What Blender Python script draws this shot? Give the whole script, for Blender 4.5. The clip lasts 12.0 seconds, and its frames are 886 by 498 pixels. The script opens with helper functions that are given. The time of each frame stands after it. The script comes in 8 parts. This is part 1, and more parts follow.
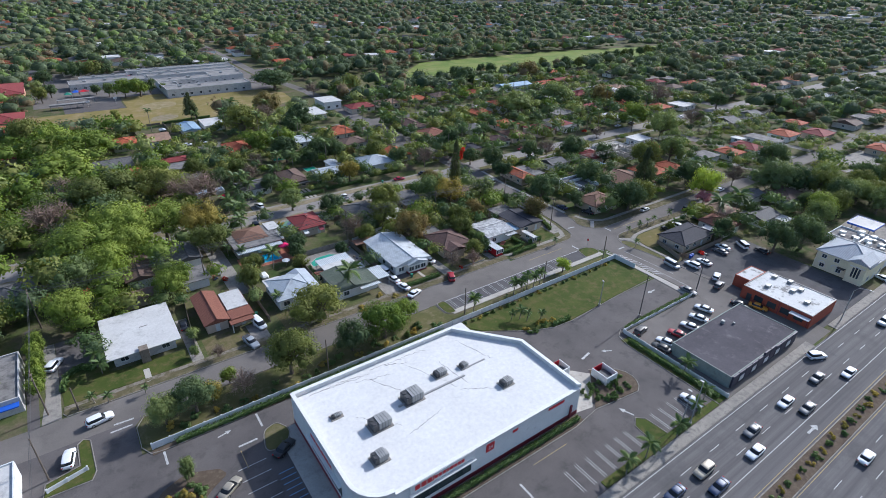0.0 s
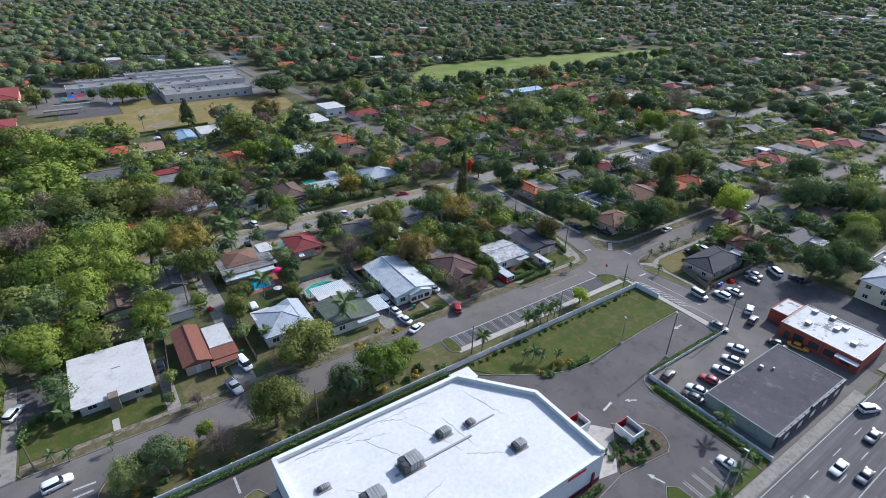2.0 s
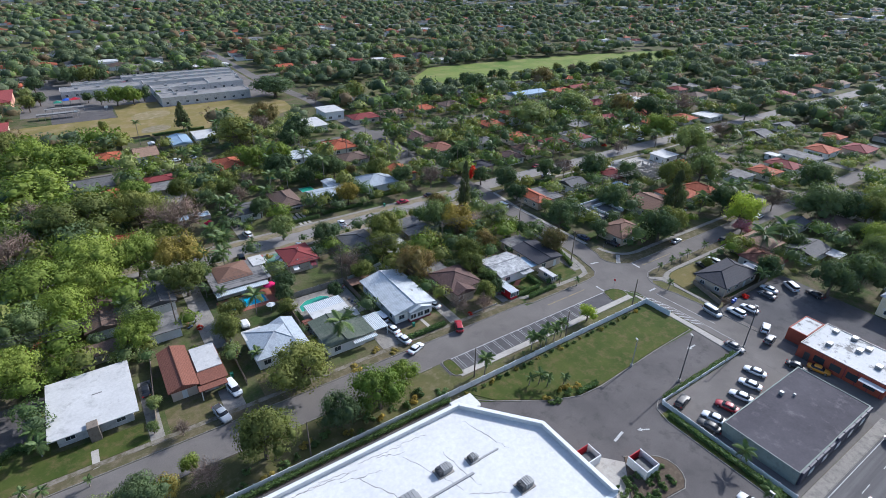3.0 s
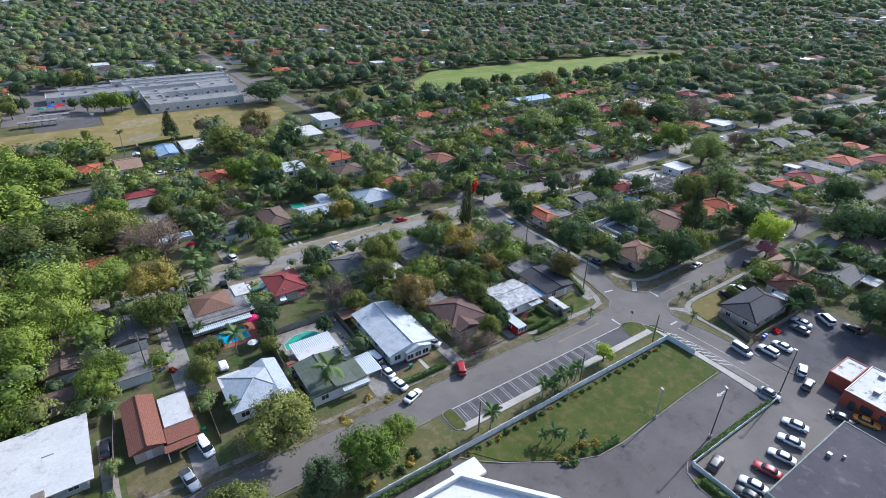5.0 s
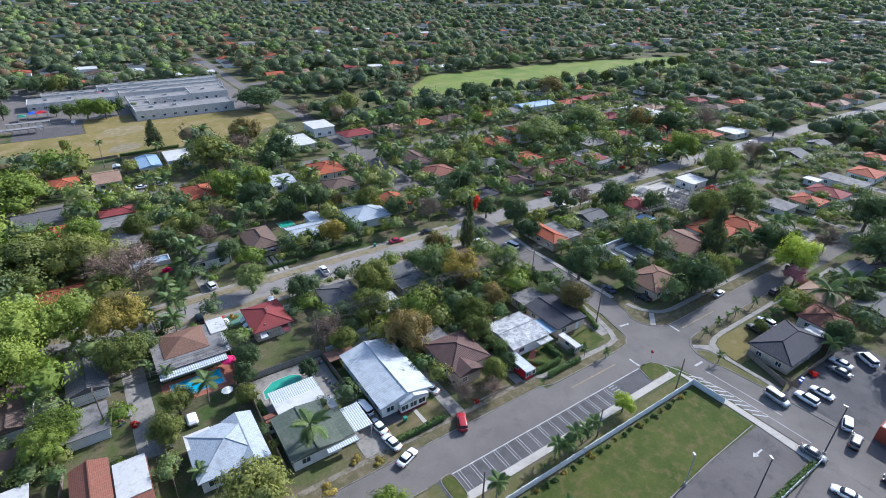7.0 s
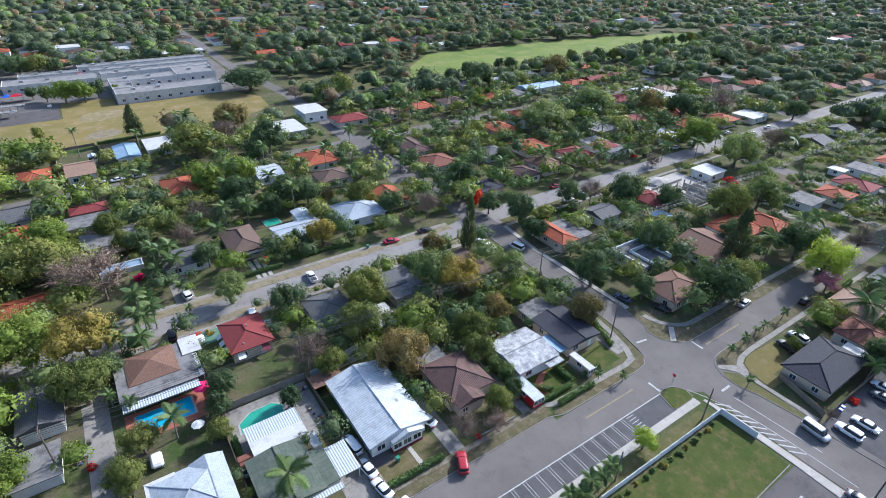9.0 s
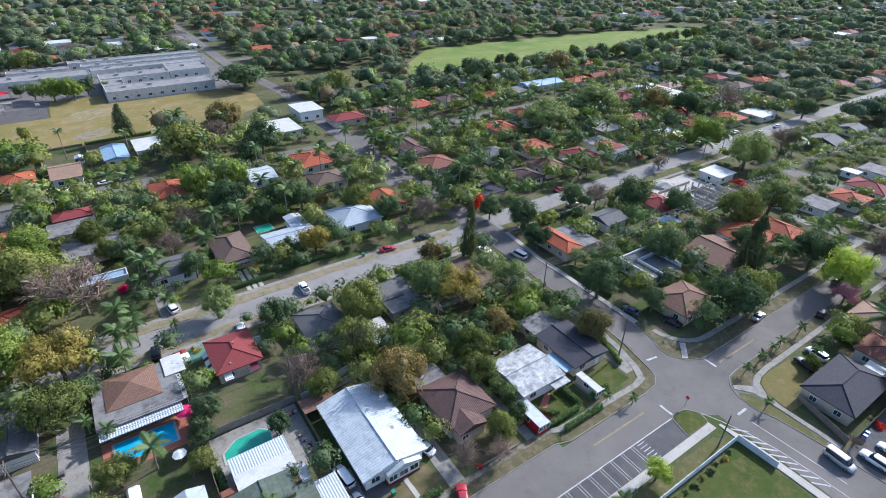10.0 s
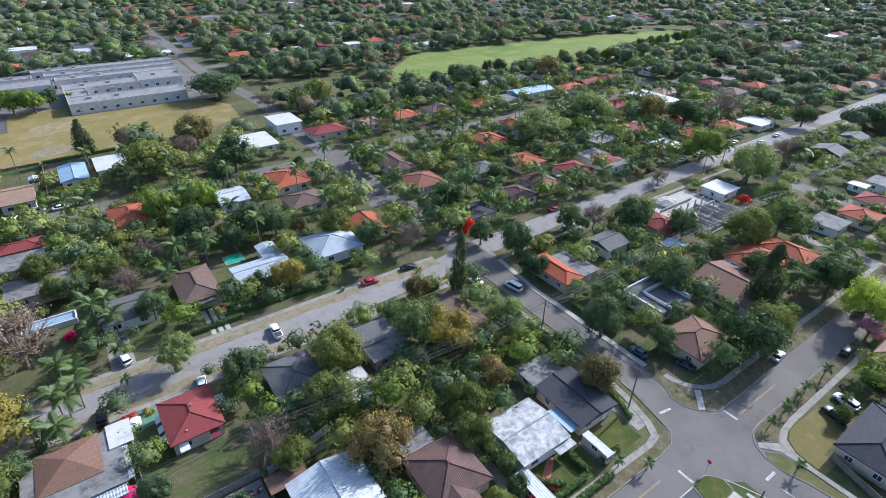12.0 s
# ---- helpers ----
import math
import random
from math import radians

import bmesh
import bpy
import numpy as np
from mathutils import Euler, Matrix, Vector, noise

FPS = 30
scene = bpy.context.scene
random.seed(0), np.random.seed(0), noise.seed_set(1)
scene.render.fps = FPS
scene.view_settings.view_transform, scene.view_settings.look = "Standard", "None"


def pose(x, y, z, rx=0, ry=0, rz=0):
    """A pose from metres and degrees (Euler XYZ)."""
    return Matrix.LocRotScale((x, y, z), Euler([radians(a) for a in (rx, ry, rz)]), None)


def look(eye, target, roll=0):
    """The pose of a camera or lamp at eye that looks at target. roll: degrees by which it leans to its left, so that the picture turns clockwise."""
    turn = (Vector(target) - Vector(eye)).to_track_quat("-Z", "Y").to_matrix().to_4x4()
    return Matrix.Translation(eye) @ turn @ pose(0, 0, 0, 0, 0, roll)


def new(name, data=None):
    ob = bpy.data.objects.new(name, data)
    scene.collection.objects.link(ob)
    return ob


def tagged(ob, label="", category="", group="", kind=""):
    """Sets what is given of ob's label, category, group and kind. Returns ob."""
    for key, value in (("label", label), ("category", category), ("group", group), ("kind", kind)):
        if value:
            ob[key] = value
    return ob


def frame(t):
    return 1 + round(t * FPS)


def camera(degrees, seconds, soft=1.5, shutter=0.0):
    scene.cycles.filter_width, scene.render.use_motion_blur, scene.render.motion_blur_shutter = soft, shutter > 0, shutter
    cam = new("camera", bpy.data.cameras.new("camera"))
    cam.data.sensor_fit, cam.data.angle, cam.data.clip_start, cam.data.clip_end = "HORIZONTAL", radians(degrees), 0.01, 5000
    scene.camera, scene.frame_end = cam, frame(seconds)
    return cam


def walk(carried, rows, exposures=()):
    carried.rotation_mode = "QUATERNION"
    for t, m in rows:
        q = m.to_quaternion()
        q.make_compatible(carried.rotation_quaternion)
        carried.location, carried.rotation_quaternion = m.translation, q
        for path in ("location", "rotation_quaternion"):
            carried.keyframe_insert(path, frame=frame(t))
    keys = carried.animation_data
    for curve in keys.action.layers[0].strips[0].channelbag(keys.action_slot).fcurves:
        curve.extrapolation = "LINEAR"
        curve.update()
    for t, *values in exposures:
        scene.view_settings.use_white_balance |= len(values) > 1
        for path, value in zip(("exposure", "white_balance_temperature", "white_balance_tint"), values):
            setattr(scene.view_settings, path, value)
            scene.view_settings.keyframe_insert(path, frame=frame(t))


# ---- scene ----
cam = camera(79.5, 12.0, soft=0.7)
METRES, EYE, TILT, LEAN, TURN = 92.4, 80.0, 0.0, 0.0, -35.8
ROWS = [
    (0.0, 0.0, 0.0, 0.0, 0.62, -28.5, -1.15),
    (0.5, 0.001, 0.0406, 0.0011, 1.0, -28.51, -1.15),
    (1.0, 0.0013, 0.0811, 0.0016, 1.2, -28.51, -1.14),
    (1.5, 0.0019, 0.122, 0.0027, 1.38, -28.52, -1.12),
    (2.0, 0.0021, 0.1631, 0.004, 1.47, -28.53, -1.12),
    (2.5, 0.0017, 0.2043, 0.0052, 1.56, -28.54, -1.12),
    (3.0, 0.0015, 0.2455, 0.0068, 1.64, -28.55, -1.09),
    (5.0, -0.0022, 0.4107, 0.0073, 1.76, -28.5, -1.1),
    (5.5, -0.0027, 0.4527, 0.0073, 1.76, -28.49, -1.13),
    (6.0, -0.0041, 0.495, 0.0067, 1.75, -28.49, -1.14),
    (6.5, -0.0046, 0.5375, 0.006, 1.75, -28.47, -1.13),
    (7.0, -0.0053, 0.5802, 0.0058, 1.74, -28.45, -1.14),
    (9.0, -0.0048, 0.7473, 0.0023, 1.77, -30.87, -1.08),
    (9.5, -0.0053, 0.7896, 0.0015, 1.75, -31.43, -1.08),
    (10.0, -0.0054, 0.8321, 0.0014, 1.75, -31.48, -1.08),
    (10.5, -0.006, 0.8744, 0.001, 1.73, -31.46, -1.08),
    (11.0, -0.0065, 0.9166, 0.0011, 1.71, -31.45, -1.08),
    (11.5, -0.0057, 0.9586, 0.0014, 1.5, -31.43, -1.07),
    (12.0, -0.0063, 0.9997, 0.0017, 0.31, -31.38, -1.09),
]
walk(cam, [(t, pose(0, 0, EYE, TILT, LEAN, TURN) @ pose(METRES * x, METRES * y, METRES * z, 90 + pitch, roll, yaw)) for t, x, y, z, yaw, pitch, roll in ROWS],
     [(0.0, 0.68, 5560, 11), (3.0, 0.78, 5560, 11), (5.0, 0.93, 5480, 11), (7.0, 1.03, 5450, 11), (12.0, 1.11, 5430, 11)])

# ---- light ----
SUN_AZ, SUN_EL = radians(7.0), radians(33.0)   # azimuth from +x towards +y
world = bpy.data.worlds.new("sky_world")
scene.world = world
world.use_nodes = True
wt = world.node_tree
sky = wt.nodes.new("ShaderNodeTexSky")
sky.sky_type, sky.sun_disc = "NISHITA", False
sky.sun_elevation, sky.sun_rotation = SUN_EL, radians(90.0) - SUN_AZ
sky.air_density, sky.dust_density, sky.ozone_density = 1.0, 2.0, 1.0
wt.nodes["Background"].inputs["Strength"].default_value = 0.102
wt.links.new(sky.outputs["Color"], wt.nodes["Background"].inputs["Color"])
sun = new("sun", bpy.data.lights.new("sun", "SUN"))
sun.data.energy, sun.data.angle, sun.data.color = 3.15, radians(1.0), (1.0, 0.94, 0.85)
sun.matrix_world = look((0, 0, 0), (-math.cos(SUN_AZ) * math.cos(SUN_EL), -math.sin(SUN_AZ) * math.cos(SUN_EL), -math.sin(SUN_EL)))


# ---- materials ----
def mat(name, rough=0.8, metal=0.0):
    m = bpy.data.materials.new(name)
    m.use_nodes = True
    b = m.node_tree.nodes["Principled BSDF"]
    b.inputs["Roughness"].default_value, b.inputs["Metallic"].default_value = rough, metal
    return m, m.node_tree, b


def node(nt, kind, **values):
    n = nt.nodes.new(kind)
    for k, v in values.items():
        n.inputs[k.replace("_", " ")].default_value = v
    return n


def mix(nt, fac, a, b, how="MIX"):
    n = nt.nodes.new("ShaderNodeMix")
    n.data_type, n.blend_type = "RGBA", how
    for sock, v in ((n.inputs[0], fac), (n.inputs[6], a), (n.inputs[7], b)):
        if isinstance(v, bpy.types.NodeSocket):
            nt.links.new(v, sock)
        elif isinstance(v, tuple):
            sock.default_value = (*v, 1.0)
        else:
            sock.default_value = v
    return n.outputs[2]


def span(nt, value, lo, hi):
    n = nt.nodes.new("ShaderNodeMapRange")
    n.inputs["From Min"].default_value, n.inputs["From Max"].default_value = lo, hi
    nt.links.new(value, n.inputs["Value"])
    return n.outputs["Result"]


def place(nt, how="world"):
    if how == "world":
        return nt.nodes.new("ShaderNodeNewGeometry").outputs["Position"]
    return nt.nodes.new("ShaderNodeTexCoord").outputs["UV" if how == "uv" else "Object"]


def grain(nt, at, scale, detail=4.0, rough=0.6):
    n = node(nt, "ShaderNodeTexNoise", Scale=scale, Detail=detail, Roughness=rough)
    nt.links.new(at, n.inputs["Vector"])
    return n.outputs["Fac"]


def relief(nt, bsdf, height, strength, distance):
    n = node(nt, "ShaderNodeBump", Strength=strength, Distance=distance)
    nt.links.new(height, n.inputs["Height"])
    nt.links.new(n.outputs["Normal"], bsdf.inputs["Normal"])


def surface(name, c1, c2, c3=None, scale=0.25, fine=3.0, rough=0.85, bump=0.3, stain=(0.5, 0.72), metal=0.0, dist=0.03):
    """Two colours mottled coarsely, a third in stains, and a fine grain."""
    m, nt, b = mat(name, rough, metal)
    b.inputs["Specular IOR Level"].default_value = 0.15 if rough > 0.8 else 0.4
    at = place(nt)
    coarse, small = grain(nt, at, scale), grain(nt, at, fine, 6.0, 0.7)
    col = mix(nt, span(nt, coarse, 0.32, 0.68), c1, c2)
    if c3:
        col = mix(nt, span(nt, grain(nt, at, scale * 2.7, 8.0, 0.7), *stain), col, c3)
    col = mix(nt, 0.35, col, mix(nt, span(nt, small, 0.25, 0.75), (0.55, 0.55, 0.55), (1.25, 1.25, 1.25)), "MULTIPLY")
    nt.links.new(col, b.inputs["Base Color"])
    relief(nt, b, small, bump, dist)
    return m


def tint(name, colours, rough=0.8, fine=4.0, bump=0.2):
    """Painted wall whose colour is drawn per object from a few colours."""
    m, nt, b = mat(name, rough)
    ramp = nt.nodes.new("ShaderNodeValToRGB")
    ramp.color_ramp.interpolation = "CONSTANT"
    while len(ramp.color_ramp.elements) < len(colours):
        ramp.color_ramp.elements.new(0.5)
    for i, c in enumerate(colours):
        ramp.color_ramp.elements[i].position = i / len(colours)
        ramp.color_ramp.elements[i].color = (*c, 1)
    nt.links.new(nt.nodes.new("ShaderNodeObjectInfo").outputs["Random"], ramp.inputs["Fac"])
    at = place(nt)
    col = mix(nt, 0.3, ramp.outputs["Color"], mix(nt, span(nt, grain(nt, at, 0.8, 6.0), 0.3, 0.7), (0.62, 0.6, 0.56), (1.15, 1.15, 1.15)), "MULTIPLY")
    nt.links.new(col, b.inputs["Base Color"])
    relief(nt, b, grain(nt, at, fine, 5.0), bump, 0.02)
    return m


def roofing(name, c1, c2, stain, course=0.3, length=0.35, rib=0.0, rough=0.8, metal=0.0, wear=(0.5, 0.75), joint=0.55):
    """Shingles or tiles in courses over the roof's own metres (UV); rib > 0: standing ribs up the slope."""
    m, nt, b = mat(name, rough, metal)
    b.inputs["Specular IOR Level"].default_value = 0.15 if rough > 0.7 else 0.4
    at, uv = place(nt), place(nt, "uv")
    brick = node(nt, "ShaderNodeTexBrick", Scale=1.0)
    brick.inputs["Brick Width"].default_value, brick.inputs["Row Height"].default_value = length, course
    brick.inputs["Mortar Size"].default_value = 0.025
    brick.inputs["Color1"].default_value, brick.inputs["Color2"].default_value = (*c1, 1), (*c2, 1)
    brick.inputs["Mortar"].default_value = (*[v * joint for v in c1], 1)
    nt.links.new(uv, brick.inputs["Vector"])
    col = brick.outputs["Color"] if not rib else mix(nt, span(nt, grain(nt, at, 0.4), 0.35, 0.65), c1, c2)
    height = brick.outputs["Fac"]
    if rib:
        wave = node(nt, "ShaderNodeTexWave", Scale=0.314 / rib, Distortion=0.0)
        wave.wave_type, wave.bands_direction = "BANDS", "X"
        nt.links.new(uv, wave.inputs["Vector"])
        height = wave.outputs["Fac"]
        col = mix(nt, span(nt, height, 0.35, 0.0), col, tuple(v * joint for v in c1))
    col = mix(nt, span(nt, grain(nt, at, 0.55, 9.0, 0.7), *wear), col, stain)
    col = mix(nt, 0.4, col, mix(nt, span(nt, grain(nt, at, 2.5, 6.0), 0.3, 0.7), (0.6, 0.6, 0.6), (1.2, 1.2, 1.2)), "MULTIPLY")
    nt.links.new(col, b.inputs["Base Color"])
    relief(nt, b, height, 0.6 if rib else -0.5, 0.06)
    return m


def foliage(name, c1, c2, c3, rough=0.6, through_light=0.25):
    """Leaves: colour by tree and by leaf clump; some light comes through."""
    m, nt, b = mat(name, rough)
    b.inputs["Specular IOR Level"].default_value = 0.12
    own = nt.nodes.new("ShaderNodeObjectInfo").outputs["Random"]
    col = mix(nt, own, c1, c2)
    isl = nt.nodes.new("ShaderNodeNewGeometry").outputs["Random Per Island"]
    col = mix(nt, span(nt, isl, 0.45, 1.9), col, c3)
    big = grain(nt, place(nt), 0.6, 3.0)
    col = mix(nt, 0.6, col, mix(nt, span(nt, big, 0.3, 0.7), (0.55, 0.6, 0.55), (1.3, 1.25, 1.2)), "MULTIPLY")
    other = nt.nodes.new("ShaderNodeMath")       # a second chance value of the same tree
    other.operation = "FRACT"
    seven = nt.nodes.new("ShaderNodeMath")
    seven.operation = "MULTIPLY"
    seven.inputs[1].default_value = 17.31
    nt.links.new(own, seven.inputs[0])
    nt.links.new(seven.outputs[0], other.inputs[0])
    col = mix(nt, 1.0, col, mix(nt, other.outputs[0], (0.82, 0.88, 0.92), (1.56, 1.48, 1.46)), "MULTIPLY")
    nt.links.new(col, b.inputs["Base Color"])
    tr = nt.nodes.new("ShaderNodeBsdfTranslucent")
    nt.links.new(mix(nt, 1.0, col, (1.25, 1.35, 0.7), "MULTIPLY"), tr.inputs["Color"])
    sh = nt.nodes.new("ShaderNodeMixShader")
    sh.inputs[0].default_value = through_light
    nt.links.new(b.outputs[0], sh.inputs[1])
    nt.links.new(tr.outputs[0], sh.inputs[2])
    nt.links.new(sh.outputs[0], nt.nodes["Material Output"].inputs["Surface"])
    return m


def paint(name, c, rough=0.25, metal=0.0, coat=0.6):
    m, nt, b = mat(name, rough, metal)
    at = place(nt, "object")
    col = mix(nt, span(nt, grain(nt, at, 2.0, 6.0), 0.35, 0.8), c, tuple(v * 0.8 + 0.015 for v in c))
    nt.links.new(col, b.inputs["Base Color"])
    b.inputs["Coat Weight"].default_value = coat
    return m


M = {}
# ground: lawn, dry grass and bare sandy patches at several scales
m, nt, b = mat("yard_grass", 0.95)
b.inputs["Specular IOR Level"].default_value = 0.1
at = place(nt)
col = mix(nt, span(nt, grain(nt, at, 0.045, 5.0), 0.4, 0.62), (0.055, 0.085, 0.024), (0.115, 0.120, 0.048))
col = mix(nt, span(nt, grain(nt, at, 0.13, 8.0, 0.7), 0.42, 0.60), col, (0.140, 0.114, 0.074))
col = mix(nt, span(nt, grain(nt, at, 0.07, 6.0), 0.60, 0.72), col, (0.045, 0.050, 0.030))
col = mix(nt, 0.6, col, mix(nt, span(nt, grain(nt, at, 1.6, 8.0, 0.75), 0.3, 0.7), (0.5, 0.5, 0.5), (1.3, 1.3, 1.3)), "MULTIPLY")
nt.links.new(col, b.inputs["Base Color"])
relief(nt, b, grain(nt, at, 3.0, 8.0, 0.8), 0.6, 0.1)
M["ground"] = m
M["lawn"] = surface("lawn", (0.044, 0.068, 0.013), (0.080, 0.094, 0.022), (0.118, 0.098, 0.040), 0.16, 2.5, 0.95, 0.5, (0.48, 0.66))
M["lawn_dry"] = surface("patchy_lawn", (0.080, 0.088, 0.028), (0.125, 0.108, 0.046), (0.17, 0.132, 0.080), 0.14, 2.5, 0.95, 0.5, (0.42, 0.62))
M["verge"] = surface("verge_grass", (0.085, 0.092, 0.030), (0.125, 0.112, 0.048), (0.18, 0.148, 0.092), 0.15, 2.5, 0.95, 0.5, (0.5, 0.7))
M["dry_verge"] = surface("dry_brown_verge", (0.128, 0.104, 0.060), (0.080, 0.082, 0.035), (0.185, 0.150, 0.102), 0.22, 2.5, 0.95, 0.5, (0.46, 0.66))
M["field"] = surface("dry_field_grass", (0.235, 0.180, 0.064), (0.170, 0.148, 0.048), (0.285, 0.215, 0.120), 0.045, 0.9, 0.95, 0.5, (0.48, 0.68))
M["field_bare"] = surface("trodden_field", (0.26, 0.205, 0.11), (0.20, 0.17, 0.075), (0.31, 0.25, 0.16), 0.10, 1.2, 0.95, 0.5, (0.46, 0.66))
M["dry_lawn"] = surface("dry_lawn", (0.175, 0.140, 0.052), (0.130, 0.118, 0.042), (0.21, 0.165, 0.10), 0.12, 2.0, 0.95, 0.5, (0.52, 0.72))
M["park"] = surface("park_grass", (0.110, 0.170, 0.036), (0.190, 0.225, 0.052), (0.235, 0.225, 0.080), 0.022, 0.5, 0.95, 0.5, (0.48, 0.68))
M["dirt"] = surface("sandy_dirt", (0.27, 0.22, 0.155), (0.215, 0.18, 0.12), (0.15, 0.145, 0.06), 0.2, 2.0, 0.95, 0.4, (0.48, 0.66))
M["asphalt"] = surface("worn_asphalt", (0.136, 0.123, 0.113), (0.186, 0.168, 0.154), (0.108, 0.098, 0.091), 0.09, 4.0, 0.9, 0.25, (0.54, 0.80))
# paler, warmer copy of the worn asphalt: low grazing sun put into its colour
M["asphalt_pale"] = surface("pale_worn_asphalt", (0.235, 0.218, 0.205), (0.27, 0.25, 0.235), (0.17, 0.16, 0.15), 0.10, 4.0, 0.9, 0.25, (0.52, 0.70))
M["asphalt_dark"] = surface("sealed_asphalt", (0.096, 0.087, 0.085), (0.132, 0.119, 0.114), (0.072, 0.067, 0.066), 0.10, 4.0, 0.85, 0.2, (0.52, 0.7))
M["bay_asphalt"] = surface("grey_lot_asphalt", (0.088, 0.084, 0.086), (0.120, 0.114, 0.114), (0.066, 0.064, 0.066), 0.10, 4.0, 0.9, 0.2, (0.5, 0.7))
m, nt, b = mat("highway_asphalt", 0.85)
b.inputs["Specular IOR Level"].default_value = 0.15
at = place(nt)
lanes = nt.nodes.new("ShaderNodeVectorMath")        # wheel tracks run along the highway
lanes.operation = "MULTIPLY"
lanes.inputs[1].default_value = (0.012, 0.75, 1.0)
nt.links.new(at, lanes.inputs[0])
col = mix(nt, span(nt, grain(nt, lanes.outputs[0], 1.0, 4.0), 0.36, 0.64), (0.098, 0.093, 0.094), (0.150, 0.142, 0.140))
col = mix(nt, span(nt, grain(nt, at, 0.12, 6.0, 0.7), 0.50, 0.72), col, (0.090, 0.087, 0.088))
col = mix(nt, 0.35, col, mix(nt, span(nt, grain(nt, at, 5.0, 6.0, 0.7), 0.25, 0.75), (0.6, 0.6, 0.6), (1.25, 1.25, 1.25)), "MULTIPLY")
nt.links.new(col, b.inputs["Base Color"])
M["highway"] = m
M["concrete"] = surface("pale_concrete", (0.38, 0.35, 0.31), (0.45, 0.42, 0.375), (0.27, 0.25, 0.225), 0.25, 4.0, 0.9, 0.2, (0.52, 0.72))
M["old_concrete"] = surface("weathered_concrete", (0.25, 0.23, 0.205), (0.31, 0.285, 0.25), (0.16, 0.15, 0.135), 0.3, 4.0, 0.9, 0.3, (0.48, 0.7))
M["worn_walk"] = surface("overgrown_walk_concrete", (0.20, 0.175, 0.14), (0.25, 0.22, 0.18), (0.115, 0.10, 0.058), 0.25, 4.0, 0.9, 0.3, (0.44, 0.60))
M["white_wall"] = surface("white_painted_block", (0.68, 0.69, 0.69), (0.60, 0.61, 0.61), (0.46, 0.46, 0.44), 0.3, 3.0, 0.75, 0.15, (0.58, 0.8))
M["membrane"] = surface("white_roof_membrane", (0.66, 0.652, 0.635), (0.605, 0.597, 0.583), (0.50, 0.49, 0.47), 0.12, 1.4, 0.7, 0.1, (0.62, 0.85))
M["old_membrane"] = surface("stained_white_roof", (0.56, 0.55, 0.53), (0.48, 0.47, 0.455), (0.31, 0.30, 0.285), 0.18, 2.0, 0.8, 0.15, (0.52, 0.75))
M["stained_roof"] = surface("stained_white_flat_roof", (0.56, 0.56, 0.55), (0.50, 0.50, 0.49), (0.16, 0.155, 0.15), 0.12, 2.0, 0.8, 0.15, (0.53, 0.62))
M["gravel_roof"] = surface("grey_flat_roof", (0.185, 0.176, 0.17), (0.245, 0.232, 0.222), (0.095, 0.09, 0.088), 0.18, 3.0, 0.9, 0.3, (0.45, 0.66))
M["school_roof"] = surface("pale_grey_flat_roof", (0.27, 0.26, 0.25), (0.22, 0.212, 0.205), (0.14, 0.135, 0.13), 0.10, 2.0, 0.9, 0.2, (0.5, 0.72))
M["tar_roof"] = surface("dark_tar_roof", (0.070, 0.064, 0.074), (0.100, 0.092, 0.103), (0.165, 0.154, 0.160), 0.14, 2.0, 0.9, 0.2, (0.55, 0.75))
M["maroon"] = surface("maroon_paint", (0.20, 0.030, 0.045), (0.17, 0.028, 0.040), None, 0.5, 4.0, 0.6, 0.1)
M["orange_wall"] = surface("orange_red_paint", (0.33, 0.070, 0.038), (0.28, 0.062, 0.036), (0.20, 0.05, 0.033), 0.4, 3.0, 0.7, 0.1, (0.55, 0.8))
M["red_sign"] = surface("red_sign", (0.55, 0.02, 0.03), (0.5, 0.02, 0.03), None, 1.0, 5.0, 0.4, 0.02)
M["cream"] = surface("cream_stucco", (0.78, 0.72, 0.50), (0.72, 0.66, 0.46), (0.45, 0.41, 0.3), 0.4, 4.0, 0.85, 0.3, (0.58, 0.8))
M["grey_green"] = surface("grey_green_paint", (0.24, 0.28, 0.25), (0.21, 0.24, 0.22), (0.15, 0.16, 0.15), 0.3, 4.0, 0.8, 0.2)
M["navy"] = surface("dark_blue_paint", (0.035, 0.035, 0.06), (0.045, 0.045, 0.07), None, 0.5, 4.0, 0.6, 0.1)
M["school_wall"] = surface("pale_grey_stucco", (0.56, 0.545, 0.52), (0.50, 0.485, 0.465), (0.3, 0.29, 0.28), 0.2, 2.0, 0.85, 0.2)
M["stucco"] = tint("house_stucco", [(0.62, 0.58, 0.50), (0.70, 0.69, 0.65), (0.55, 0.45, 0.34), (0.60, 0.50, 0.42), (0.64, 0.63, 0.60), (0.50, 0.47, 0.42), (0.58, 0.42, 0.33)], 0.85)
M["white_stucco"] = tint("white_stucco", [(0.74, 0.73, 0.70), (0.70, 0.70, 0.69)], 0.85)
M["pink_stucco"] = tint("pink_stucco", [(0.56, 0.25, 0.18), (0.60, 0.30, 0.22)], 0.85)
M["beige_stucco"] = tint("beige_stucco", [(0.50, 0.41, 0.32), (0.55, 0.45, 0.36)], 0.85)
M["trim"] = surface("white_trim", (0.72, 0.72, 0.70), (0.66, 0.66, 0.64), None, 1.0, 5.0, 0.6, 0.05)
M["shingle_brown"] = roofing("brown_shingles", (0.175, 0.120, 0.095), (0.145, 0.098, 0.080), (0.10, 0.078, 0.068))
M["tile_brown"] = roofing("brown_barrel_tiles", (0.155, 0.095, 0.082), (0.125, 0.080, 0.070), (0.075, 0.055, 0.05), rib=0.34, joint=0.66, wear=(0.5, 0.75))
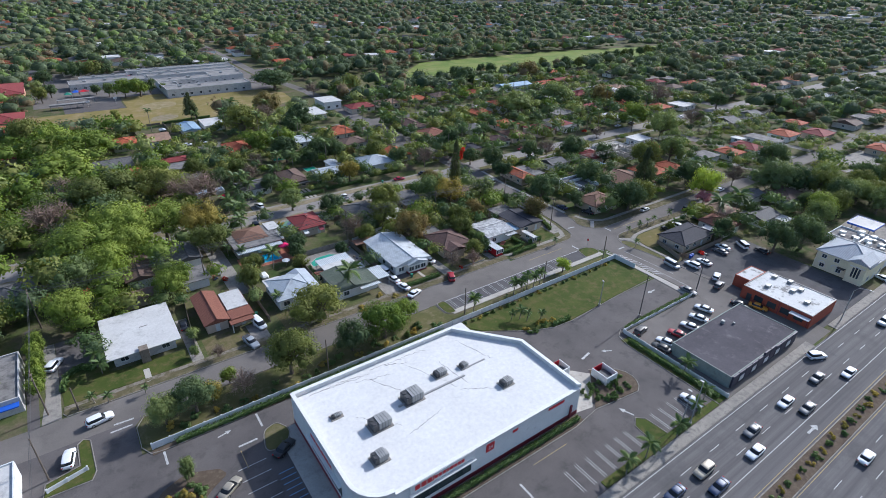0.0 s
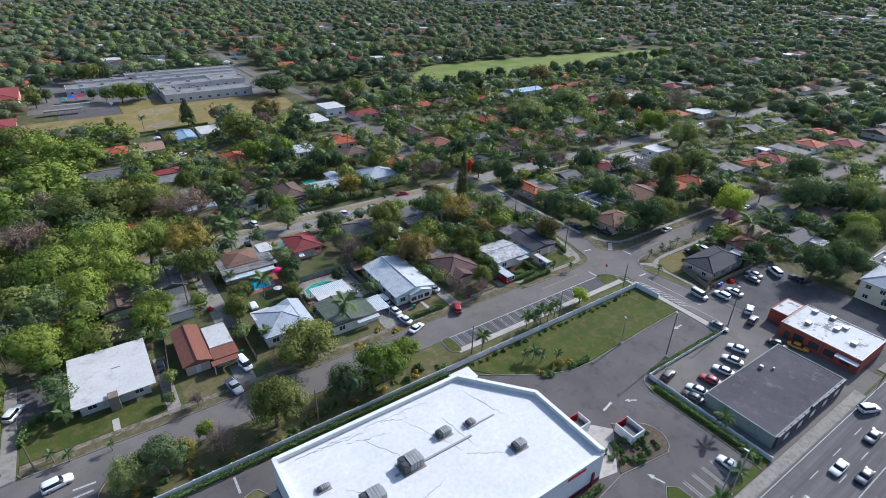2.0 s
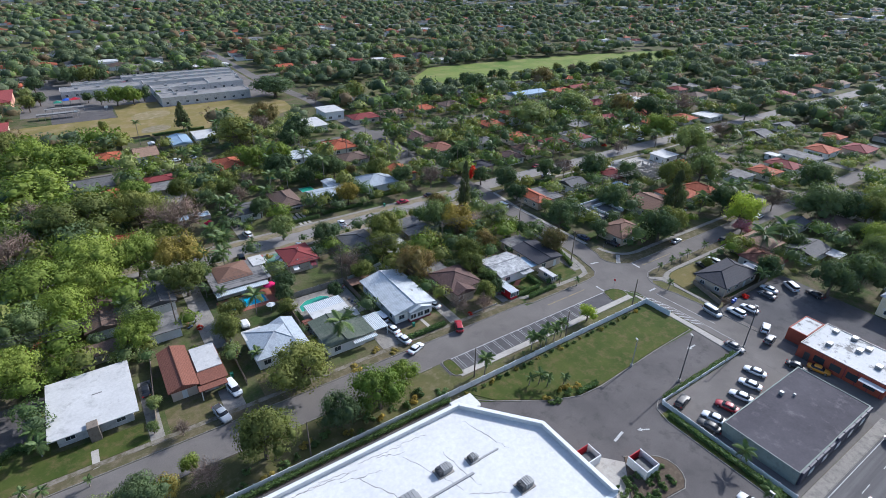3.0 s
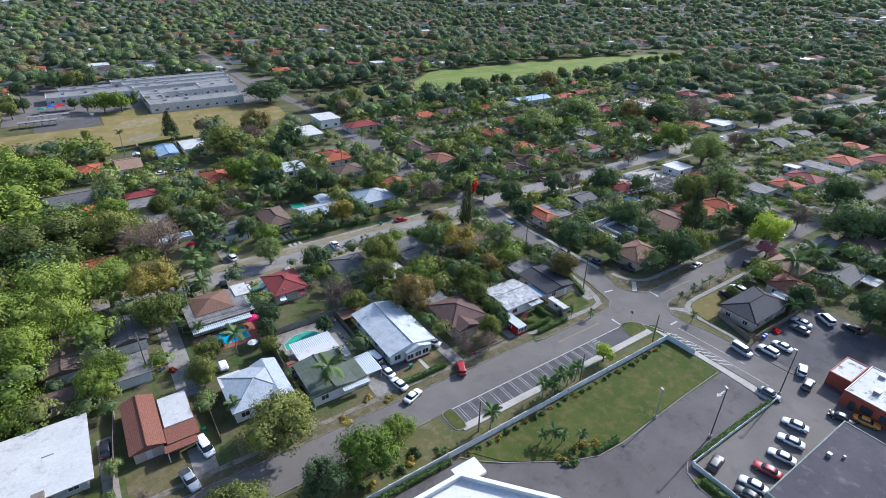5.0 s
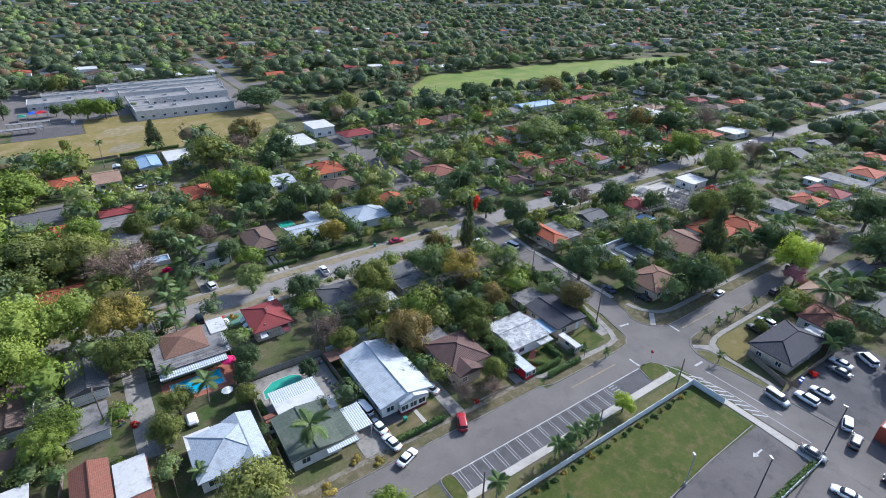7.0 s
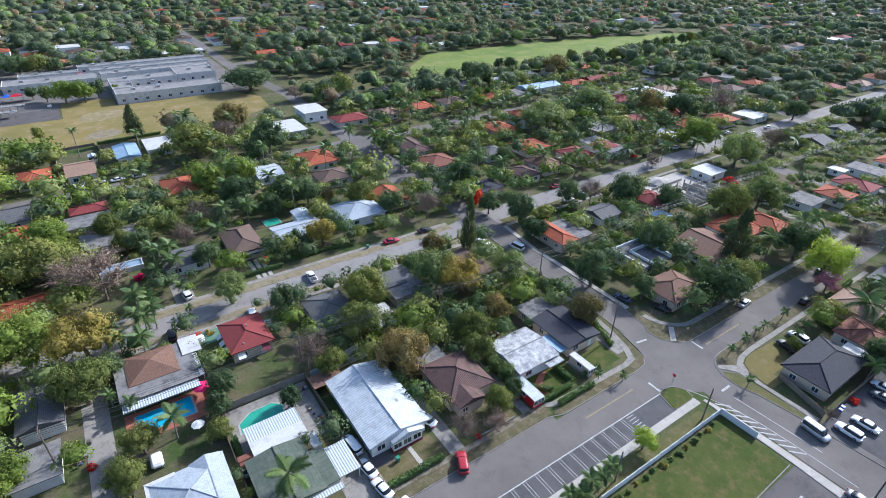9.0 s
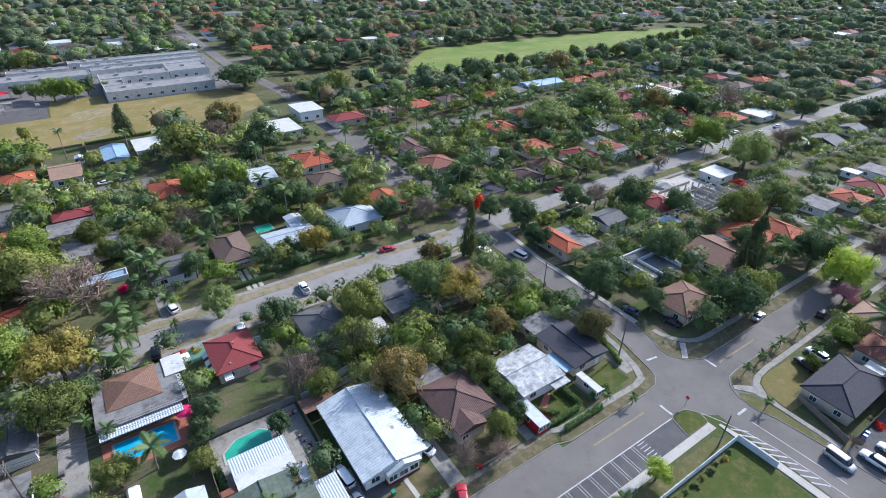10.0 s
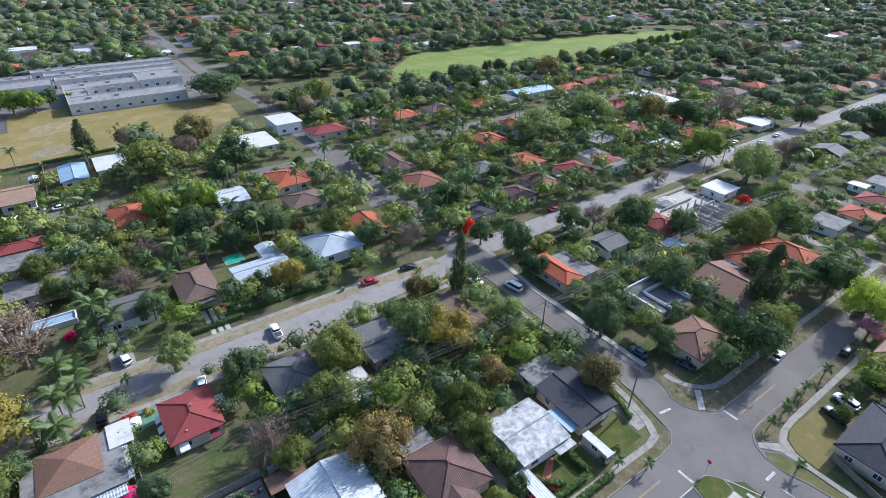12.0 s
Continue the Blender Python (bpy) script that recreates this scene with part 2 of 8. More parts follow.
M["shingle_red"] = roofing("red_brown_shingles", (0.245, 0.105, 0.072), (0.215, 0.092, 0.066), (0.15, 0.075, 0.058), wear=(0.56, 0.8))
M["shingle_rust"] = roofing("rusty_brown_shingles", (0.225, 0.130, 0.092), (0.190, 0.110, 0.080), (0.13, 0.088, 0.070), wear=(0.5, 0.75))
M["shingle_tan"] = roofing("tan_shingles", (0.36, 0.235, 0.165), (0.32, 0.205, 0.145), (0.22, 0.155, 0.12))
M["shingle_grey"] = roofing("grey_shingles", (0.165, 0.160, 0.158), (0.135, 0.132, 0.132), (0.085, 0.083, 0.083))
M["shingle_dark"] = roofing("charcoal_shingles", (0.066, 0.065, 0.076), (0.056, 0.055, 0.065), (0.090, 0.087, 0.090), wear=(0.6, 0.85))
M["tile_red"] = roofing("red_cement_tiles", (0.25, 0.058, 0.056), (0.215, 0.052, 0.050), (0.15, 0.055, 0.052), wear=(0.56, 0.8), joint=0.7)
M["tile_orange"] = roofing("orange_clay_tiles", (0.42, 0.118, 0.060), (0.355, 0.098, 0.052), (0.22, 0.080, 0.055), rib=0.40, joint=0.55, wear=(0.55, 0.8))
M["metal_white"] = roofing("white_metal_panels", (0.56, 0.59, 0.61), (0.48, 0.51, 0.53), (0.33, 0.35, 0.36), rib=0.50, rough=0.5, joint=0.78, wear=(0.46, 0.72))
M["metal_pale"] = roofing("pale_grey_metal_roof", (0.40, 0.43, 0.47), (0.35, 0.38, 0.42), (0.28, 0.29, 0.30), rib=0.5, rough=0.55, joint=0.75)
M["white_patch"] = roofing("patched_white_shingles", (0.60, 0.60, 0.59), (0.50, 0.50, 0.50), (0.22, 0.22, 0.225), joint=0.75, wear=(0.40, 0.62))
M["blue_grey_tile"] = roofing("pale_blue_grey_shingles", (0.42, 0.46, 0.50), (0.37, 0.41, 0.45), (0.26, 0.28, 0.30), joint=0.75)
M["metal_blue"] = roofing("blue_metal_panels", (0.32, 0.44, 0.56), (0.28, 0.40, 0.52), (0.24, 0.30, 0.36), rib=0.5, rough=0.5, joint=0.8)
M["awning"] = roofing("striped_metal_awning", (0.56, 0.60, 0.62), (0.52, 0.56, 0.58), (0.42, 0.45, 0.47), rib=0.45, rough=0.55, joint=0.42)
M["roll_green"] = roofing("grey_green_rolled_roof", (0.115, 0.135, 0.105), (0.095, 0.115, 0.090), (0.16, 0.165, 0.14), course=0.9, length=9.0)
m, nt, b = mat("window_glass", 0.08)
nt.links.new(mix(nt, nt.nodes.new("ShaderNodeObjectInfo").outputs["Random"], (0.02, 0.028, 0.035), (0.07, 0.085, 0.095)), b.inputs["Base Color"])
M["glass"] = m
M["car_glass"] = paint("car_glass", (0.012, 0.014, 0.017), 0.06, 0.0, 0.0)
M["tyre"] = paint("tyre_rubber", (0.014, 0.014, 0.014), 0.85, 0.0, 0.0)
M["rim"] = paint("alloy_rim", (0.45, 0.46, 0.47), 0.3, 0.9, 0.0)
M["lamp_glass"] = paint("headlight_lens", (0.34, 0.35, 0.36), 0.12, 0.0, 0.3)
M["tail_glass"] = paint("taillight_lens", (0.35, 0.012, 0.012), 0.15, 0.0, 0.3)
for nm, c, me in (("white", (0.78, 0.79, 0.80), 0), ("silver", (0.42, 0.44, 0.46), 0.5), ("grey", (0.12, 0.125, 0.135), 0.4), ("black", (0.012, 0.013, 0.016), 0),
                  ("red", (0.34, 0.012, 0.022), 0), ("crimson", (0.42, 0.01, 0.05), 0), ("blue", (0.03, 0.05, 0.11), 0.2), ("gold", (0.36, 0.32, 0.25), 0.4), ("yellow", (0.62, 0.26, 0.02), 0)):
    M["car_" + nm] = paint("car_paint_" + nm, c, 0.42, me * 0.6, 0.25)
M["bark"] = surface("bark", (0.11, 0.085, 0.065), (0.155, 0.125, 0.10), (0.2, 0.18, 0.15), 1.5, 8.0, 0.95, 0.6)
M["palm_bark"] = surface("palm_trunk", (0.20, 0.175, 0.145), (0.26, 0.23, 0.195), None, 1.5, 9.0, 0.95, 0.6)
M["pole_wood"] = surface("weathered_pole_wood", (0.13, 0.105, 0.085), (0.17, 0.14, 0.115), None, 0.8, 8.0, 0.9, 0.4)
m, nt, b = mat("mixed_clutter", 0.7)
ramp = nt.nodes.new("ShaderNodeValToRGB")
ramp.color_ramp.interpolation = "CONSTANT"
for k, c in enumerate(((0.10, 0.09, 0.08), (0.55, 0.54, 0.52), (0.26, 0.20, 0.14), (0.05, 0.07, 0.12), (0.34, 0.10, 0.07), (0.20, 0.21, 0.20))):
    e = ramp.color_ramp.elements[k] if k < 2 else ramp.color_ramp.elements.new(k / 6)
    e.position, e.color = k / 6, (*c, 1)
nt.links.new(nt.nodes.new("ShaderNodeNewGeometry").outputs["Random Per Island"], ramp.inputs["Fac"])
nt.links.new(mix(nt, 0.4, ramp.outputs["Color"], mix(nt, span(nt, grain(nt, place(nt), 3.0, 6.0), 0.3, 0.7), (0.6, 0.6, 0.6), (1.2, 1.2, 1.2)), "MULTIPLY"), b.inputs["Base Color"])
M["clutter"] = m
M["steel"] = surface("galvanised_steel", (0.36, 0.36, 0.35), (0.29, 0.29, 0.285), (0.2, 0.2, 0.2), 1.0, 6.0, 0.55, 0.1, (0.55, 0.8), 0.25)
M["dark_metal"] = surface("dark_painted_metal", (0.045, 0.045, 0.048), (0.07, 0.07, 0.072), None, 1.0, 6.0, 0.5, 0.1)
M["wood"] = surface("weathered_fence_wood", (0.19, 0.155, 0.125), (0.24, 0.20, 0.16), (0.12, 0.10, 0.085), 0.6, 5.0, 0.9, 0.4)
M["mulch"] = surface("brown_mulch", (0.085, 0.062, 0.046), (0.12, 0.092, 0.068), (0.16, 0.13, 0.09), 0.5, 3.0, 0.95, 0.7)
M["white_line"] = surface("worn_white_paint", (0.56, 0.56, 0.55), (0.46, 0.46, 0.45), (0.24, 0.235, 0.23), 1.2, 6.0, 0.8, 0.05, (0.44, 0.62))
M["yellow_line"] = surface("worn_yellow_paint", (0.42, 0.30, 0.105), (0.35, 0.26, 0.11), (0.21, 0.185, 0.14), 1.2, 6.0, 0.8, 0.05, (0.42, 0.60))
M["bay_blue"] = surface("worn_blue_paint", (0.20, 0.36, 0.55), (0.17, 0.30, 0.47), (0.16, 0.19, 0.23), 1.2, 6.0, 0.8, 0.05, (0.5, 0.72))
M["terracotta"] = surface("terracotta_paving", (0.38, 0.135, 0.085), (0.33, 0.115, 0.075), (0.24, 0.1, 0.07), 0.6, 4.0, 0.8, 0.2)
M["green_paving"] = surface("green_painted_concrete", (0.095, 0.20, 0.135), (0.115, 0.22, 0.15), (0.15, 0.19, 0.15), 0.5, 4.0, 0.8, 0.1)
M["blue_plastic"] = paint("blue_plastic", (0.02, 0.10, 0.50), 0.5, 0.0, 0.0)
M["green_plastic"] = paint("green_plastic", (0.03, 0.22, 0.14), 0.5, 0.0, 0.0)
M["pink_fabric"] = surface("magenta_fabric", (0.75, 0.03, 0.16), (0.65, 0.03, 0.14), None, 1.0, 8.0, 0.9, 0.2)
M["white_fabric"] = surface("white_canvas", (0.78, 0.78, 0.77), (0.7, 0.7, 0.69), None, 1.0, 8.0, 0.9, 0.2)
for nm, c in (("water_blue", (0.03, 0.33, 0.50)), ("water_teal", (0.045, 0.30, 0.20))):
    m, nt, b = mat(nm, 0.05)
    at = place(nt)
    nt.links.new(mix(nt, span(nt, grain(nt, at, 0.5), 0.35, 0.65), c, tuple(v * 1.25 for v in c)), b.inputs["Base Color"])
    relief(nt, b, grain(nt, at, 2.5, 3.0), 0.15, 0.05)
    M[nm] = m
LEAF = {
    "oak": foliage("oak_leaves", (0.108, 0.130, 0.036), (0.148, 0.164, 0.048), (0.212, 0.206, 0.070)),
    "dark": foliage("dark_leaves", (0.061, 0.095, 0.045), (0.084, 0.118, 0.054), (0.128, 0.156, 0.080)),
    "light": foliage("light_leaves", (0.146, 0.188, 0.070), (0.182, 0.216, 0.078), (0.245, 0.258, 0.110)),
    "bright": foliage("bright_leaves", (0.140, 0.196, 0.034), (0.172, 0.218, 0.044), (0.232, 0.256, 0.072)),
    "lime": foliage("lime_leaves", (0.235, 0.300, 0.050), (0.26, 0.32, 0.055), (0.32, 0.34, 0.09), 0.6, 0.4),
    "yellow": foliage("yellow_leaves", (0.262, 0.205, 0.050), (0.300, 0.235, 0.058), (0.350, 0.265, 0.080)),
    "blossom": foliage("olive_and_russet_leaves", (0.142, 0.123, 0.050), (0.169, 0.140, 0.056), (0.294, 0.146, 0.068)),
    "pine": foliage("pine_needles", (0.066, 0.084, 0.042), (0.080, 0.096, 0.048), (0.119, 0.118, 0.066)),
    "palm": foliage("palm_fronds", (0.082, 0.134, 0.050), (0.110, 0.158, 0.058), (0.196, 0.200, 0.090), 0.45),
    "red": foliage("red_blossom", (0.50, 0.030, 0.020), (0.58, 0.045, 0.02), (0.42, 0.03, 0.06)),
    "pink": foliage("pink_blossom", (0.58, 0.23, 0.27), (0.62, 0.28, 0.3), (0.5, 0.2, 0.25)),
    "magenta": foliage("magenta_blossom", (0.60, 0.015, 0.14), (0.55, 0.02, 0.12), (0.4, 0.03, 0.1)),
    "hedge": foliage("hedge_leaves", (0.076, 0.125, 0.044), (0.104, 0.152, 0.054), (0.145, 0.186, 0.076)),
}
BARE = foliage("bare_twigs", (0.205, 0.150, 0.128), (0.24, 0.178, 0.150), (0.17, 0.155, 0.095), 0.8, 0.1)


# ---- building helpers ----
def part(name, bm, material, parent, label=""):
    me = bpy.data.meshes.new(name)
    bm.to_mesh(me)
    bm.free()
    me.materials.append(material)
    ob = new(name, me)
    ob.parent = parent
    return tagged(ob, label)


def again(name, me, parent, m, label=""):
    """One more object on a mesh that stands already."""
    ob = new(name, me)
    ob.parent = parent
    ob.matrix_basis = m
    return tagged(ob, label)


def base(name, x, y, label, category, group="", kind="", z=0.0, turn=0.0):
    ob = new(name)
    ob.matrix_basis = pose(x, y, z, 0, 0, turn)
    ob.empty_display_size = 0.2
    return tagged(ob, label, category, group, kind)


def box(bm, x0, x1, y0, y1, z0, z1, bevel=0.0):
    n = len(bm.verts)
    vs = [bm.verts.new((x, y, z)) for z in (z0, z1) for y in (y0, y1) for x in (x0, x1)]
    fs = [bm.faces.new([vs[i] for i in q]) for q in ((0, 2, 3, 1), (4, 5, 7, 6), (0, 1, 5, 4), (2, 6, 7, 3), (0, 4, 6, 2), (1, 3, 7, 5))]
    if bevel:
        es = {e for f in fs for e in f.edges}
        bmesh.ops.bevel(bm, geom=list(es), offset=bevel, segments=1, affect="EDGES")
    return bm


def boxed(x0, x1, y0, y1, z0, z1, bevel=0.0):
    return box(bmesh.new(), x0, x1, y0, y1, z0, z1, bevel)


def slab(name, corners, z0, z1, material, label="", category="", parent=None, kind="structure"):
    """A flat prism over a polygon of ground corners (counter-clockwise)."""
    bm = bmesh.new()
    lo = [bm.verts.new((x, y, z0)) for x, y in corners]
    hi = [bm.verts.new((x, y, z1)) for x, y in corners]
    bm.faces.new(hi)
    bm.faces.new(lo[::-1])
    for i in range(len(lo)):
        j = (i + 1) % len(lo)
        bm.faces.new((lo[i], lo[j], hi[j], hi[i]))
    bmesh.ops.recalc_face_normals(bm, faces=bm.faces)
    ob = part(name, bm, material, parent)
    return tagged(ob, label, category, "", kind) if not parent else ob


def rect(x0, x1, y0, y1):
    return [(x0, y0), (x1, y0), (x1, y1), (x0, y1)]


def arc(cx, cy, r, a0, a1, n=8):
    return [(cx + r * math.cos(radians(a0 + (a1 - a0) * i / n)), cy + r * math.sin(radians(a0 + (a1 - a0) * i / n))) for i in range(n + 1)]


def tube(bm, pts, radii, sides=6):
    """A tapered tube along points."""
    rings = []
    for i, p in enumerate(pts):
        d = (Vector(pts[min(i + 1, len(pts) - 1)]) - Vector(pts[max(i - 1, 0)])).normalized()
        a = d.orthogonal().normalized()
        b2 = d.cross(a)
        rings.append([bm.verts.new(Vector(p) + radii[i] * (math.cos(t) * a + math.sin(t) * b2)) for t in (2 * math.pi * k / sides for k in range(sides))])
    for r0, r1 in zip(rings, rings[1:]):
        for k in range(sides):
            bm.faces.new((r0[k], r0[(k + 1) % sides], r1[(k + 1) % sides], r1[k]))
    bm.faces.new(rings[-1])
    bm.faces.new(rings[0][::-1])
    return bm


def kerb(points, closed=False, name="kerb", width=0.15, height=0.14, material=None):
    """A kerb stone line along ground points."""
    bm = bmesh.new()
    pts = [Vector((x, y, 0)) for x, y in points]
    n = len(pts)
    left, right = [], []
    for i in range(n):
        a = pts[i - 1] if (i or closed) else pts[i]
        c = pts[(i + 1) % n] if (i < n - 1 or closed) else pts[i]
        d = (c - a).normalized()
        s = Vector((-d.y, d.x, 0)) * width / 2
        left.append([bm.verts.new(pts[i] + s + Vector((0, 0, z))) for z in (0.0, height)])
        right.append([bm.verts.new(pts[i] - s + Vector((0, 0, z))) for z in (0.0, height)])
    for i in range(n if closed else n - 1):
        j = (i + 1) % n
        bm.faces.new((left[i][1], right[i][1], right[j][1], left[j][1]))
        bm.faces.new((left[i][0], left[i][1], left[j][1], left[j][0]))
        bm.faces.new((right[i][1], right[i][0], right[j][0], right[j][1]))
    bmesh.ops.recalc_face_normals(bm, faces=bm.faces)
    ob = part(name, bm, material or M["old_concrete"], None)
    return tagged(ob, "pale concrete kerb edging the asphalt", "kerb", "", "structure")


# ---- ground, roads, kerbs ----
def soft(pts, cut=0.32, n=4):
    """A closed outline with its corners rounded off."""
    out = []
    for k, c in enumerate(pts):
        p, q, c = Vector(pts[k - 1]), Vector(pts[(k + 1) % len(pts)]), Vector(c)
        u, v = c.lerp(p, cut), c.lerp(q, cut)
        out += [tuple(u.lerp(c, j / n).lerp(c.lerp(v, j / n), j / n)) for j in range(n + 1)]
    return out


def ragged(x0, x1, y0, y1, low, high, seed, step=2.2):
    """A strip whose two long edges wander, as worn verges do."""
    rnd, n = random.Random(seed), int((x1 - x0) / step)
    xs = [x0 + (x1 - x0) * k / n for k in range(n + 1)]
    return [(x, y0 + rnd.uniform(-low, low)) for x in xs] + [(x, y1 + rnd.uniform(-high, high)) for x in reversed(xs)]



slab("ground", rect(-2500, 3600, -1500, 3900), -0.5, 0.0, M["ground"], "patchy green and dry suburban grass ground", "ground")


def road(name, x0, x1, y0, y1, material="asphalt", label="worn grey asphalt street", top=0.03):
    return slab(name, rect(x0, x1, y0, y1), -0.2, top, M[material], label, "road")


road("road_front", -70, 700, 95.3, 102.0)
slab("road_front_bay", rect(-70, 99, 101.9, 103.2), -0.2, 0.034, M["asphalt"], "worn grey asphalt street edge", "road")
slab("road_cross", [(129.5, 31), (143.0, 31), (140.6, 90), (138.3, 112), (138.3, 152), (140.6, 168), (141.0, 270), (132.6, 270), (132.0, 150), (131.0, 116), (129.6, 92)], -0.2, 0.036, M["asphalt"], "grey asphalt cross street", "road")
slab("intersection", [(123, 95.5), (129.2, 91), (141.2, 88), (146.5, 95), (146.5, 101.9), (141.0, 101.9), (137.8, 103.7), (136.0, 106.6), (135.9, 109.3), (137.2, 112.0), (130.4, 112.0), (129.0, 106.7), (126.0, 102.6), (122, 102.0)], -0.2, 0.04, M["asphalt"], "grey asphalt intersection", "road")
slab("road_middle", [(-80, 168.5), (66, 168.3), (130, 170.0), (700, 172.5), (700, 181.5), (140, 180.3), (120, 176.8), (66, 175.6), (-80, 176.5)], -0.2, 0.032, M["asphalt_pale"], "pale worn asphalt street", "road")
road("road_back", -120, 800, 260.5, 267.5)
slab("road_stub", rect(127.0, 136.5, 215, 260.4), -0.2, 0.028, M["asphalt"], "short asphalt street end", "road")
road("road_far_cross", 345, 353, 60, 312, top=0.044)
slab("road_school_lane", [(131, 268), (139, 268), (141, 350), (133, 430), (133, 620), (126, 620), (126, 430), (134, 350)], -0.2, 0.040, M["asphalt"], "grey asphalt lane beside the school", "road")
road("road_far_lane", 128, 900, 440, 447)
road("road_east_cross", 262, 270, 60, 172, top=0.048)
for y in (530, 620, 710):
    slab("road_distant", rect(-600, 1500, y, y + 7), -0.2, 0.03, M["asphalt"], "distant asphalt street between trees", "road")

# highway with its median
slab("highway_near_lanes", rect(-150, 900, 16.9, 30.4), -0.2, 0.03, M["highway"], "wide grey asphalt highway lanes", "road")
slab("highway_far_lanes", rect(-150, 900, -2.0, 13.4), -0.2, 0.03, M["highway"], "wide grey asphalt highway lanes", "road")
slab("median", rect(-150, 900, 13.6, 16.7), -0.2, 0.12, M["mulch"], "planted highway median with brown mulch", "median")
kerb([(-150, 16.8), (900, 16.8)], name="median_kerb", width=0.20, height=0.16)
kerb([(-150, 13.5), (900, 13.5)], name="median_kerb", width=0.16, height=0.16)
slab("pavement", rect(-150, 133, 30.6, 32.6), -0.2, 0.14, M["old_concrete"], "pale concrete pavement beside the highway", "pavement")
slab("pavement", rect(145, 900, 30.6, 32.6), -0.2, 0.14, M["old_concrete"], "pale concrete pavement beside the highway", "pavement")
kerb([(-150, 30.5), (133, 30.5)])
kerb([(145, 30.5), (900, 30.5)])
lines = base("highway_markings", 0, 0, "worn white lane dashes on the highway", "road marking", "", "structure")
dash = boxed(-1.6, 1.6, -0.07, 0.07, 0.030, 0.036)
dash = part("lane_dash", dash, M["white_line"], lines).data
bpy.data.objects.remove(bpy.data.objects["lane_dash"])
for y in (27.1, 23.8, 10.2, 6.8, 3.4):
    for k in range(34):
        again("lane_dash", dash, lines, pose(10 + 9.2 * k + 1.3 * (y % 3), y, 0.004))
for y, mt in ((20.5, "white_line"), (17.3, "yellow_line"), (13.1, "yellow_line"), (30.0, "white_line")):
    part("edge_line", boxed(-150, 400, y - 0.07, y + 0.07, 0.030, 0.037), M[mt], lines)

# retail lot asphalt and the lot across its east wall
slab("parking_lot", [(-26, 32.7), (98.3, 32.7), (98.3, 60), (129.4, 60), (129.4, 71.3), (112, 71.4), (89, 70.4), (80, 73), (68, 80.3), (62, 85.2), (-26, 85.2)], -0.2, 0.026, M["asphalt_dark"], "dark sealed asphalt retail parking lot", "parking lot")
slab("lot_entry", [(-26, 85.1), (-4.6, 85.1), (-4.6, 93.5), (-3, 95.4), (-26, 95.4)], -0.2, 0.022, M["asphalt_dark"], "dark asphalt lot entry", "road")
slab("side_lot", rect(98.7, 131, 32.7, 59.7), -0.2, 0.024, M["asphalt"], "weathered grey side parking lot", "parking lot")
slab("east_lot", rect(131, 174, 32.7, 73.2), -0.2, 0.02, M["bay_asphalt"], "grey asphalt lot beside the cross street", "parking lot")
slab("grass_lot", [(66, 84.8), (70, 79.7), (80, 73.4), (86, 71.0), (92, 70.7), (112, 71.8), (126.3, 72.2), (126.8, 84.8)], -0.1, 0.10, M["lawn"], "mown green grass lot inside a white wall", "lawn")
kerb([(64, 84.6), (66.5, 82), (70, 79.3), (80, 73.1), (86, 70.8), (92, 70.4), (112, 71.5), (126.6, 71.9)])
slab("verge_strip", [(-2.5, 86.0), (126, 86.0), (124, 88.4), (68, 88.5), (66.5, 90.5), (65, 94.8), (-2.8, 94.8), (-4.2, 92.5), (-4.2, 88)], -0.1, 0.09, M["verge"], "grass verge between white wall and street", "verge")
kerb([(64.5, 95.2), (-2.8, 95.2), (-4.4, 92.8), (-4.4, 87), (-3.2, 84.6), (-1, 84.2), (14, 84.2)])
slab("wall_bed", rect(-3, 62, 84.0, 85.3), -0.1, 0.08, M["mulch"], "mulch bed along the white wall", "bed")
slab("bay_pavement", rect(68.5, 126.4, 89.2, 90.8), -0.1, 0.13, M["concrete"], "pale concrete pavement beside parking bays", "pavement")
slab("bay_island", soft([(67.2, 90.3), (69.6, 89.7), (69.6, 95.4), (67.2, 95.4)]), -0.1, 0.14, M["lawn"], "small green kerbed island", "island")
kerb(soft([(67.0, 90.2), (69.8, 89.6), (69.8, 95.7), (67.0, 95.6)]), True)
slab("corner_island", soft([(120.4, 90.9), (126.3, 90.9), (126.8, 93.2), (125.2, 95.2), (121.8, 95.6)], 0.22), -0.1, 0.14, M["lawn"], "small green corner island", "island")
kerb(soft([(120.2, 90.8), (126.5, 90.8), (127.0, 93.3), (125.3, 95.4), (121.6, 95.8)], 0.22), True)
slab("hatch_pavement", [(126.9, 60.3), (129.2, 60.3), (128.9, 84), (128.0, 89.4), (127.4, 89.4), (127.4, 72)], -0.1, 0.13, M["concrete"], "pale concrete pavement beside the cross street", "pavement")

slab("parking_bays", rect(66.5, 121.6, 90.8, 95.35), -0.2, 0.033, M["bay_asphalt"], "grey asphalt parking bays beside the street", "parking bays")
bays = base("parking_bay_markings", 0, 0, "worn white parking bay lines", "parking marking", "", "structure")
for k in range(15):
    x = 71.0 + 2.75 * k
    for s in (-0.28, 0.28):
        part("bay_line", boxed(x + s - 0.045, x + s + 0.045, 90.9, 95.2, 0.036, 0.040), M["white_line"], bays)
for k in range(6):
    part("bay_line", boxed(110.6, 112.4, 91.1 + 0.72 * k, 91.25 + 0.72 * k, 0.036, 0.042), M["white_line"], bays)
part("bay_line", boxed(69.8, 121.6, 95.22, 95.42, 0.036, 0.044), M["white_line"], bays)
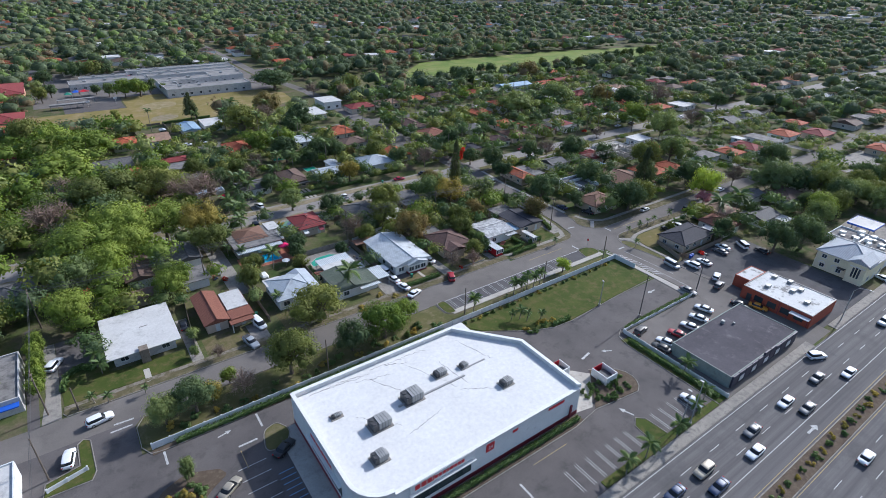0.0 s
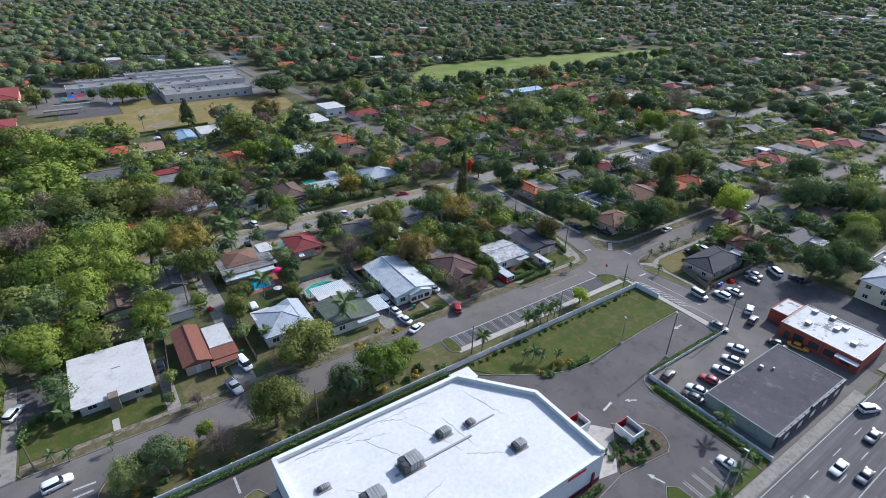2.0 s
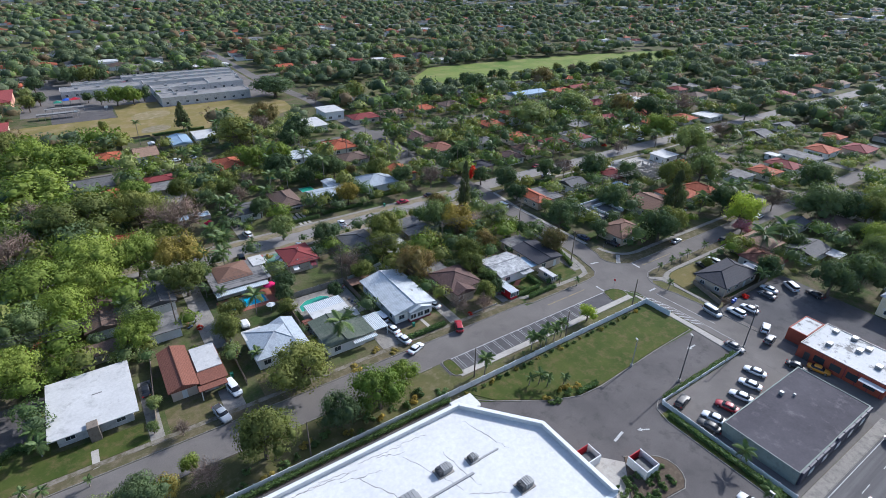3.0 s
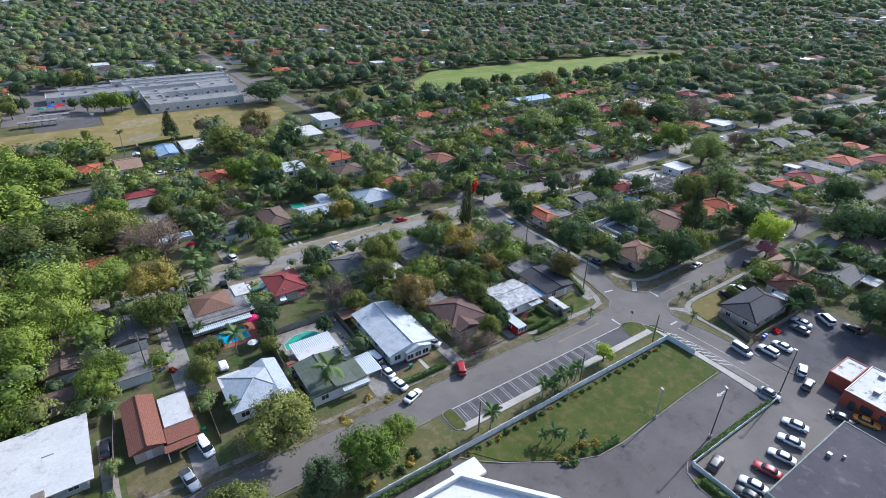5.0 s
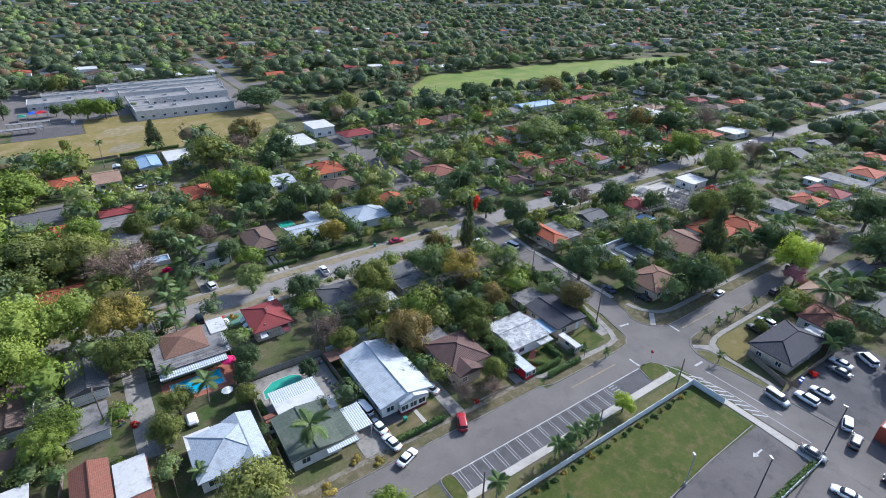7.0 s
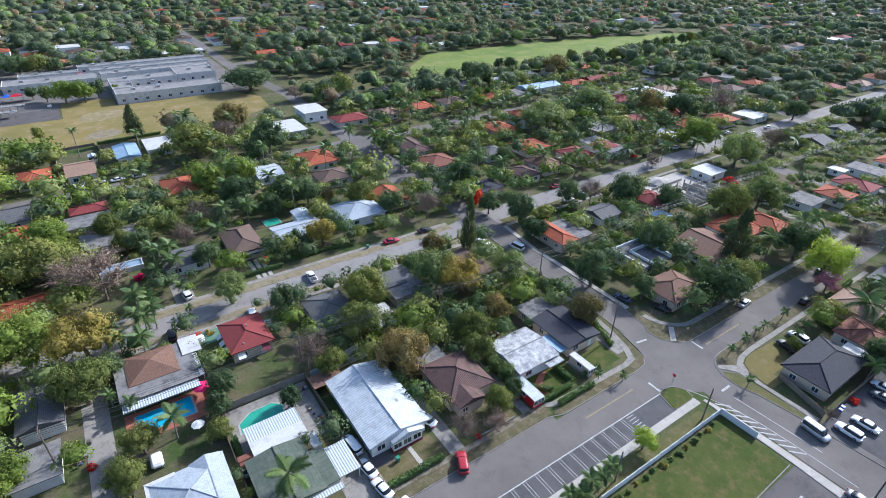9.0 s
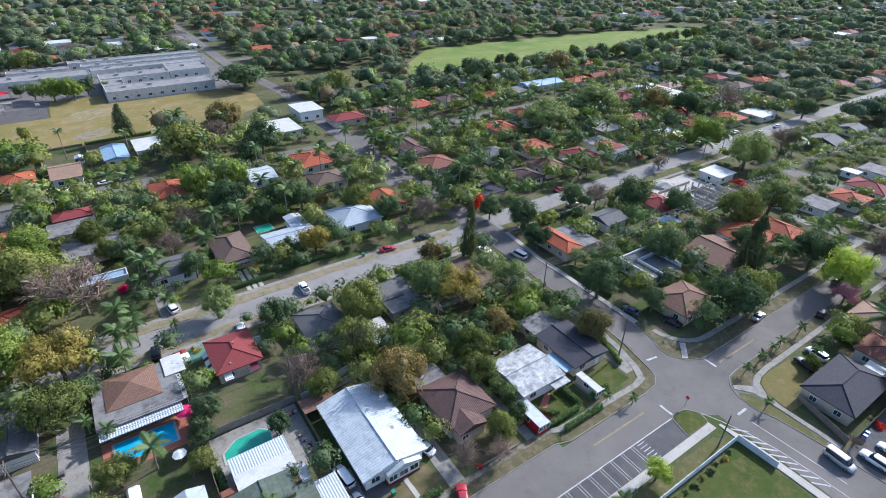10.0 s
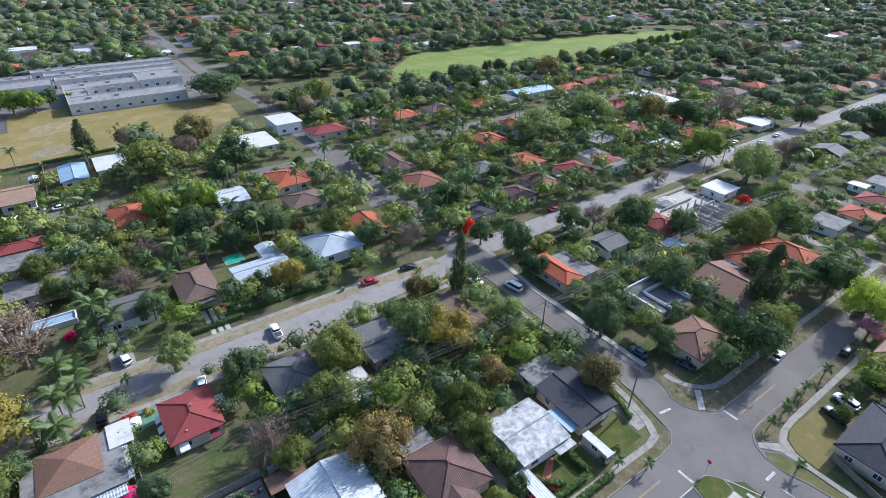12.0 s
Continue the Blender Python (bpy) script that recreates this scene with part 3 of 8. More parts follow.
for k in range(14):
    x = 56.3 + 2.75 * k
    if 75 < x < 79:
        continue
    for s in (-0.25, 0.25):
        part("bay_line", boxed(x + s - 0.06, x + s + 0.06, 34.6, 39.3, 0.030, 0.034), M["white_line"], bays)
for k in range(9):
    y = 72.5 + 1.75 * k
    bm = boxed(-1.5, 1.5, -0.14, 0.14, 0.0, 0.008)
    part("hatch_line", bm, M["white_line"], bays).matrix_basis = pose(130.5 - 0.10 * k, y, 0.041, 0, 0, -46)
for pts in ([(131.9, 63), (131.8, 73), (131.4, 80), (130.4, 85), (128.6, 90), (127.3, 93)], [(134.4, 70), (134.0, 78), (133.5, 87)]):
    for (xa, ya), (xb, yb) in zip(pts, pts[1:]):
        d = math.dist((xa, ya), (xb, yb))
        part("edge_line", boxed(0, d, -0.07, 0.07, 0, 0.008), M["white_line"], bays).matrix_basis = pose(xa, ya, 0.038, 0, 0, math.degrees(math.atan2(yb - ya, xb - xa)))
for k in range(6):
    part("bay_line", boxed(8.6, 13.6, 58.0 + 2.8 * k, 58.14 + 2.8 * k, 0.030, 0.034), M["white_line"], bays)
for k in range(9):
    part("bay_hatch", boxed(14.2, 17.0, 57.0 + 1.3 * k, 57.14 + 1.3 * k, 0.030, 0.034), M["bay_blue"], bays)
# stop bars, arrows and the double yellow line
def bar(x, y, w, d, turn=0, mt="white_line", z=0.046):
    part("stop_bar" if mt == "white_line" else "centre_line", boxed(-w / 2, w / 2, -d / 2, d / 2, 0, 0.008), M[mt], bays).matrix_basis = pose(x, y, z, 0, 0, turn)


bar(122.2, 97.2, 0.5, 2.8)
bar(134.4, 88.8, 2.8, 0.5)
bar(141.6, 100.2, 0.5, 2.9)
bar(131.9, 108.0, 2.9, 0.5, -10)
bar(-6.8, 94.2, 3.7, 0.4, 0, z=0.03)
bar(-6.2, 95.9, 3.4, 0.4, -3, z=0.036)
bar(-1.25, 82.2, 0.4, 3.4, z=0.03)
bar(12.0, 77.4, 3.5, 0.4, z=0.03)
bar(15.5, 81.8, 0.4, 3.8, z=0.03)
bar(10.3, 74.0, 0.15, 4.6, 0, "yellow_line", 0.03)
bar(128.2, 67.0, 0.5, 7.5, z=0.03)
bar(84, 59.0, 3.2, 0.5, 12, z=0.03)
bar(48.0, 40.0, 0.4, 4.0, z=0.03)
for x0, x1 in ((104, 118), (143.5, 157)):
    for s in (-0.13, 0.13):
        bar((x0 + x1) / 2, 99.2 + s * 0.7, x1 - x0, 0.10, 0, "yellow_line")
bar(57.0, 43.6, 8.5, 0.12, 0, "yellow_line", 0.03)


def arrow(x, y, turn, size=1.0):
    bm = bmesh.new()
    box(bm, -0.15, 0.15, -1.3, 0.3, 0, 0.008)
    vs = [bm.verts.new(p) for p in ((-0.5, 0.3, 0.008), (0.5, 0.3, 0.008), (0, 1.3, 0.008))]
    bm.faces.new(vs)
    part("turn_arrow", bm, M["white_line"], bays).matrix_basis = pose(x, y, 0.032, 0, 0, turn) @ Matrix.Scale(size, 4)


arrow(120.6, 67.6, 90, 1.2)
arrow(89.5, 57.5, 60)
arrow(77.5, 42.5, 20, 1.2)
arrow(104.5, 18.7, -90, 1.5)
arrow(9, 82.0, -80)

# verges and pavements along the streets
slab("verge_house_side", ragged(-15.4, 99.5, 103.5, 105.6, 0.0, 0.35, 5), -0.1, 0.08, M["dry_verge"], "worn grass verge beside the street", "verge")
slab("verge_house_side", [(99.6, 103.2), (101.4, 102.3), (122.5, 102.3), (126.0, 102.9), (127.9, 104.5), (128.6, 106.9), (129.2, 110.0), (130.0, 114.0), (129.2, 114.2), (127.6, 108.0), (125.6, 104.9), (122.6, 104.3), (101.4, 104.6)], -0.1, 0.08, M["dry_verge"], "worn grass verge beside the street", "verge")
slab("pavement_house_side", rect(-15.4, 99.6, 105.5, 106.6), -0.1, 0.10, M["worn_walk"], "weathered concrete pavement", "pavement")
slab("pavement_corner", [(99.6, 105.4), (101.4, 104.5), (122.6, 104.2), (125.6, 104.8), (127.5, 108.0), (129.2, 114.4), (130.3, 122), (130.4, 160), (129.2, 160), (129.0, 122), (127.8, 114.4), (126.0, 108.4), (124.6, 106.0), (122.4, 105.4), (101.4, 105.8), (99.6, 106.7)], -0.1, 0.10, M["old_concrete"], "weathered concrete pavement", "pavement")
slab("verge_corner", [(129.8, 116.5), (130.9, 117), (131.8, 160), (130.5, 160)], -0.1, 0.07, M["verge"], "grass verge beside the cross street", "verge")
kerb([(-15.6, 104.6), (-15.0, 103.4), (98, 103.3), (101.4, 102.2), (122.5, 102.2), (126.1, 102.7), (128.2, 104.2), (129.0, 106.7), (129.7, 110.0), (130.6, 114.1), (131.2, 119), (132.0, 150), (132.4, 168)])
slab("pavement_east", [(138.6, 118), (139.9, 118), (139.9, 152), (141.6, 168), (140.3, 168), (138.6, 152)], -0.1, 0.12, M["concrete"], "pale concrete pavement beside the cross street", "pavement")
slab("pavement_north_corner", arc(148.5, 114.0, 8.8, 180, 270, 8) + [(230, 105.2), (230, 106.4)] + arc(148.5, 114.0, 7.5, 270, 180, 8), -0.1, 0.11, M["old_concrete"], "curved concrete corner pavement", "pavement")
slab("north_corner_walk", [(137.7, 104.4), (138.7, 103.6), (142.6, 107.1), (141.6, 107.9)], -0.1, 0.12, M["concrete"], "pale concrete ramp across the corner verge", "pavement")
slab("verge_north", [(138.5, 118), (137.4, 111.4), (136.1, 109.3), (136.2, 106.7), (137.9, 103.9), (141.2, 102.0), (148.0, 102.0), (230, 102.4), (230, 105.1), (148.5, 105.1), (143.5, 106.6), (140.3, 110.4), (139.6, 118)], -0.1, 0.07, M["dry_verge"], "worn grass verge on the corner", "verge")
kerb([(140.2, 168), (138.5, 152), (138.5, 119), (137.2, 111.4), (135.9, 109.3), (136.0, 106.6), (137.8, 103.7), (141.1, 101.9), (148.0, 101.9), (230, 102.2)])
slab("verge_south", [(139.6, 93.9), (141.4, 95.2), (144.0, 95.6), (188, 95.7), (188, 93.3), (150, 93.3), (145.2, 92.8), (142.6, 91.6)], -0.1, 0.09, M["dry_verge"], "grass verge with young palms", "verge")
slab("verge_curve", [(140.9, 76), (140.9, 85.4), (140.5, 90.0), (138.6, 91.9), (137.6, 91.0), (137.4, 87.4), (138.6, 83.8), (139.5, 76)], -0.1, 0.07, M["verge"], "worn grass corner lawn", "verge")
slab("pavement_curve", [(141.1, 74), (142.3, 74), (142.2, 85.2), (142.9, 88.6), (144.6, 91.0), (147.0, 91.8), (150, 92.0), (210, 92.0), (210, 93.2), (150, 93.2), (145.4, 92.7), (142.7, 91.4), (139.5, 93.8), (138.6, 93.0), (140.9, 90.3), (141.2, 85.2)], -0.1, 0.12, M["old_concrete"], "curved weathered concrete pavement", "pavement")
slab("corner_lawn", [(142.5, 83.4), (146.6, 83.2), (147.0, 85.5), (155.0, 85.5), (157.2, 88.0), (157.4, 91.3), (150.0, 91.8), (147.2, 91.6), (144.9, 90.7), (143.2, 88.5)], -0.1, 0.06, M["dry_lawn"], "dry yellow corner lawn", "lawn")
kerb([(140.4, 62), (139.4, 76), (138.4, 84), (137.2, 87.6), (137.4, 91.2), (138.8, 93.9), (141.2, 95.6), (144, 95.9), (188, 95.95)])
for y0, y1 in ((165.2, 166.5), (178.6, 179.9)):
    slab("pavement_middle", rect(-60, 126, y0, y1), -0.1, 0.09, M["old_concrete"], "weathered concrete pavement", "pavement")
slab("verge_middle", ragged(-60, 126, 166.3, 168.9, 0.3, 0.5, 6), -0.1, 0.06, M["dirt"], "bare sandy verge", "verge")
slab("verge_middle", ragged(-60, 126, 175.6, 178.8, 0.5, 0.3, 7), -0.1, 0.06, M["dirt"], "bare sandy verge", "verge")
slab("verge_middle", ragged(142, 420, 169.0, 172.4, 0.1, 0.5, 8), -0.1, 0.06, M["verge"], "dry grass verge", "verge")
slab("pavement_middle", rect(142, 420, 167.5, 168.8), -0.1, 0.09, M["old_concrete"], "weathered concrete pavement", "pavement")
slab("playing_field", [(-14, 312), (66, 317), (105, 324), (121, 334), (123, 356), (113, 374), (55, 374.5), (55, 392), (31, 392), (31, 362.5), (-14, 362.5)], -0.1, 0.03, M["field"], "dry yellow school playing field", "field")
slab("park_meadow", [(205, 335), (262, 330), (350, 330), (480, 318), (560, 378), (420, 405), (268, 412), (225, 372)], -0.1, 0.03, M["park"], "wide sunlit green park meadow", "park")
slab("vacant_lot", [(146, 349), (200, 340), (203, 380), (143, 386)], -0.1, 0.03, M["verge"], "open grassy vacant lot", "lot")
slab("dirt_infield", soft([(37, 322), (50, 324), (53, 331), (45, 336), (38, 331)], 0.4), -0.1, 0.045, M["dirt"], "bare sandy ball infield on the field", "infield")
slab("dirt_patch", soft([(38, 349), (56, 353), (58, 366), (46, 370), (36, 362)], 0.45), -0.1, 0.045, M["field_bare"], "worn bare patch on the playing field", "field")
slab("ball_court", rect(0, 30, 363, 383), -0.1, 0.04, M["asphalt_dark"], "dark asphalt ball court beside the field", "court")
slab("school_yard", [(-14, 383.2), (30.8, 383.2), (30.8, 392.2), (55.2, 392.2), (55.2, 374.7), (113, 374.2), (124, 374), (124, 476), (-14, 500)], -0.1, 0.025, M["asphalt"], "grey paved school yard", "yard")


# ---- white boundary walls, each panel and post on its own ----
def panel_wall(x0, y0, x1, y1, h, label, step=3.1, material="white_wall"):
    d = math.dist((x0, y0), (x1, y1))
    n = max(1, round(d / step))
    w = base("boundary_wall", x0, y0, label, "wall", "", "structure", 0, math.degrees(math.atan2(y1 - y0, x1 - x0)))
    s = d / n
    pm = part("panel", boxed(0.13, s - 0.13, -0.06, 0.06, 0, h, 0.02), M[material], w)
    qm = part("post", boxed(-0.14, 0.14, -0.14, 0.14, 0, h + 0.1, 0.03), M[material], w)
    for k in range(n + 1):
        if k:
            again("post", qm.data, w, pose(k * s, 0, 0))
            if k < n:
                again("panel", pm.data, w, pose(k * s, 0, 0))
    return w


panel_wall(-2.8, 85.6, 127.0, 85.6, 1.5, "long white precast wall between shop and street")
panel_wall(127.1, 85.4, 127.3, 78.5, 1.5, "white precast wall at the cross street")
panel_wall(99.0, 60.0, 129.0, 60.0, 0.9, "low white wall round the side lot")
panel_wall(98.6, 59.6, 98.6, 33.0, 1.1, "low white wall beside the shop drive")
panel_wall(-18.9, 85.4, -12.9, 87.0, 1.0, "low white wall on the entry island")
slab("entry_island", [(-19.4, 84.6), (-12.6, 84.4), (-11.9, 86.0), (-12.1, 94.2), (-13.0, 95.0), (-13.8, 94.2), (-13.8, 88.6), (-19.0, 87.4)], -0.1, 0.12, M["lawn"], "kerbed green entry island", "island")
kerb([(-19.6, 84.4), (-12.5, 84.2), (-11.7, 86.0), (-11.9, 94.3), (-13.0, 95.2), (-14.0, 94.3), (-14.0, 88.8), (-19.2, 87.6)], True)


# ---- the shop ----
def shop():
    s = base("shop_building", 0, 0, "large white flat-roofed shop with maroon base band", "shop")
    ring = [(26.6, 48.0), (68.7, 48.0), (68.7, 65.0), (58.4, 77.2), (21.0, 77.2)] + arc(26.6, 53.6, 5.6, 180, 270, 6)[:-1]
    inner = [(26.7, 48.5), (68.2, 48.5), (68.2, 64.8), (58.2, 76.7), (21.5, 76.7)] + arc(26.6, 53.6, 5.1, 180, 270, 6)[:-1]

    def skin(points, z0, z1, off=0.0):
        bm = bmesh.new()
        c = Vector((45, 62))
        pts = [(p[0] + off * (1 if p[0] > c.x else -1), p[1] + off * (1 if p[1] > c.y else -1)) for p in points]
        lo = [bm.verts.new((x, y, z0)) for x, y in pts]
        hi = [bm.verts.new((x, y, z1)) for x, y in pts]
        for i in range(len(lo)):
            j = (i + 1) % len(lo)
            bm.faces.new((lo[i], lo[j], hi[j], hi[i]))
        bm.faces.new(hi)
        bm.faces.new(lo[::-1])
        return bm
    part("wall", skin(ring, 0, 6.55), M["white_wall"], s)
    part("base_band", skin(ring, 0, 1.0, 0.05), M["maroon"], s, "maroon painted base band")
    part("roof_deck", skin(inner, 6.5, 6.62), M["membrane"], s, "bright white roof membrane with faint stains")
    for name, z0, z1, wide in (("parapet", 6.5, 7.5, 0.0), ("coping", 7.5, 7.62, 0.12)):
        bm = bmesh.new()
        n = len(ring)
        for i in range(n):
            j = (i + 1) % n
            a, b3 = Vector(ring[i]), Vector(ring[j])
            d = (b3 - a).normalized()
            o = Vector((d.y, -d.x))
            ia, ib = Vector(inner[i]), Vector(inner[j])
            low = 0.75 if (i in (0,) and name) else 0.0
            q = [a + o * wide, b3 + o * wide, ib - o * wide, ia - o * wide]
            lo = [bm.verts.new((p.x, p.y, z0 - (low if z0 > 6.6 else 0))) for p in q]
            hi = [bm.verts.new((p.x, p.y, z1 - low)) for p in q]
            bm.faces.new(hi)
            for k in range(4):
                bm.faces.new((lo[k], lo[(k + 1) % 4], hi[(k + 1) % 4], hi[k]))
            bm.faces.new(lo[::-1])
        bmesh.ops.recalc_face_normals(bm, faces=bm.faces)
        part(name, bm, M["membrane"] if name == "parapet" else M["trim"], s)
    # cracks of dirt where water runs off the deck
    for (xa, ya, l, turn) in ((27.5, 75.5, 9, -6), (33, 74, 7, -14), (37, 75.6, 8, -4), (44, 75.6, 6, -8), (36, 73, 11, -62), (44, 73, 12, -66), (50, 70, 9, -80), (57, 74, 10, -72), (30, 76, 6, -12), (40, 75.2, 5, -20), (24, 75.8, 7, -3), (29, 66, 9, -48), (49, 61, 7, -30), (35, 57, 8, 12)):
        bm = bmesh.new()
        rnd = random.Random(int(xa * 10))
        prev = None
        for k in range(15):
            w = 0.07 * (1 - abs(k - 6) / 12) * rnd.uniform(0.4, 1.5)
            p = (l * k / 14, rnd.uniform(-0.25, 0.25))
            cur = (bm.verts.new((p[0], p[1] - w, 0)), bm.verts.new((p[0], p[1] + w, 0)))
            if prev:
                bm.faces.new((prev[0], cur[0], cur[1], prev[1]))
            prev = cur
        part("roof_stain", bm, M["gravel_roof"], s, "thin dark dirt trail").matrix_basis = pose(xa, ya, 6.626, 0, 0, turn)
    # roof units
    for x, y, w, d, h, t in ((31.5, 61.8, 3.6, 2.4, 1.7, 0), (39.8, 64.2, 3.6, 2.6, 1.8, 0), (27.9, 55.4, 2.4, 1.9, 1.4, 0), (48.0, 66.7, 2.4, 1.5, 1.1, 0), (53.4, 66.0, 1.4, 1.2, 0.9, 0), (57.4, 57.3, 2.3, 1.6, 1.1, 0), (26.0, 68.0, 1.7, 0.9, 0.6, 0)):
        u = base("roof_air_unit", x, y, "grey boxy air conditioning unit on the shop roof", "air conditioner", "roof air units", "", 6.62)
        part("curb", boxed(-w / 2 - 0.35, w / 2 + 0.35, -d / 2 - 0.3, d / 2 + 0.3, 0, 0.12), M["old_concrete"], u)
        part("cabinet", boxed(-w / 2 + w * 0.32, w / 2, -d / 2, d / 2, 0.12, h, 0.05), M["steel"], u)
        part("condenser", boxed(-w / 2, -w / 2 + w * 0.31, -d / 2, d / 2, 0.12, h * 0.9, 0.05), M["dark_metal"], u)
        for k in range(2):
            bm = bmesh.new()
            bmesh.ops.create_cone(bm, cap_ends=True, segments=14, radius1=d * 0.2, radius2=d * 0.18, depth=0.12)
            part("fan_guard", bm, M["dark_metal"], u).matrix_basis = pose(-w / 2 + w * 0.155, (k - 0.5) * d * 0.48, h * 0.9 + 0.06)
        for k in range(3):
            part("seam", boxed(-w / 2 + w * (0.48 + 0.16 * k), -w / 2 + w * (0.48 + 0.16 * k) + 0.05, -d / 2 - 0.02, d / 2 + 0.02, 0.2, h + 0.03), M["dark_metal"], u)
        part("hood", boxed(w / 2, w / 2 + 0.35, -d * 0.35, d * 0.35, 0.3, h * 0.75, 0.04), M["steel"], u)
    part("duct", boxed(36.6, 52.0, 63.5, 63.9, 6.62, 6.86, 0.03), M["steel"], s)
    part("duct", boxed(52.6, 58.5, 65.2, 65.5, 6.62, 6.80, 0.03), M["steel"], s)
    # long shop window bands with mullions, sign shapes and the number plate
    for k in range(7):
        w = part("window", boxed(29.5 + 1.75 * k, 31.15 + 1.75 * k, 47.90, 47.99, 2.0, 4.4), M["glass"], s)
        part("frame", boxed(29.4 + 1.75 * k, 29.5 + 1.75 * k, 47.84, 48.0, 1.9, 4.5), M["dark_metal"], w)
    for k in range(7):
        w = part("window", boxed(20.90, 20.99, 56.0 + 1.75 * k, 57.65 + 1.75 * k, 2.0, 4.4), M["glass"], s)
        part("frame", boxed(20.84, 21.0, 55.9 + 1.75 * k, 56.0 + 1.75 * k, 1.9, 4.5), M["dark_metal"], w)
    part("canopy", boxed(29.0, 42.3, 47.3, 48.0, 4.55, 4.8, 0.04), M["trim"], s)
    part("canopy", boxed(20.3, 21.0, 55.5, 68.6, 4.55, 4.8, 0.04), M["trim"], s)
    g = part("sign_panel", boxed(29.2, 42.2, 47.80, 47.99, 4.95, 6.75), M["trim"], s, "white sign panel with red shapes")
    x = 30.0
    for k, w in enumerate((1.15, 1.15, 1.1, 0.35, 0.75, 0.8, 0.75, 0.6, 0.95, 0.75, 0.7, 0.75)):
        hgt = 1.05 if k < 3 else 0.7
        if k == 3:
            hgt = 1.2
        bm = boxed(-w * 0.42, w * 0.42, -0.05, 0.0, -hgt / 2, hgt / 2, 0.04)
        part("sign_shape", bm, M["red_sign"], g, "red sign shape").matrix_basis = pose(x + w / 2, 47.80, 5.85, 0, 12 if k == 3 else 0, 0)
        x += w * 1.02
    g = part("sign_panel", boxed(20.80, 20.99, 58.5, 68.0, 4.95, 6.4), M["trim"], s, "white sign panel with red shapes")
    for k in range(8):
        part("sign_shape", boxed(20.74, 20.80, 59.0 + 1.1 * k, 59.85 + 1.1 * k, 5.3, 6.1, 0.03), M["red_sign"], g, "red sign shape")
    plate = part("number_plate", boxed(44.9, 46.7, 47.86, 47.99, 4.2, 6.0, 0.03), M["red_sign"], s, "red square sign reading 24")
    tx = bpy.data.curves.new("sign_number", "FONT")
    tx.body, tx.size, tx.extrude, tx.align_x, tx.align_y = "24", 1.15, 0.01, "CENTER", "CENTER"
    tx.materials.append(M["trim"])
    to = new("sign_number", tx)
    to.parent, to.matrix_basis = plate, pose(45.8, 47.83, 5.1, 90, 0, 0)
    for x0, x1, z in ((51.0, 52.3, 5.3), (60.0, 64.2, 5.6)):
        part("sign_strip", boxed(x0, x1, 47.86, 47.99, z, z + 0.55, 0.03), M["red_sign"], s)
    part("gutter_box", boxed(66.3, 66.8, 47.7, 48.0, 0.2, 3.4, 0.03), M["maroon"], s)
    # drive-through canopy roof on the far side
    part("canopy_roof", boxed(58.6, 63.6, 76.6, 80.2, 4.4, 5.0, 0.05), M["membrane"], s, "white drive-through canopy")
    part("canopy_post", boxed(62.7, 63.1, 79.2, 79.6, 0, 4.4, 0.03), M["white_wall"], s)
    slab("loading_apron", [(68.9, 48.0), (72.8, 47.2), (80.2, 54.3), (73.0, 62.2), (68.9, 66.0)], -0.1, 0.05, M["concrete"], "pale concrete service apron", "apron")


shop()
for x, y, w, d in ((74.4, 58.4, 3.4, 3.2), (81.6, 51.8, 3.5, 4.2)):
    e = base("bin_enclosure", x, y, "white walled waste bin enclosure, red inside", "enclosure", "bin enclosures", "", 0.05, 0)
    for nm, q in (("side_wall", (-w / 2, -w / 2 + 0.2, -d / 2, d / 2)), ("side_wall", (w / 2 - 0.2, w / 2, -d / 2, d / 2)), ("front_wall", (-w / 2 + 0.2, w / 2 - 0.2, -d / 2, -d / 2 + 0.2))):
        part(nm, boxed(*q, 0, 2.1, 0.02), M["white_wall"], e)
    part("gate", boxed(-w / 2 + 0.2, w / 2 - 0.2, d / 2 - 0.15, d / 2 - 0.03, 0.1, 2.0, 0.02), M["red_sign"], e, "dark red metal gate")
    part("lining", boxed(-w / 2 + 0.2, -w / 2 + 0.23, -d / 2 + 0.2, d / 2 - 0.2, 0.1, 1.9), M["maroon"], e)
    part("bin", boxed(-w / 2 + 0.5, w / 2 - 0.5, -d / 2 + 0.5, d / 2 - 0.9, 0.05, 1.2, 0.05), M["dark_metal"], e)
slab("planted_island", [(73.0, 46.6), (80.0, 45.6)] + arc(83.0, 49.0, 4.2, -70, 60, 6) + [(81.0, 55.2)], -0.1, 0.14, M["mulch"], "planted island beside the drive", "island")
kerb([(73.0, 46.4), (80.0, 45.4)] + arc(83.0, 49.0, 4.4, -70, 60, 6) + [(80.8, 55.4)])
slab("shop_bed", rect(30, 68.6, 45.6, 47.7), -0.1, 0.10, M["mulch"], "mulched shrub bed along the shop wall", "bed")
kerb([(28, 45.4), (66, 45.4), (73, 46.4)])
slab("front_strip", [(60, 32.8), (95.2, 32.8), (95.2, 34.3), (60, 34.3)], -0.1, 0.12, M["lawn"], "narrow lawn strip with palms", "strip")
slab("bay_end_island", [(75.6, 34.4), (79.4, 34.4), (79.0, 39.0), (77.6, 40.2), (76.0, 39.0)], -0.1, 0.14, M["lawn"], "kerbed island between parking bays", "island")
kerb([(75.4, 34.4), (75.8, 39.1), (77.6, 40.4), (79.2, 39.1), (79.6, 34.4)])
slab("wall_strip", rect(95.6, 98.4, 33, 58), -0.1, 0.12, M["lawn"], "grass strip along the low wall", "strip")
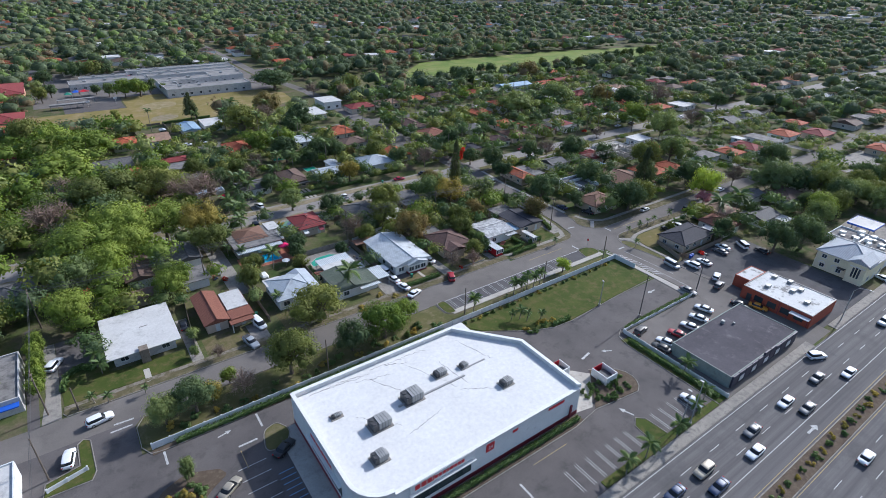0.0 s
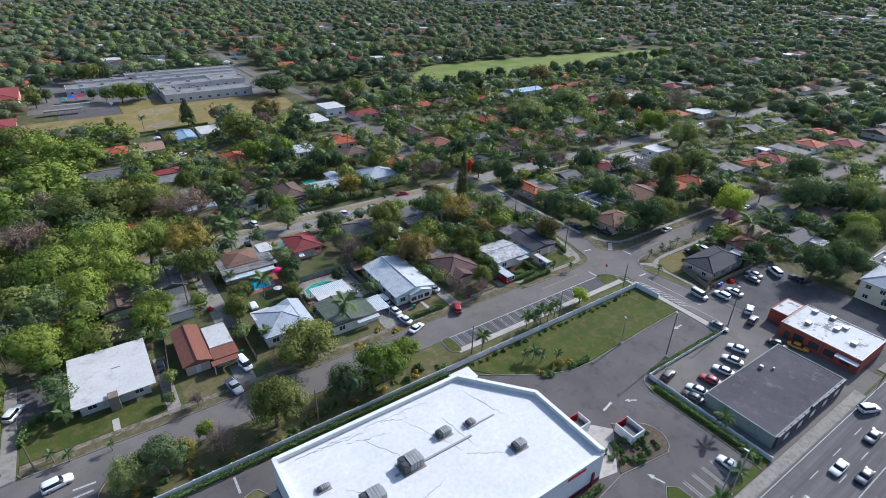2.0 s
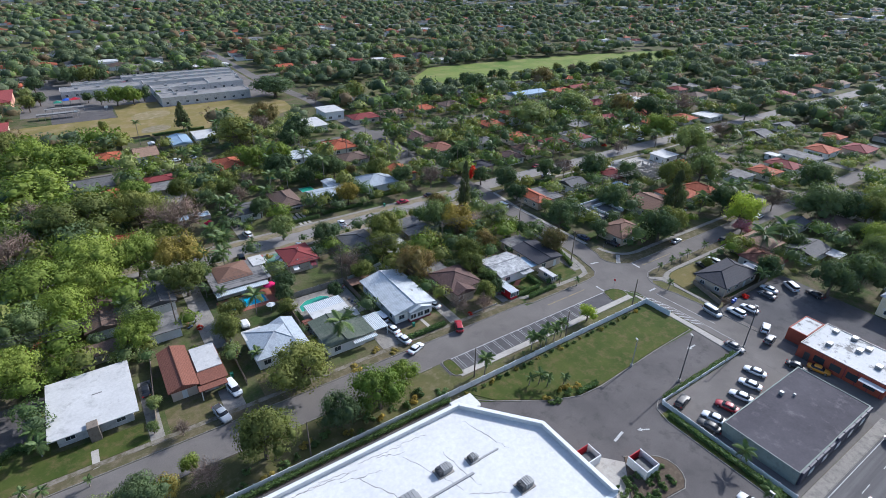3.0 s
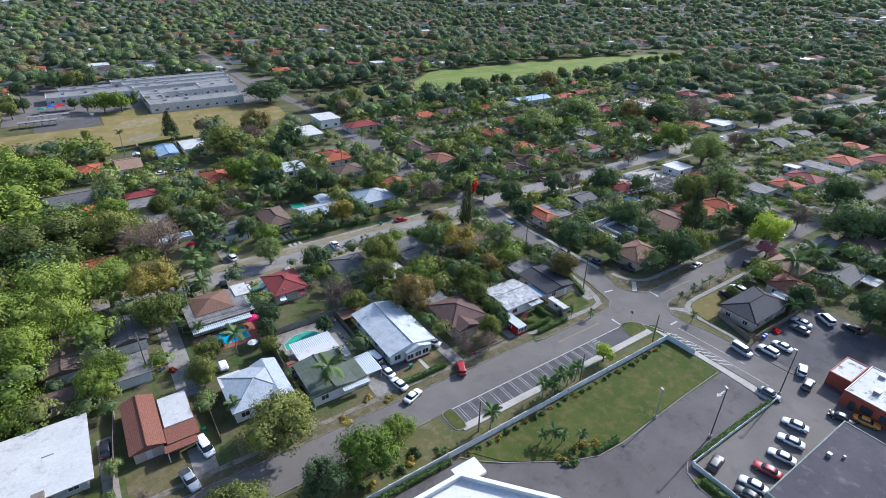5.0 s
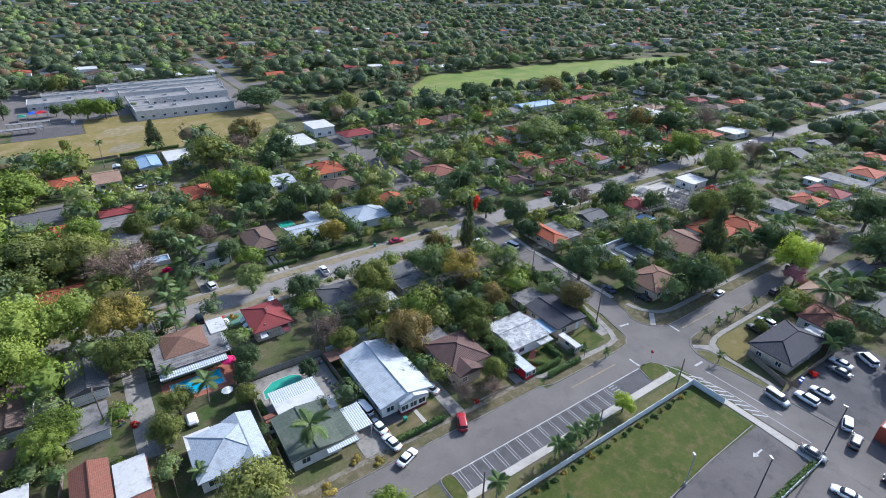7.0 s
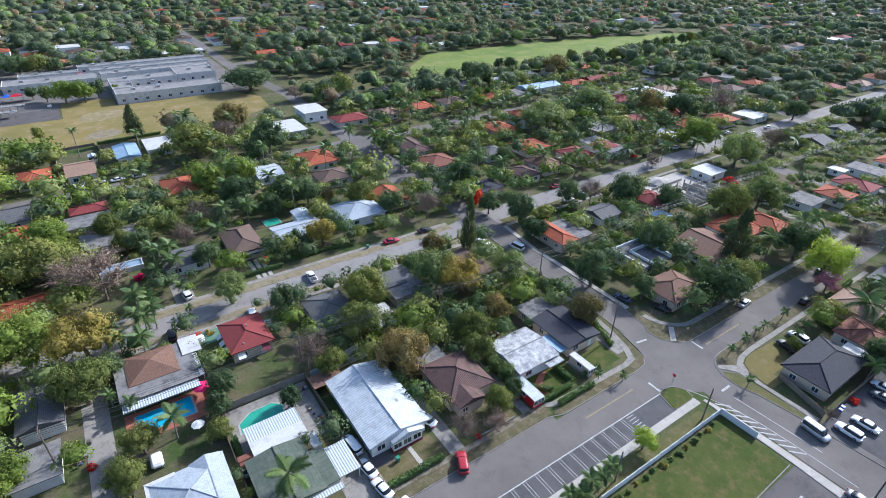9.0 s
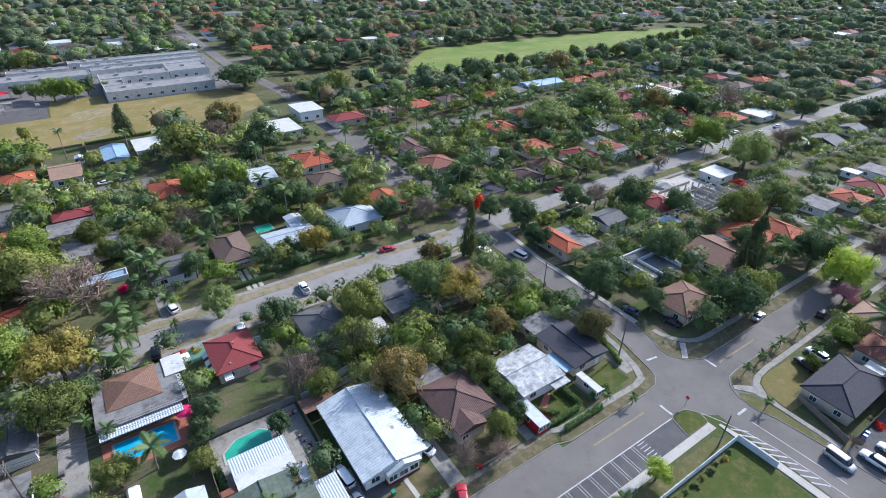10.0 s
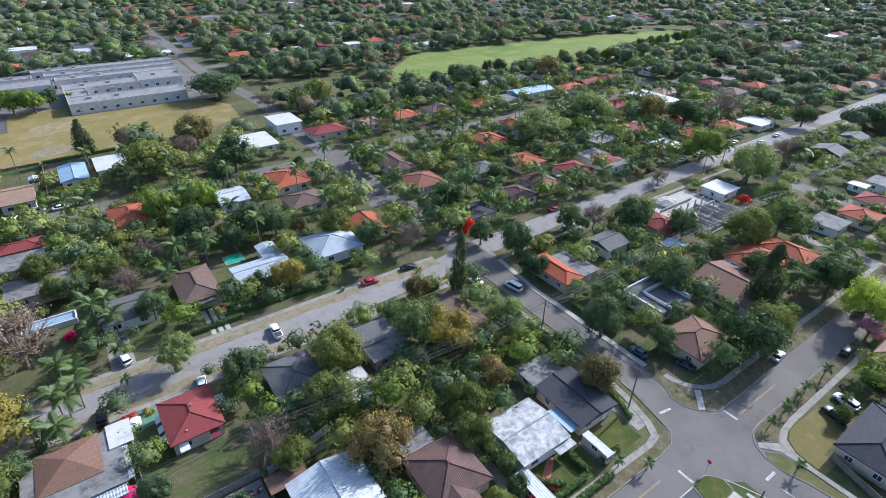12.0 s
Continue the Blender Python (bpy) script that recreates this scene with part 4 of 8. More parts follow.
kerb([(95.4, 33), (95.4, 56), (96.5, 59.5), (99, 61), (128, 61)])
slab("lot_hedge_bed", rect(100, 128, 60.2, 60.9), -0.1, 0.12, M["lawn"], "narrow grass strip below the wall", "strip")
slab("south_island", soft([(-5.0, 64), (-5.4, 72.0), (-3.2, 75.0), (1.0, 76.6), (6.0, 74.4), (6.9, 72.6), (3.2, 70.4), (-1.0, 64)], 0.22), -0.1, 0.13, M["mulch"], "planted parking island", "island")
slab("west_apron", rect(17.2, 21, 48, 77), -0.1, 0.05, M["concrete"], "concrete shop forecourt", "apron")
slab("end_island", soft([(14.2, 73.5), (17.6, 72.6), (19.6, 76.2), (18.0, 79.2), (15.4, 78.4)]), -0.1, 0.15, M["verge"], "kerbed grass island at the shop corner", "island")
kerb(soft([(14.0, 73.4), (17.7, 72.4), (19.8, 76.2), (18.1, 79.4), (15.2, 78.5)]), True)


# ---- commercial neighbours ----
def flat_block(name, label, x0, x1, y0, y1, h, wall, roof, parapet=0.35, category="building", rim=None):
    s = base(name, 0, 0, label, category)
    part("wall", boxed(x0, x1, y0, y1, 0, h - 0.02), M[wall], s)
    part("roof", boxed(x0 + 0.25, x1 - 0.25, y0 + 0.25, y1 - 0.25, h - 0.06, h), M[roof], s)
    for q in ((x0, x1, y0, y0 + 0.25), (x0, x1, y1 - 0.25, y1), (x0, x0 + 0.25, y0 + 0.25, y1 - 0.25), (x1 - 0.25, x1, y0 + 0.25, y1 - 0.25)):
        part("parapet", boxed(*q, h - 0.02, h + parapet, 0.02), M[rim or wall], s)
    return s


s = flat_block("dark_store", "low store with dark tar roof and blue-black front", 101.4, 130.6, 34.5, 48.7, 3.0, "grey_green", "tar_roof", 0.12, "store")
for k in range(11):
    part("front_panel", boxed(101.6 + 2.62 * k, 104.0 + 2.62 * k, 34.05, 34.45, 0.3, 3.3 + (0.6 if k in (5, 6) else 0.0), 0.03), M["navy"], s, "dark blue front panel")
    if k % 2:
        part("window", boxed(101.9 + 2.62 * k, 103.6 + 2.62 * k, 33.98, 34.04, 0.9, 2.2), M["trim"], s, "white poster panel")
part("roof_vent", boxed(118.2, 119.0, 46.0, 46.8, 3.0, 3.8, 0.05), M["steel"], s)
part("roof_vent", boxed(120.2, 120.7, 44.4, 44.9, 3.0, 3.6, 0.05), M["steel"], s)
s = flat_block("orange_store", "orange-red painted store with white flat roof", 139.0, 152.6, 34.7, 52.4, 3.7, "orange_wall", "stained_roof", 0.15, "store", "dark_metal")
s2 = flat_block("orange_store_annex", "orange annex with white flat roof", 143.4, 152.2, 52.7, 57.0, 3.3, "orange_wall", "stained_roof", 0.15, "store")
for k in range(4):
    part("window", boxed(138.90, 138.98, 36.4 + 3.4 * k, 38.6 + 3.4 * k, 1.0, 2.6), M["glass"], s)
part("door", boxed(138.88, 138.98, 49.6, 50.8, 0.05, 2.2), M["dark_metal"], s)
part("front_awning", boxed(137.4, 138.95, 34.8, 39.5, 2.7, 2.95, 0.03), M["trim"], s)
for x, y in ((143, 47.6), (146.2, 42.6), (149.6, 49.0), (148.5, 41.6), (150.4, 45.2), (143.5, 37.8)):
    part("roof_unit", boxed(x, x + 1.5, y, y + 1.2, 3.7, 4.4, 0.05), M["steel"], s)
for k in range(6):
    part("wall_panel", boxed(138.92, 138.99, 35.2 + 2.4 * k, 35.4 + 2.4 * k, 0.1, 3.5), M["maroon"], s)


# ---- houses ----
def roof_mesh(x0, x1, y0, y1, z, kind, slope, thick=0.18):
    """Hip, gable or flat roof over a rectangle of eaves; the UV map holds metres along the eave and up the slope."""
    bm = bmesh.new()
    uv = bm.loops.layers.uv.new("uv")
    w, d = x1 - x0, y1 - y0
    long_x = w >= d
    if kind.startswith("gable"):
        long_x = kind == "gable_x"
    half = (d if long_x else w) / 2
    rise = half * slope
    inset = half if kind == "hip" else 0.0
    c = [(x0, y0), (x1, y0), (x1, y1), (x0, y1)]
    if kind == "flat":
        top = [bm.verts.new((x, y, z + thick)) for x, y in c]
        faces = [bm.faces.new(top)]
    else:
        e = [bm.verts.new((x, y, z + thick)) for x, y in c]
        cx, cy = (x0 + x1) / 2, (y0 + y1) / 2
        if long_x:
            r0, r1 = bm.verts.new((x0 + inset, cy, z + thick + rise)), bm.verts.new((x1 - inset, cy, z + thick + rise))
            quads = [(e[0], e[1], r1, r0), (e[1], e[2], r1), (e[2], e[3], r0, r1), (e[3], e[0], r0)]
        else:
            r0, r1 = bm.verts.new((cx, y0 + inset, z + thick + rise)), bm.verts.new((cx, y1 - inset, z + thick + rise))
            quads = [(e[0], e[1], r0), (e[1], e[2], r1, r0), (e[2], e[3], r1), (e[3], e[0], r0, r1)]
        faces = [bm.faces.new(q) for q in quads]
    lo = [bm.verts.new((x, y, z)) for x, y in c]
    bm.verts.ensure_lookup_table()
    hi = [v for v in bm.verts if abs(v.co.z - z - thick) < 1e-6][:4]
    hi = [min(hi, key=lambda v: (v.co.x - x) ** 2 + (v.co.y - y) ** 2) for x, y in c]
    for i in range(4):
        j = (i + 1) % 4
        bm.faces.new((lo[i], lo[j], hi[j], hi[i]))
    bm.faces.new(lo[::-1])
    bmesh.ops.recalc_face_normals(bm, faces=bm.faces)
    for f in bm.faces:
        n = f.normal
        flat = Vector((n.x, n.y, 0))
        up = -flat.normalized() if flat.length > 0.02 else Vector((0, 1, 0))
        side = Vector((up.y, -up.x, 0))
        k = 1.0 / max(0.2, n.z) if n.z > 0.1 else 1.0
        for l in f.loops:
            l[uv].uv = (l.vert.co.dot(side), l.vert.co.dot(up) * k)
    ridge = None
    if kind != "flat":
        ridge = bmesh.new()
        lift = Vector((0, 0, 0.03))
        a, b3 = r0.co + lift, r1.co + lift
        tube(ridge, [a, b3], [0.13, 0.13], 5) if (a - b3).length > 0.3 else None
        if kind == "hip":
            ends = ((e[0], a), (e[3], a), (e[1], b3), (e[2], b3)) if long_x else ((e[0], a), (e[1], a), (e[2], b3), (e[3], b3))
            for q, p in ends:
                tube(ridge, [q.co + lift, p], [0.10, 0.10], 5)
    return bm, ridge


PANE, FRAME = {}, {}


def window(parent, x, y, z, w, h, face):
    """A framed window on one of the four house sides ('s', 'n', 'w', 'e')."""
    turn = {"s": 0, "e": 90, "n": 180, "w": 270}[face]
    if (w, h) not in PANE:
        bm = bmesh.new()
        for q in ((-w / 2 - 0.08, w / 2 + 0.08, h, h + 0.08), (-w / 2 - 0.12, w / 2 + 0.12, -0.1, 0.0), (-w / 2 - 0.08, -w / 2, 0, h), (w / 2, w / 2 + 0.08, 0, h), (-0.03, 0.03, 0, h)):
            box(bm, q[0], q[1], -0.09, 0.0, q[2], q[3])
        FRAME[w, h] = part("window", bm, M["trim"], parent)
        PANE[w, h] = part("pane", boxed(-w / 2, w / 2, -0.035, -0.012, 0, h), M["glass"], FRAME[w, h]).data
        bpy.data.objects.remove(FRAME[w, h].children[0])
        me = FRAME[w, h].data
        bpy.data.objects.remove(FRAME[w, h])
        FRAME[w, h] = me
    o = again("window", FRAME[w, h], parent, pose(x, y, z, 0, 0, turn))
    again("pane", PANE[w, h], o, pose(0, 0, 0))


BUILT = []   # footprints of houses


def house(x0, x1, y0, y1, roof, roofing_name, label, eave=2.9, slope=0.32, walls="stucco", over=0.55, category="house", near=True, name="house", turn=0.0):
    """A single-storey house: eave rectangle, roof kind, wall paint, windows and doors on all sides."""
    near = near and y0 < 187
    cx, cy = (x0 + x1) / 2, (y0 + y1) / 2
    s = base(name, cx, cy, label, category, "", "", 0, turn)
    w, d = (x1 - x0) / 2, (y1 - y0) / 2
    iw, idp = w - over, d - over
    part("wall", boxed(-iw, iw, -idp, idp, 0, eave + 0.05), M[walls], s)
    bm, ridge = roof_mesh(-w, w, -d, d, eave, roof, slope)
    part("roof", bm, M[roofing_name], s)
    if ridge:
        part("ridge_cap", ridge, M[roofing_name], s)
    if roof.startswith("gable"):
        bm = bmesh.new()
        along = roof == "gable_x"
        rise = (idp if along else iw) * slope
        for sgn in (-1, 1):
            if along:
                p = [(sgn * iw, -idp, eave), (sgn * iw, idp, eave), (sgn * iw, 0, eave + rise + 0.1)]
                q = [(sgn * (iw - 0.2), *v[1:]) for v in p]
            else:
                p = [(-iw, sgn * idp, eave), (iw, sgn * idp, eave), (0, sgn * idp, eave + rise + 0.1)]
                q = [(v[0], sgn * (idp - 0.2), v[2]) for v in p]
            a, b3 = [bm.verts.new(v) for v in p], [bm.verts.new(v) for v in q]
            bm.faces.new(a), bm.faces.new(b3[::-1])
            for i in range(3):
                bm.faces.new((a[i], a[(i + 1) % 3], b3[(i + 1) % 3], b3[i]))
        bmesh.ops.recalc_face_normals(bm, faces=bm.faces)
        part("gable_wall", bm, M[walls], s)
    if near:
        n = max(1, int(iw * 2 / 3.6))
        for k in range(n):
            x = -iw + 2 * iw * (k + 0.5) / n
            if k == n // 2:
                part("door", boxed(x - 0.5, x + 0.5, -idp - 0.05, -idp - 0.004, 0.05, 2.1), M["trim"], s)
            else:
                window(s, x, -idp - 0.003, 1.0, 1.5, 1.2, "s")
            window(s, x, idp + 0.003, 1.0, 1.5, 1.2, "n")
        n = max(1, int(idp * 2 / 4.2))
        for k in range(n):
            y = -idp + 2 * idp * (k + 0.5) / n
            window(s, -iw - 0.003, y, 1.0, 1.2, 1.1, "w")
            window(s, iw + 0.003, y, 1.0, 1.2, 1.1, "e")
    else:
        for k in (-1, 1):
            window(s, k * iw * 0.5, -idp - 0.003, 1.0, 1.5, 1.2, "s")
        window(s, -iw - 0.003, 0.0, 1.0, 1.2, 1.1, "w")
    BUILT.append((x0, x1, y0, y1))
    return s


def vent(s, x, y, z):
    part("roof_vent", boxed(x - 0.15, x + 0.15, y - 0.15, y + 0.15, z, z + 0.5, 0.03), M["steel"], s)


def patch(s, x0, x1, y0, y1, z, material, label="", name="flat_roof"):
    """A flat roof part in the house's own metres."""
    return part(name, roof_mesh(x0, x1, y0, y1, z - 0.18, "flat", 0)[0], M[material], s, label)


def drive(x0, x1, y0, y1, material="old_concrete"):
    slab("driveway", rect(x0, x1, y0, y1), -0.1, 0.05, M[material], "concrete driveway beside a house", "driveway")


# front row, along the street
s = house(-6.5, 8.4, 113.0, 130.6, "flat", "old_membrane", "low house with broad white flat roof and stone chimney", 2.75, walls="school_wall", over=1.2)
part("chimney", boxed(-1.2, 0.6, -9.6, -7.6, 0, 3.5, 0.03), M["wood"], s, "brown stone chimney")
part("roof_scar", boxed(0.2, 2.0, 0.6, 0.9, 2.928, 2.945), M["gravel_roof"], s)
s = house(13.8, 19.8, 114.6, 129.5, "gable_y", "shingle_red", "small house with red-brown gable roof", 2.6, 0.35, "beige_stucco")
s = house(19.9, 25.4, 114.0, 127.0, "flat", "shingle_red", "house wing with lean-to roof and white deck", 2.6, 0.2, "beige_stucco")
patch(s, -2.5, 2.6, -2.2, 6.4, 2.98, "old_membrane", "pale flat roof patch")
patch(s, -3.4, 2.2, -8.3, -6.4, 2.55, "shingle_red", name="porch_roof")
for x in (-3.0, 1.8):
    part("porch_post", boxed(x - 0.1, x + 0.1, -8.2, -8.0, 0, 2.37), M["trim"], s)
s = house(31.6, 43.8, 114.6, 126.6, "hip", "blue_grey_tile", "house with pale blue-grey hip roof and white flat bay", 2.9, 0.30, "white_stucco")
part("roof_wing", roof_mesh(0.6, 6.1, -6.8, 6.2, 2.95, "gable_y", 0.34)[0], M["blue_grey_tile"], s)
patch(s, -6.1, -1.5, 2.2, 6.1, 3.25, "old_membrane", "white flat roof bay")
s = house(46.2, 56.0, 110.6, 122.6, "gable_y", "roll_green", "house with grey-green roof beside a teal pool", 2.7, 0.13, "white_stucco", 0.4)
patch(s, -3.1, 6.5, 9.4, 13.2, 2.75, "awning", "white striped patio cover", "patio_cover")
patch(s, -3.1, 6.5, 6.1, 9.4, 2.80, "old_membrane", "bright white patio roof", "patio_roof")
patch(s, 6.0, 7.6, 2.6, 6.0, 2.70, "old_membrane")
for x in (-2.9, 0.2, 3.4, 6.3):
    part("patio_post", boxed(x - 0.06, x + 0.06, 13.0, 13.12, 0, 2.57), M["trim"], s)
patch(s, 4.7, 7.4, -5.6, 2.4, 2.72, "roll_green", "grey-green low roof wing")
part("wing_wall", boxed(4.6, 7.2, -5.3, 2.2, 0, 2.54), M["white_stucco"], s)
patch(s, 7.5, 11.2, -5.2, 1.6, 2.5, "awning", "white striped carport", name="carport_roof")
patch(s, 1.4, 7.4, -7.2, -6.0, 2.45, "awning", "blue and white striped awning", name="front_awning")
for x, y in ((11.0, -5.0), (11.0, 1.4)):
    part("carport_post", boxed(x - 0.07, x + 0.07, y - 0.07, y + 0.07, 0, 2.32), M["trim"], s)
s = house(64.9, 77.2, 113.0, 132.2, "gable_y", "metal_white", "long house under white metal ribbed roof", 3.1, 0.22, "white_stucco", 0.7)
part("porch_gable", roof_mesh(-2.2, 4.4, -10.6, -4.0, 2.9, "gable_y", 0.30)[0], M["metal_white"], s)
part("porch_wall", boxed(-1.8, 4.0, -10.2, -8.0, 0, 2.9), M["white_stucco"], s)
for x in (-1.0, 1.0, 3.0):
    window(s, x, -10.21, 1.0, 1.5, 1.2, "s")
part("base_band", boxed(-1.95, 4.15, -10.32, -8.0, 0, 0.45), M["maroon"], s, "dark red painted base")
part("skylight", boxed(2.6, 3.3, -3.2, -2.4, 3.75, 4.05, 0.04), M["steel"], s)
patch(s, -8.4, -2.0, 9.6, 13.2, 2.45, "shingle_rust", "rusty lean-to shed roof", "shed_roof")
s = house(82.6, 93.4, 114.2, 125.6, "hip", "tile_brown", "brown tiled hip roof house with porch", 3.0, 0.36, "beige_stucco")
part("porch_gable", roof_mesh(-4.6, 1.6, -7.8, -0.5, 2.9, "gable_y", 0.34)[0], M["tile_brown"], s)
part("porch_wall", boxed(-4.2, 1.2, -7.3, -5.0, 0, 2.9), M["beige_stucco"], s)
patch(s, -4.6, 1.8, 6.1, 11.0, 2.8, "gravel_roof", "dark grey flat rear roof")
part("rear_wall", boxed(-4.3, 1.5, 5.5, 10.7, 0, 2.6), M["beige_stucco"], s)
window(s, -3.0, -7.31, 1.0, 1.2, 1.1, "s")
s = house(98.8, 110.0, 112.8, 123.8, "gable_x", "white_patch", "white house with patched silver-white roof", 3.0, 0.16, "white_stucco")
patch(s, 1.4, 5.6, -7.0, -5.2, 2.68, "white_patch", name="porch_roof")
s = house(113.0, 123.2, 113.0, 125.3, "gable_y", "shingle_dark", "house with dark charcoal low gable roof", 2.8, 0.14, "beige_stucco")
patch(s, -6.9, -3.6, -5.4, 0.6, 2.3, "metal_blue", "pale blue ribbed awning", "awning")
house(113.2, 121.6, 125.4, 131.2, "flat", "gravel_roof", "grey flat-roofed rear wing of a house", 2.6, walls="beige_stucco")
house(146.8, 159.8, 110.4, 121.0, "hip", "shingle_rust", "tan hip-roofed house on the corner", 2.9, 0.36, "beige_stucco")
s = house(147.2, 164.4, 75.2, 85.2, "hip", "shingle_dark", "corner house with charcoal hip roof", 2.9, 0.34, "beige_stucco")
patch(s, 8.4, 12.2, -3.8, 0.6, 2.7, "old_membrane", name="rear_roof")
house(168.8, 178.8, 74.0, 84.6, "hip", "shingle_red", "house with dull red hip roof", 2.9, 0.32, "stucco")
house(180.4, 190.2, 80.6, 91.0, "hip", "shingle_tan", "house with pinkish brown hip roof", 2.9, 0.32, "stucco")
s = house(187.0, 199.0, 70.6, 79.6, "gable_x", "shingle_grey", "house with grey gable roof", 2.8, 0.28, "white_stucco")
patch(s, 1.0, 6.6, -8.6, -4.4, 2.68, "old_membrane", name="porch_roof")
house(200.8, 214, 83.6, 90.2, "gable_x", "shingle_grey", "long house with grey gable roof", 2.8, 0.28, "white_stucco")
house(214.5, 228, 74.6, 85.8, "hip", "shingle_brown", "brown hip-roofed house with pale walls", 2.9, 0.32)

# second row, behind the front gardens
s = house(30.6, 45.0, 147.4, 160.4, "flat", "gravel_roof", "house with grey flat roof, tan hip and pool terrace", 2.9, walls="beige_stucco")
part("hip_roof", roof_mesh(-5.2, 4.2, -2.6, 6.8, 3.0, "hip", 0.30)[0], M["shingle_rust"], s, "tan-brown shingled hip roof")
patch(s, 5.4, 9.2, 1.4, 7.2, 3.3, "old_membrane", "white flat carport roof", "carport_roof")
for x, y in ((8.9, 1.7), (8.9, 6.9)):
    part("carport_post", boxed(x - 0.07, x + 0.07, y - 0.07, y + 0.07, 0, 3.12), M["trim"], s)
patch(s, 6.6, 8.0, -6.2, 1.2, 3.05, "old_membrane", "narrow white side roof")
for y in (-5.9, -2.4):
    part("side_post", boxed(7.75, 7.87, y, y + 0.12, 0, 2.87), M["trim"], s)
part("awning", roof_mesh(-7.0, 6.6, -8.6, -6.2, 2.45, "flat", 0)[0], M["awning"], s, "white and blue striped metal awning")
s = house(51.6, 61.0, 150.2, 161.8, "hip", "tile_red", "house with dark red hip roof and white awnings", 2.9, 0.3, "beige_stucco")
def sunshade(s, x, y, turn, material="trim", label="white window awning"):
    """A sloped metal shade over a window, with two cheeks."""
    bm = bmesh.new()
    q = [bm.verts.new(v) for v in ((-0.8, 0, 2.5), (0.8, 0, 2.5), (0.8, -1.5, 1.75), (-0.8, -1.5, 1.75), (-0.8, 0, 2.44), (0.8, 0, 2.44), (0.8, -1.5, 1.69), (-0.8, -1.5, 1.69))]
    for f in ((0, 1, 2, 3), (7, 6, 5, 4), (0, 3, 7, 4), (1, 5, 6, 2), (3, 2, 6, 7), (0, 4, 5, 1)):
        bm.faces.new([q[k] for k in f])
    part("awning", bm, M[material], s, label).matrix_basis = pose(x, y, 0, 0, 0, turn)


for y in (-2.2, 0.3, 2.9):
    sunshade(s, -4.15, y, -90)
sunshade(s, -2.6, -5.25, 0)
sunshade(s, 2.6, -5.25, 0, "maroon", "dark red window awning")
patch(s, 3.6, 6.2, -0.6, 2.2, 2.8, "old_membrane", "white porch roof")
vent(s, 0.5, 0.5, 4.3), vent(s, -1.5, -4.2, 3.3)
house(70.6, 80.6, 149.0, 160.6, "hip", "shingle_grey", "grey-roofed house with pale blue walls", 2.9, 0.3, "white_stucco")
s = house(90.4, 99.8, 148.6, 160.6, "flat", "gravel_roof", "house with grey ribbed flat roofs", 2.9, walls="beige_stucco")
patch(s, -4.6, 1.4, -1.0, 5.9, 3.3, "shingle_grey", "raised grey roof panel")
slab("patio_roof", rect(80.2, 88.0, 142.0, 150.2), 2.2, 2.4, M["old_membrane"], "white flat patio roof between trees", "patio roof", None, "thing")
house(110.0, 119.0, 144.0, 160.0, "flat", "shingle_brown", "house with brown flat roof under trees", 2.9, walls="beige_stucco")
house(14.4, 22.0, 149.0, 160.4, "gable_y", "shingle_grey", "old house with dark patched grey roof", 2.9, 0.3, "white_stucco")
house(13.2, 21.0, 136.8, 145.2, "flat", "gravel_roof", "grey flat-roofed rear annex", 2.6, walls="white_stucco")
house(1.4, 9.0, 145.2, 158.8, "gable_y", "shingle_brown", "weathered house with rusty brown roof", 2.8, 0.3, "white_stucco")
house(-1.0, 9.4, 136.0, 141.0, "flat", "shingle_brown", "rusty brown shed roof", 2.4, walls="beige_stucco", category="shed", name="shed")
house(-16.0, -6.6, 143.5, 150.5, "hip", "tile_orange", "house with orange tiled roof under trees", 2.9, 0.3)
house(-14.0, -4.0, 160.5, 169.0, "hip", "tile_orange", "orange-roofed house deep among trees", 2.9, 0.3)
house(-30.0, -18.0, 150.0, 162.0, "hip", "shingle_grey", "grey-roofed house among trees", 2.9, 0.3)

# far side of the middle street
house(9.6, 21.2, 188.6, 197.0, "hip", "tile_orange", "house with orange tile roof among trees", 2.9, 0.3)
s = flat_block("garden_tank", "long low white-walled tank with blue cover", 31.6, 42.2, 201.4, 205.2, 1.1, "white_wall", "metal_blue", 0.4, "tank")
BUILT.append((31, 43, 200, 206))
s = house(46.0, 58.0, 192.0, 202.0, "gable_x", "shingle_grey", "grey house with white porch posts", 2.8, 0.25, "white_stucco")
s = house(62.8, 72.2, 190.4, 206.0, "hip", "shingle_brown", "brown hip-roofed house with white trim", 2.9, 0.34, "beige_stucco")
part("bay_roof", roof_mesh(-1.0, 4.6, -9.2, -4.0, 2.5, "flat", 0)[0], M["shingle_grey"], s)
s = house(76.2, 90.6, 191.0, 200.4, "gable_x", "blue_grey_tile", "house with pale angled roof beside a pool", 2.9, 0.2, "white_stucco")
part("wing_roof", roof_mesh(2.0, 7.2, 0.0, 12.0, 2.9, "gable_y", 0.2)[0], M["blue_grey_tile"], s)
part("wing_wall", boxed(2.5, 6.7, 4.0, 11.5, 0, 2.9), M["white_stucco"], s)
house(97.4, 111.6, 191.6, 204.8, "hip", "blue_grey_tile", "house with blue-grey hip roof", 2.9, 0.32, "white_stucco")
house(114.4, 123.0, 196.0, 208.0, "gable_y", "tile_orange", "orange tiled house behind a hedge", 2.9, 0.3)
house(29.0, 43.0, 214.0, 224.0, "flat", "gravel_roof", "grey flat-roofed house among trees", 2.8)
house(166.6, 175.6, 188.2, 199.0, "hip", "tile_brown", "dark brown hip-roofed house with pale walls", 2.9, 0.32)
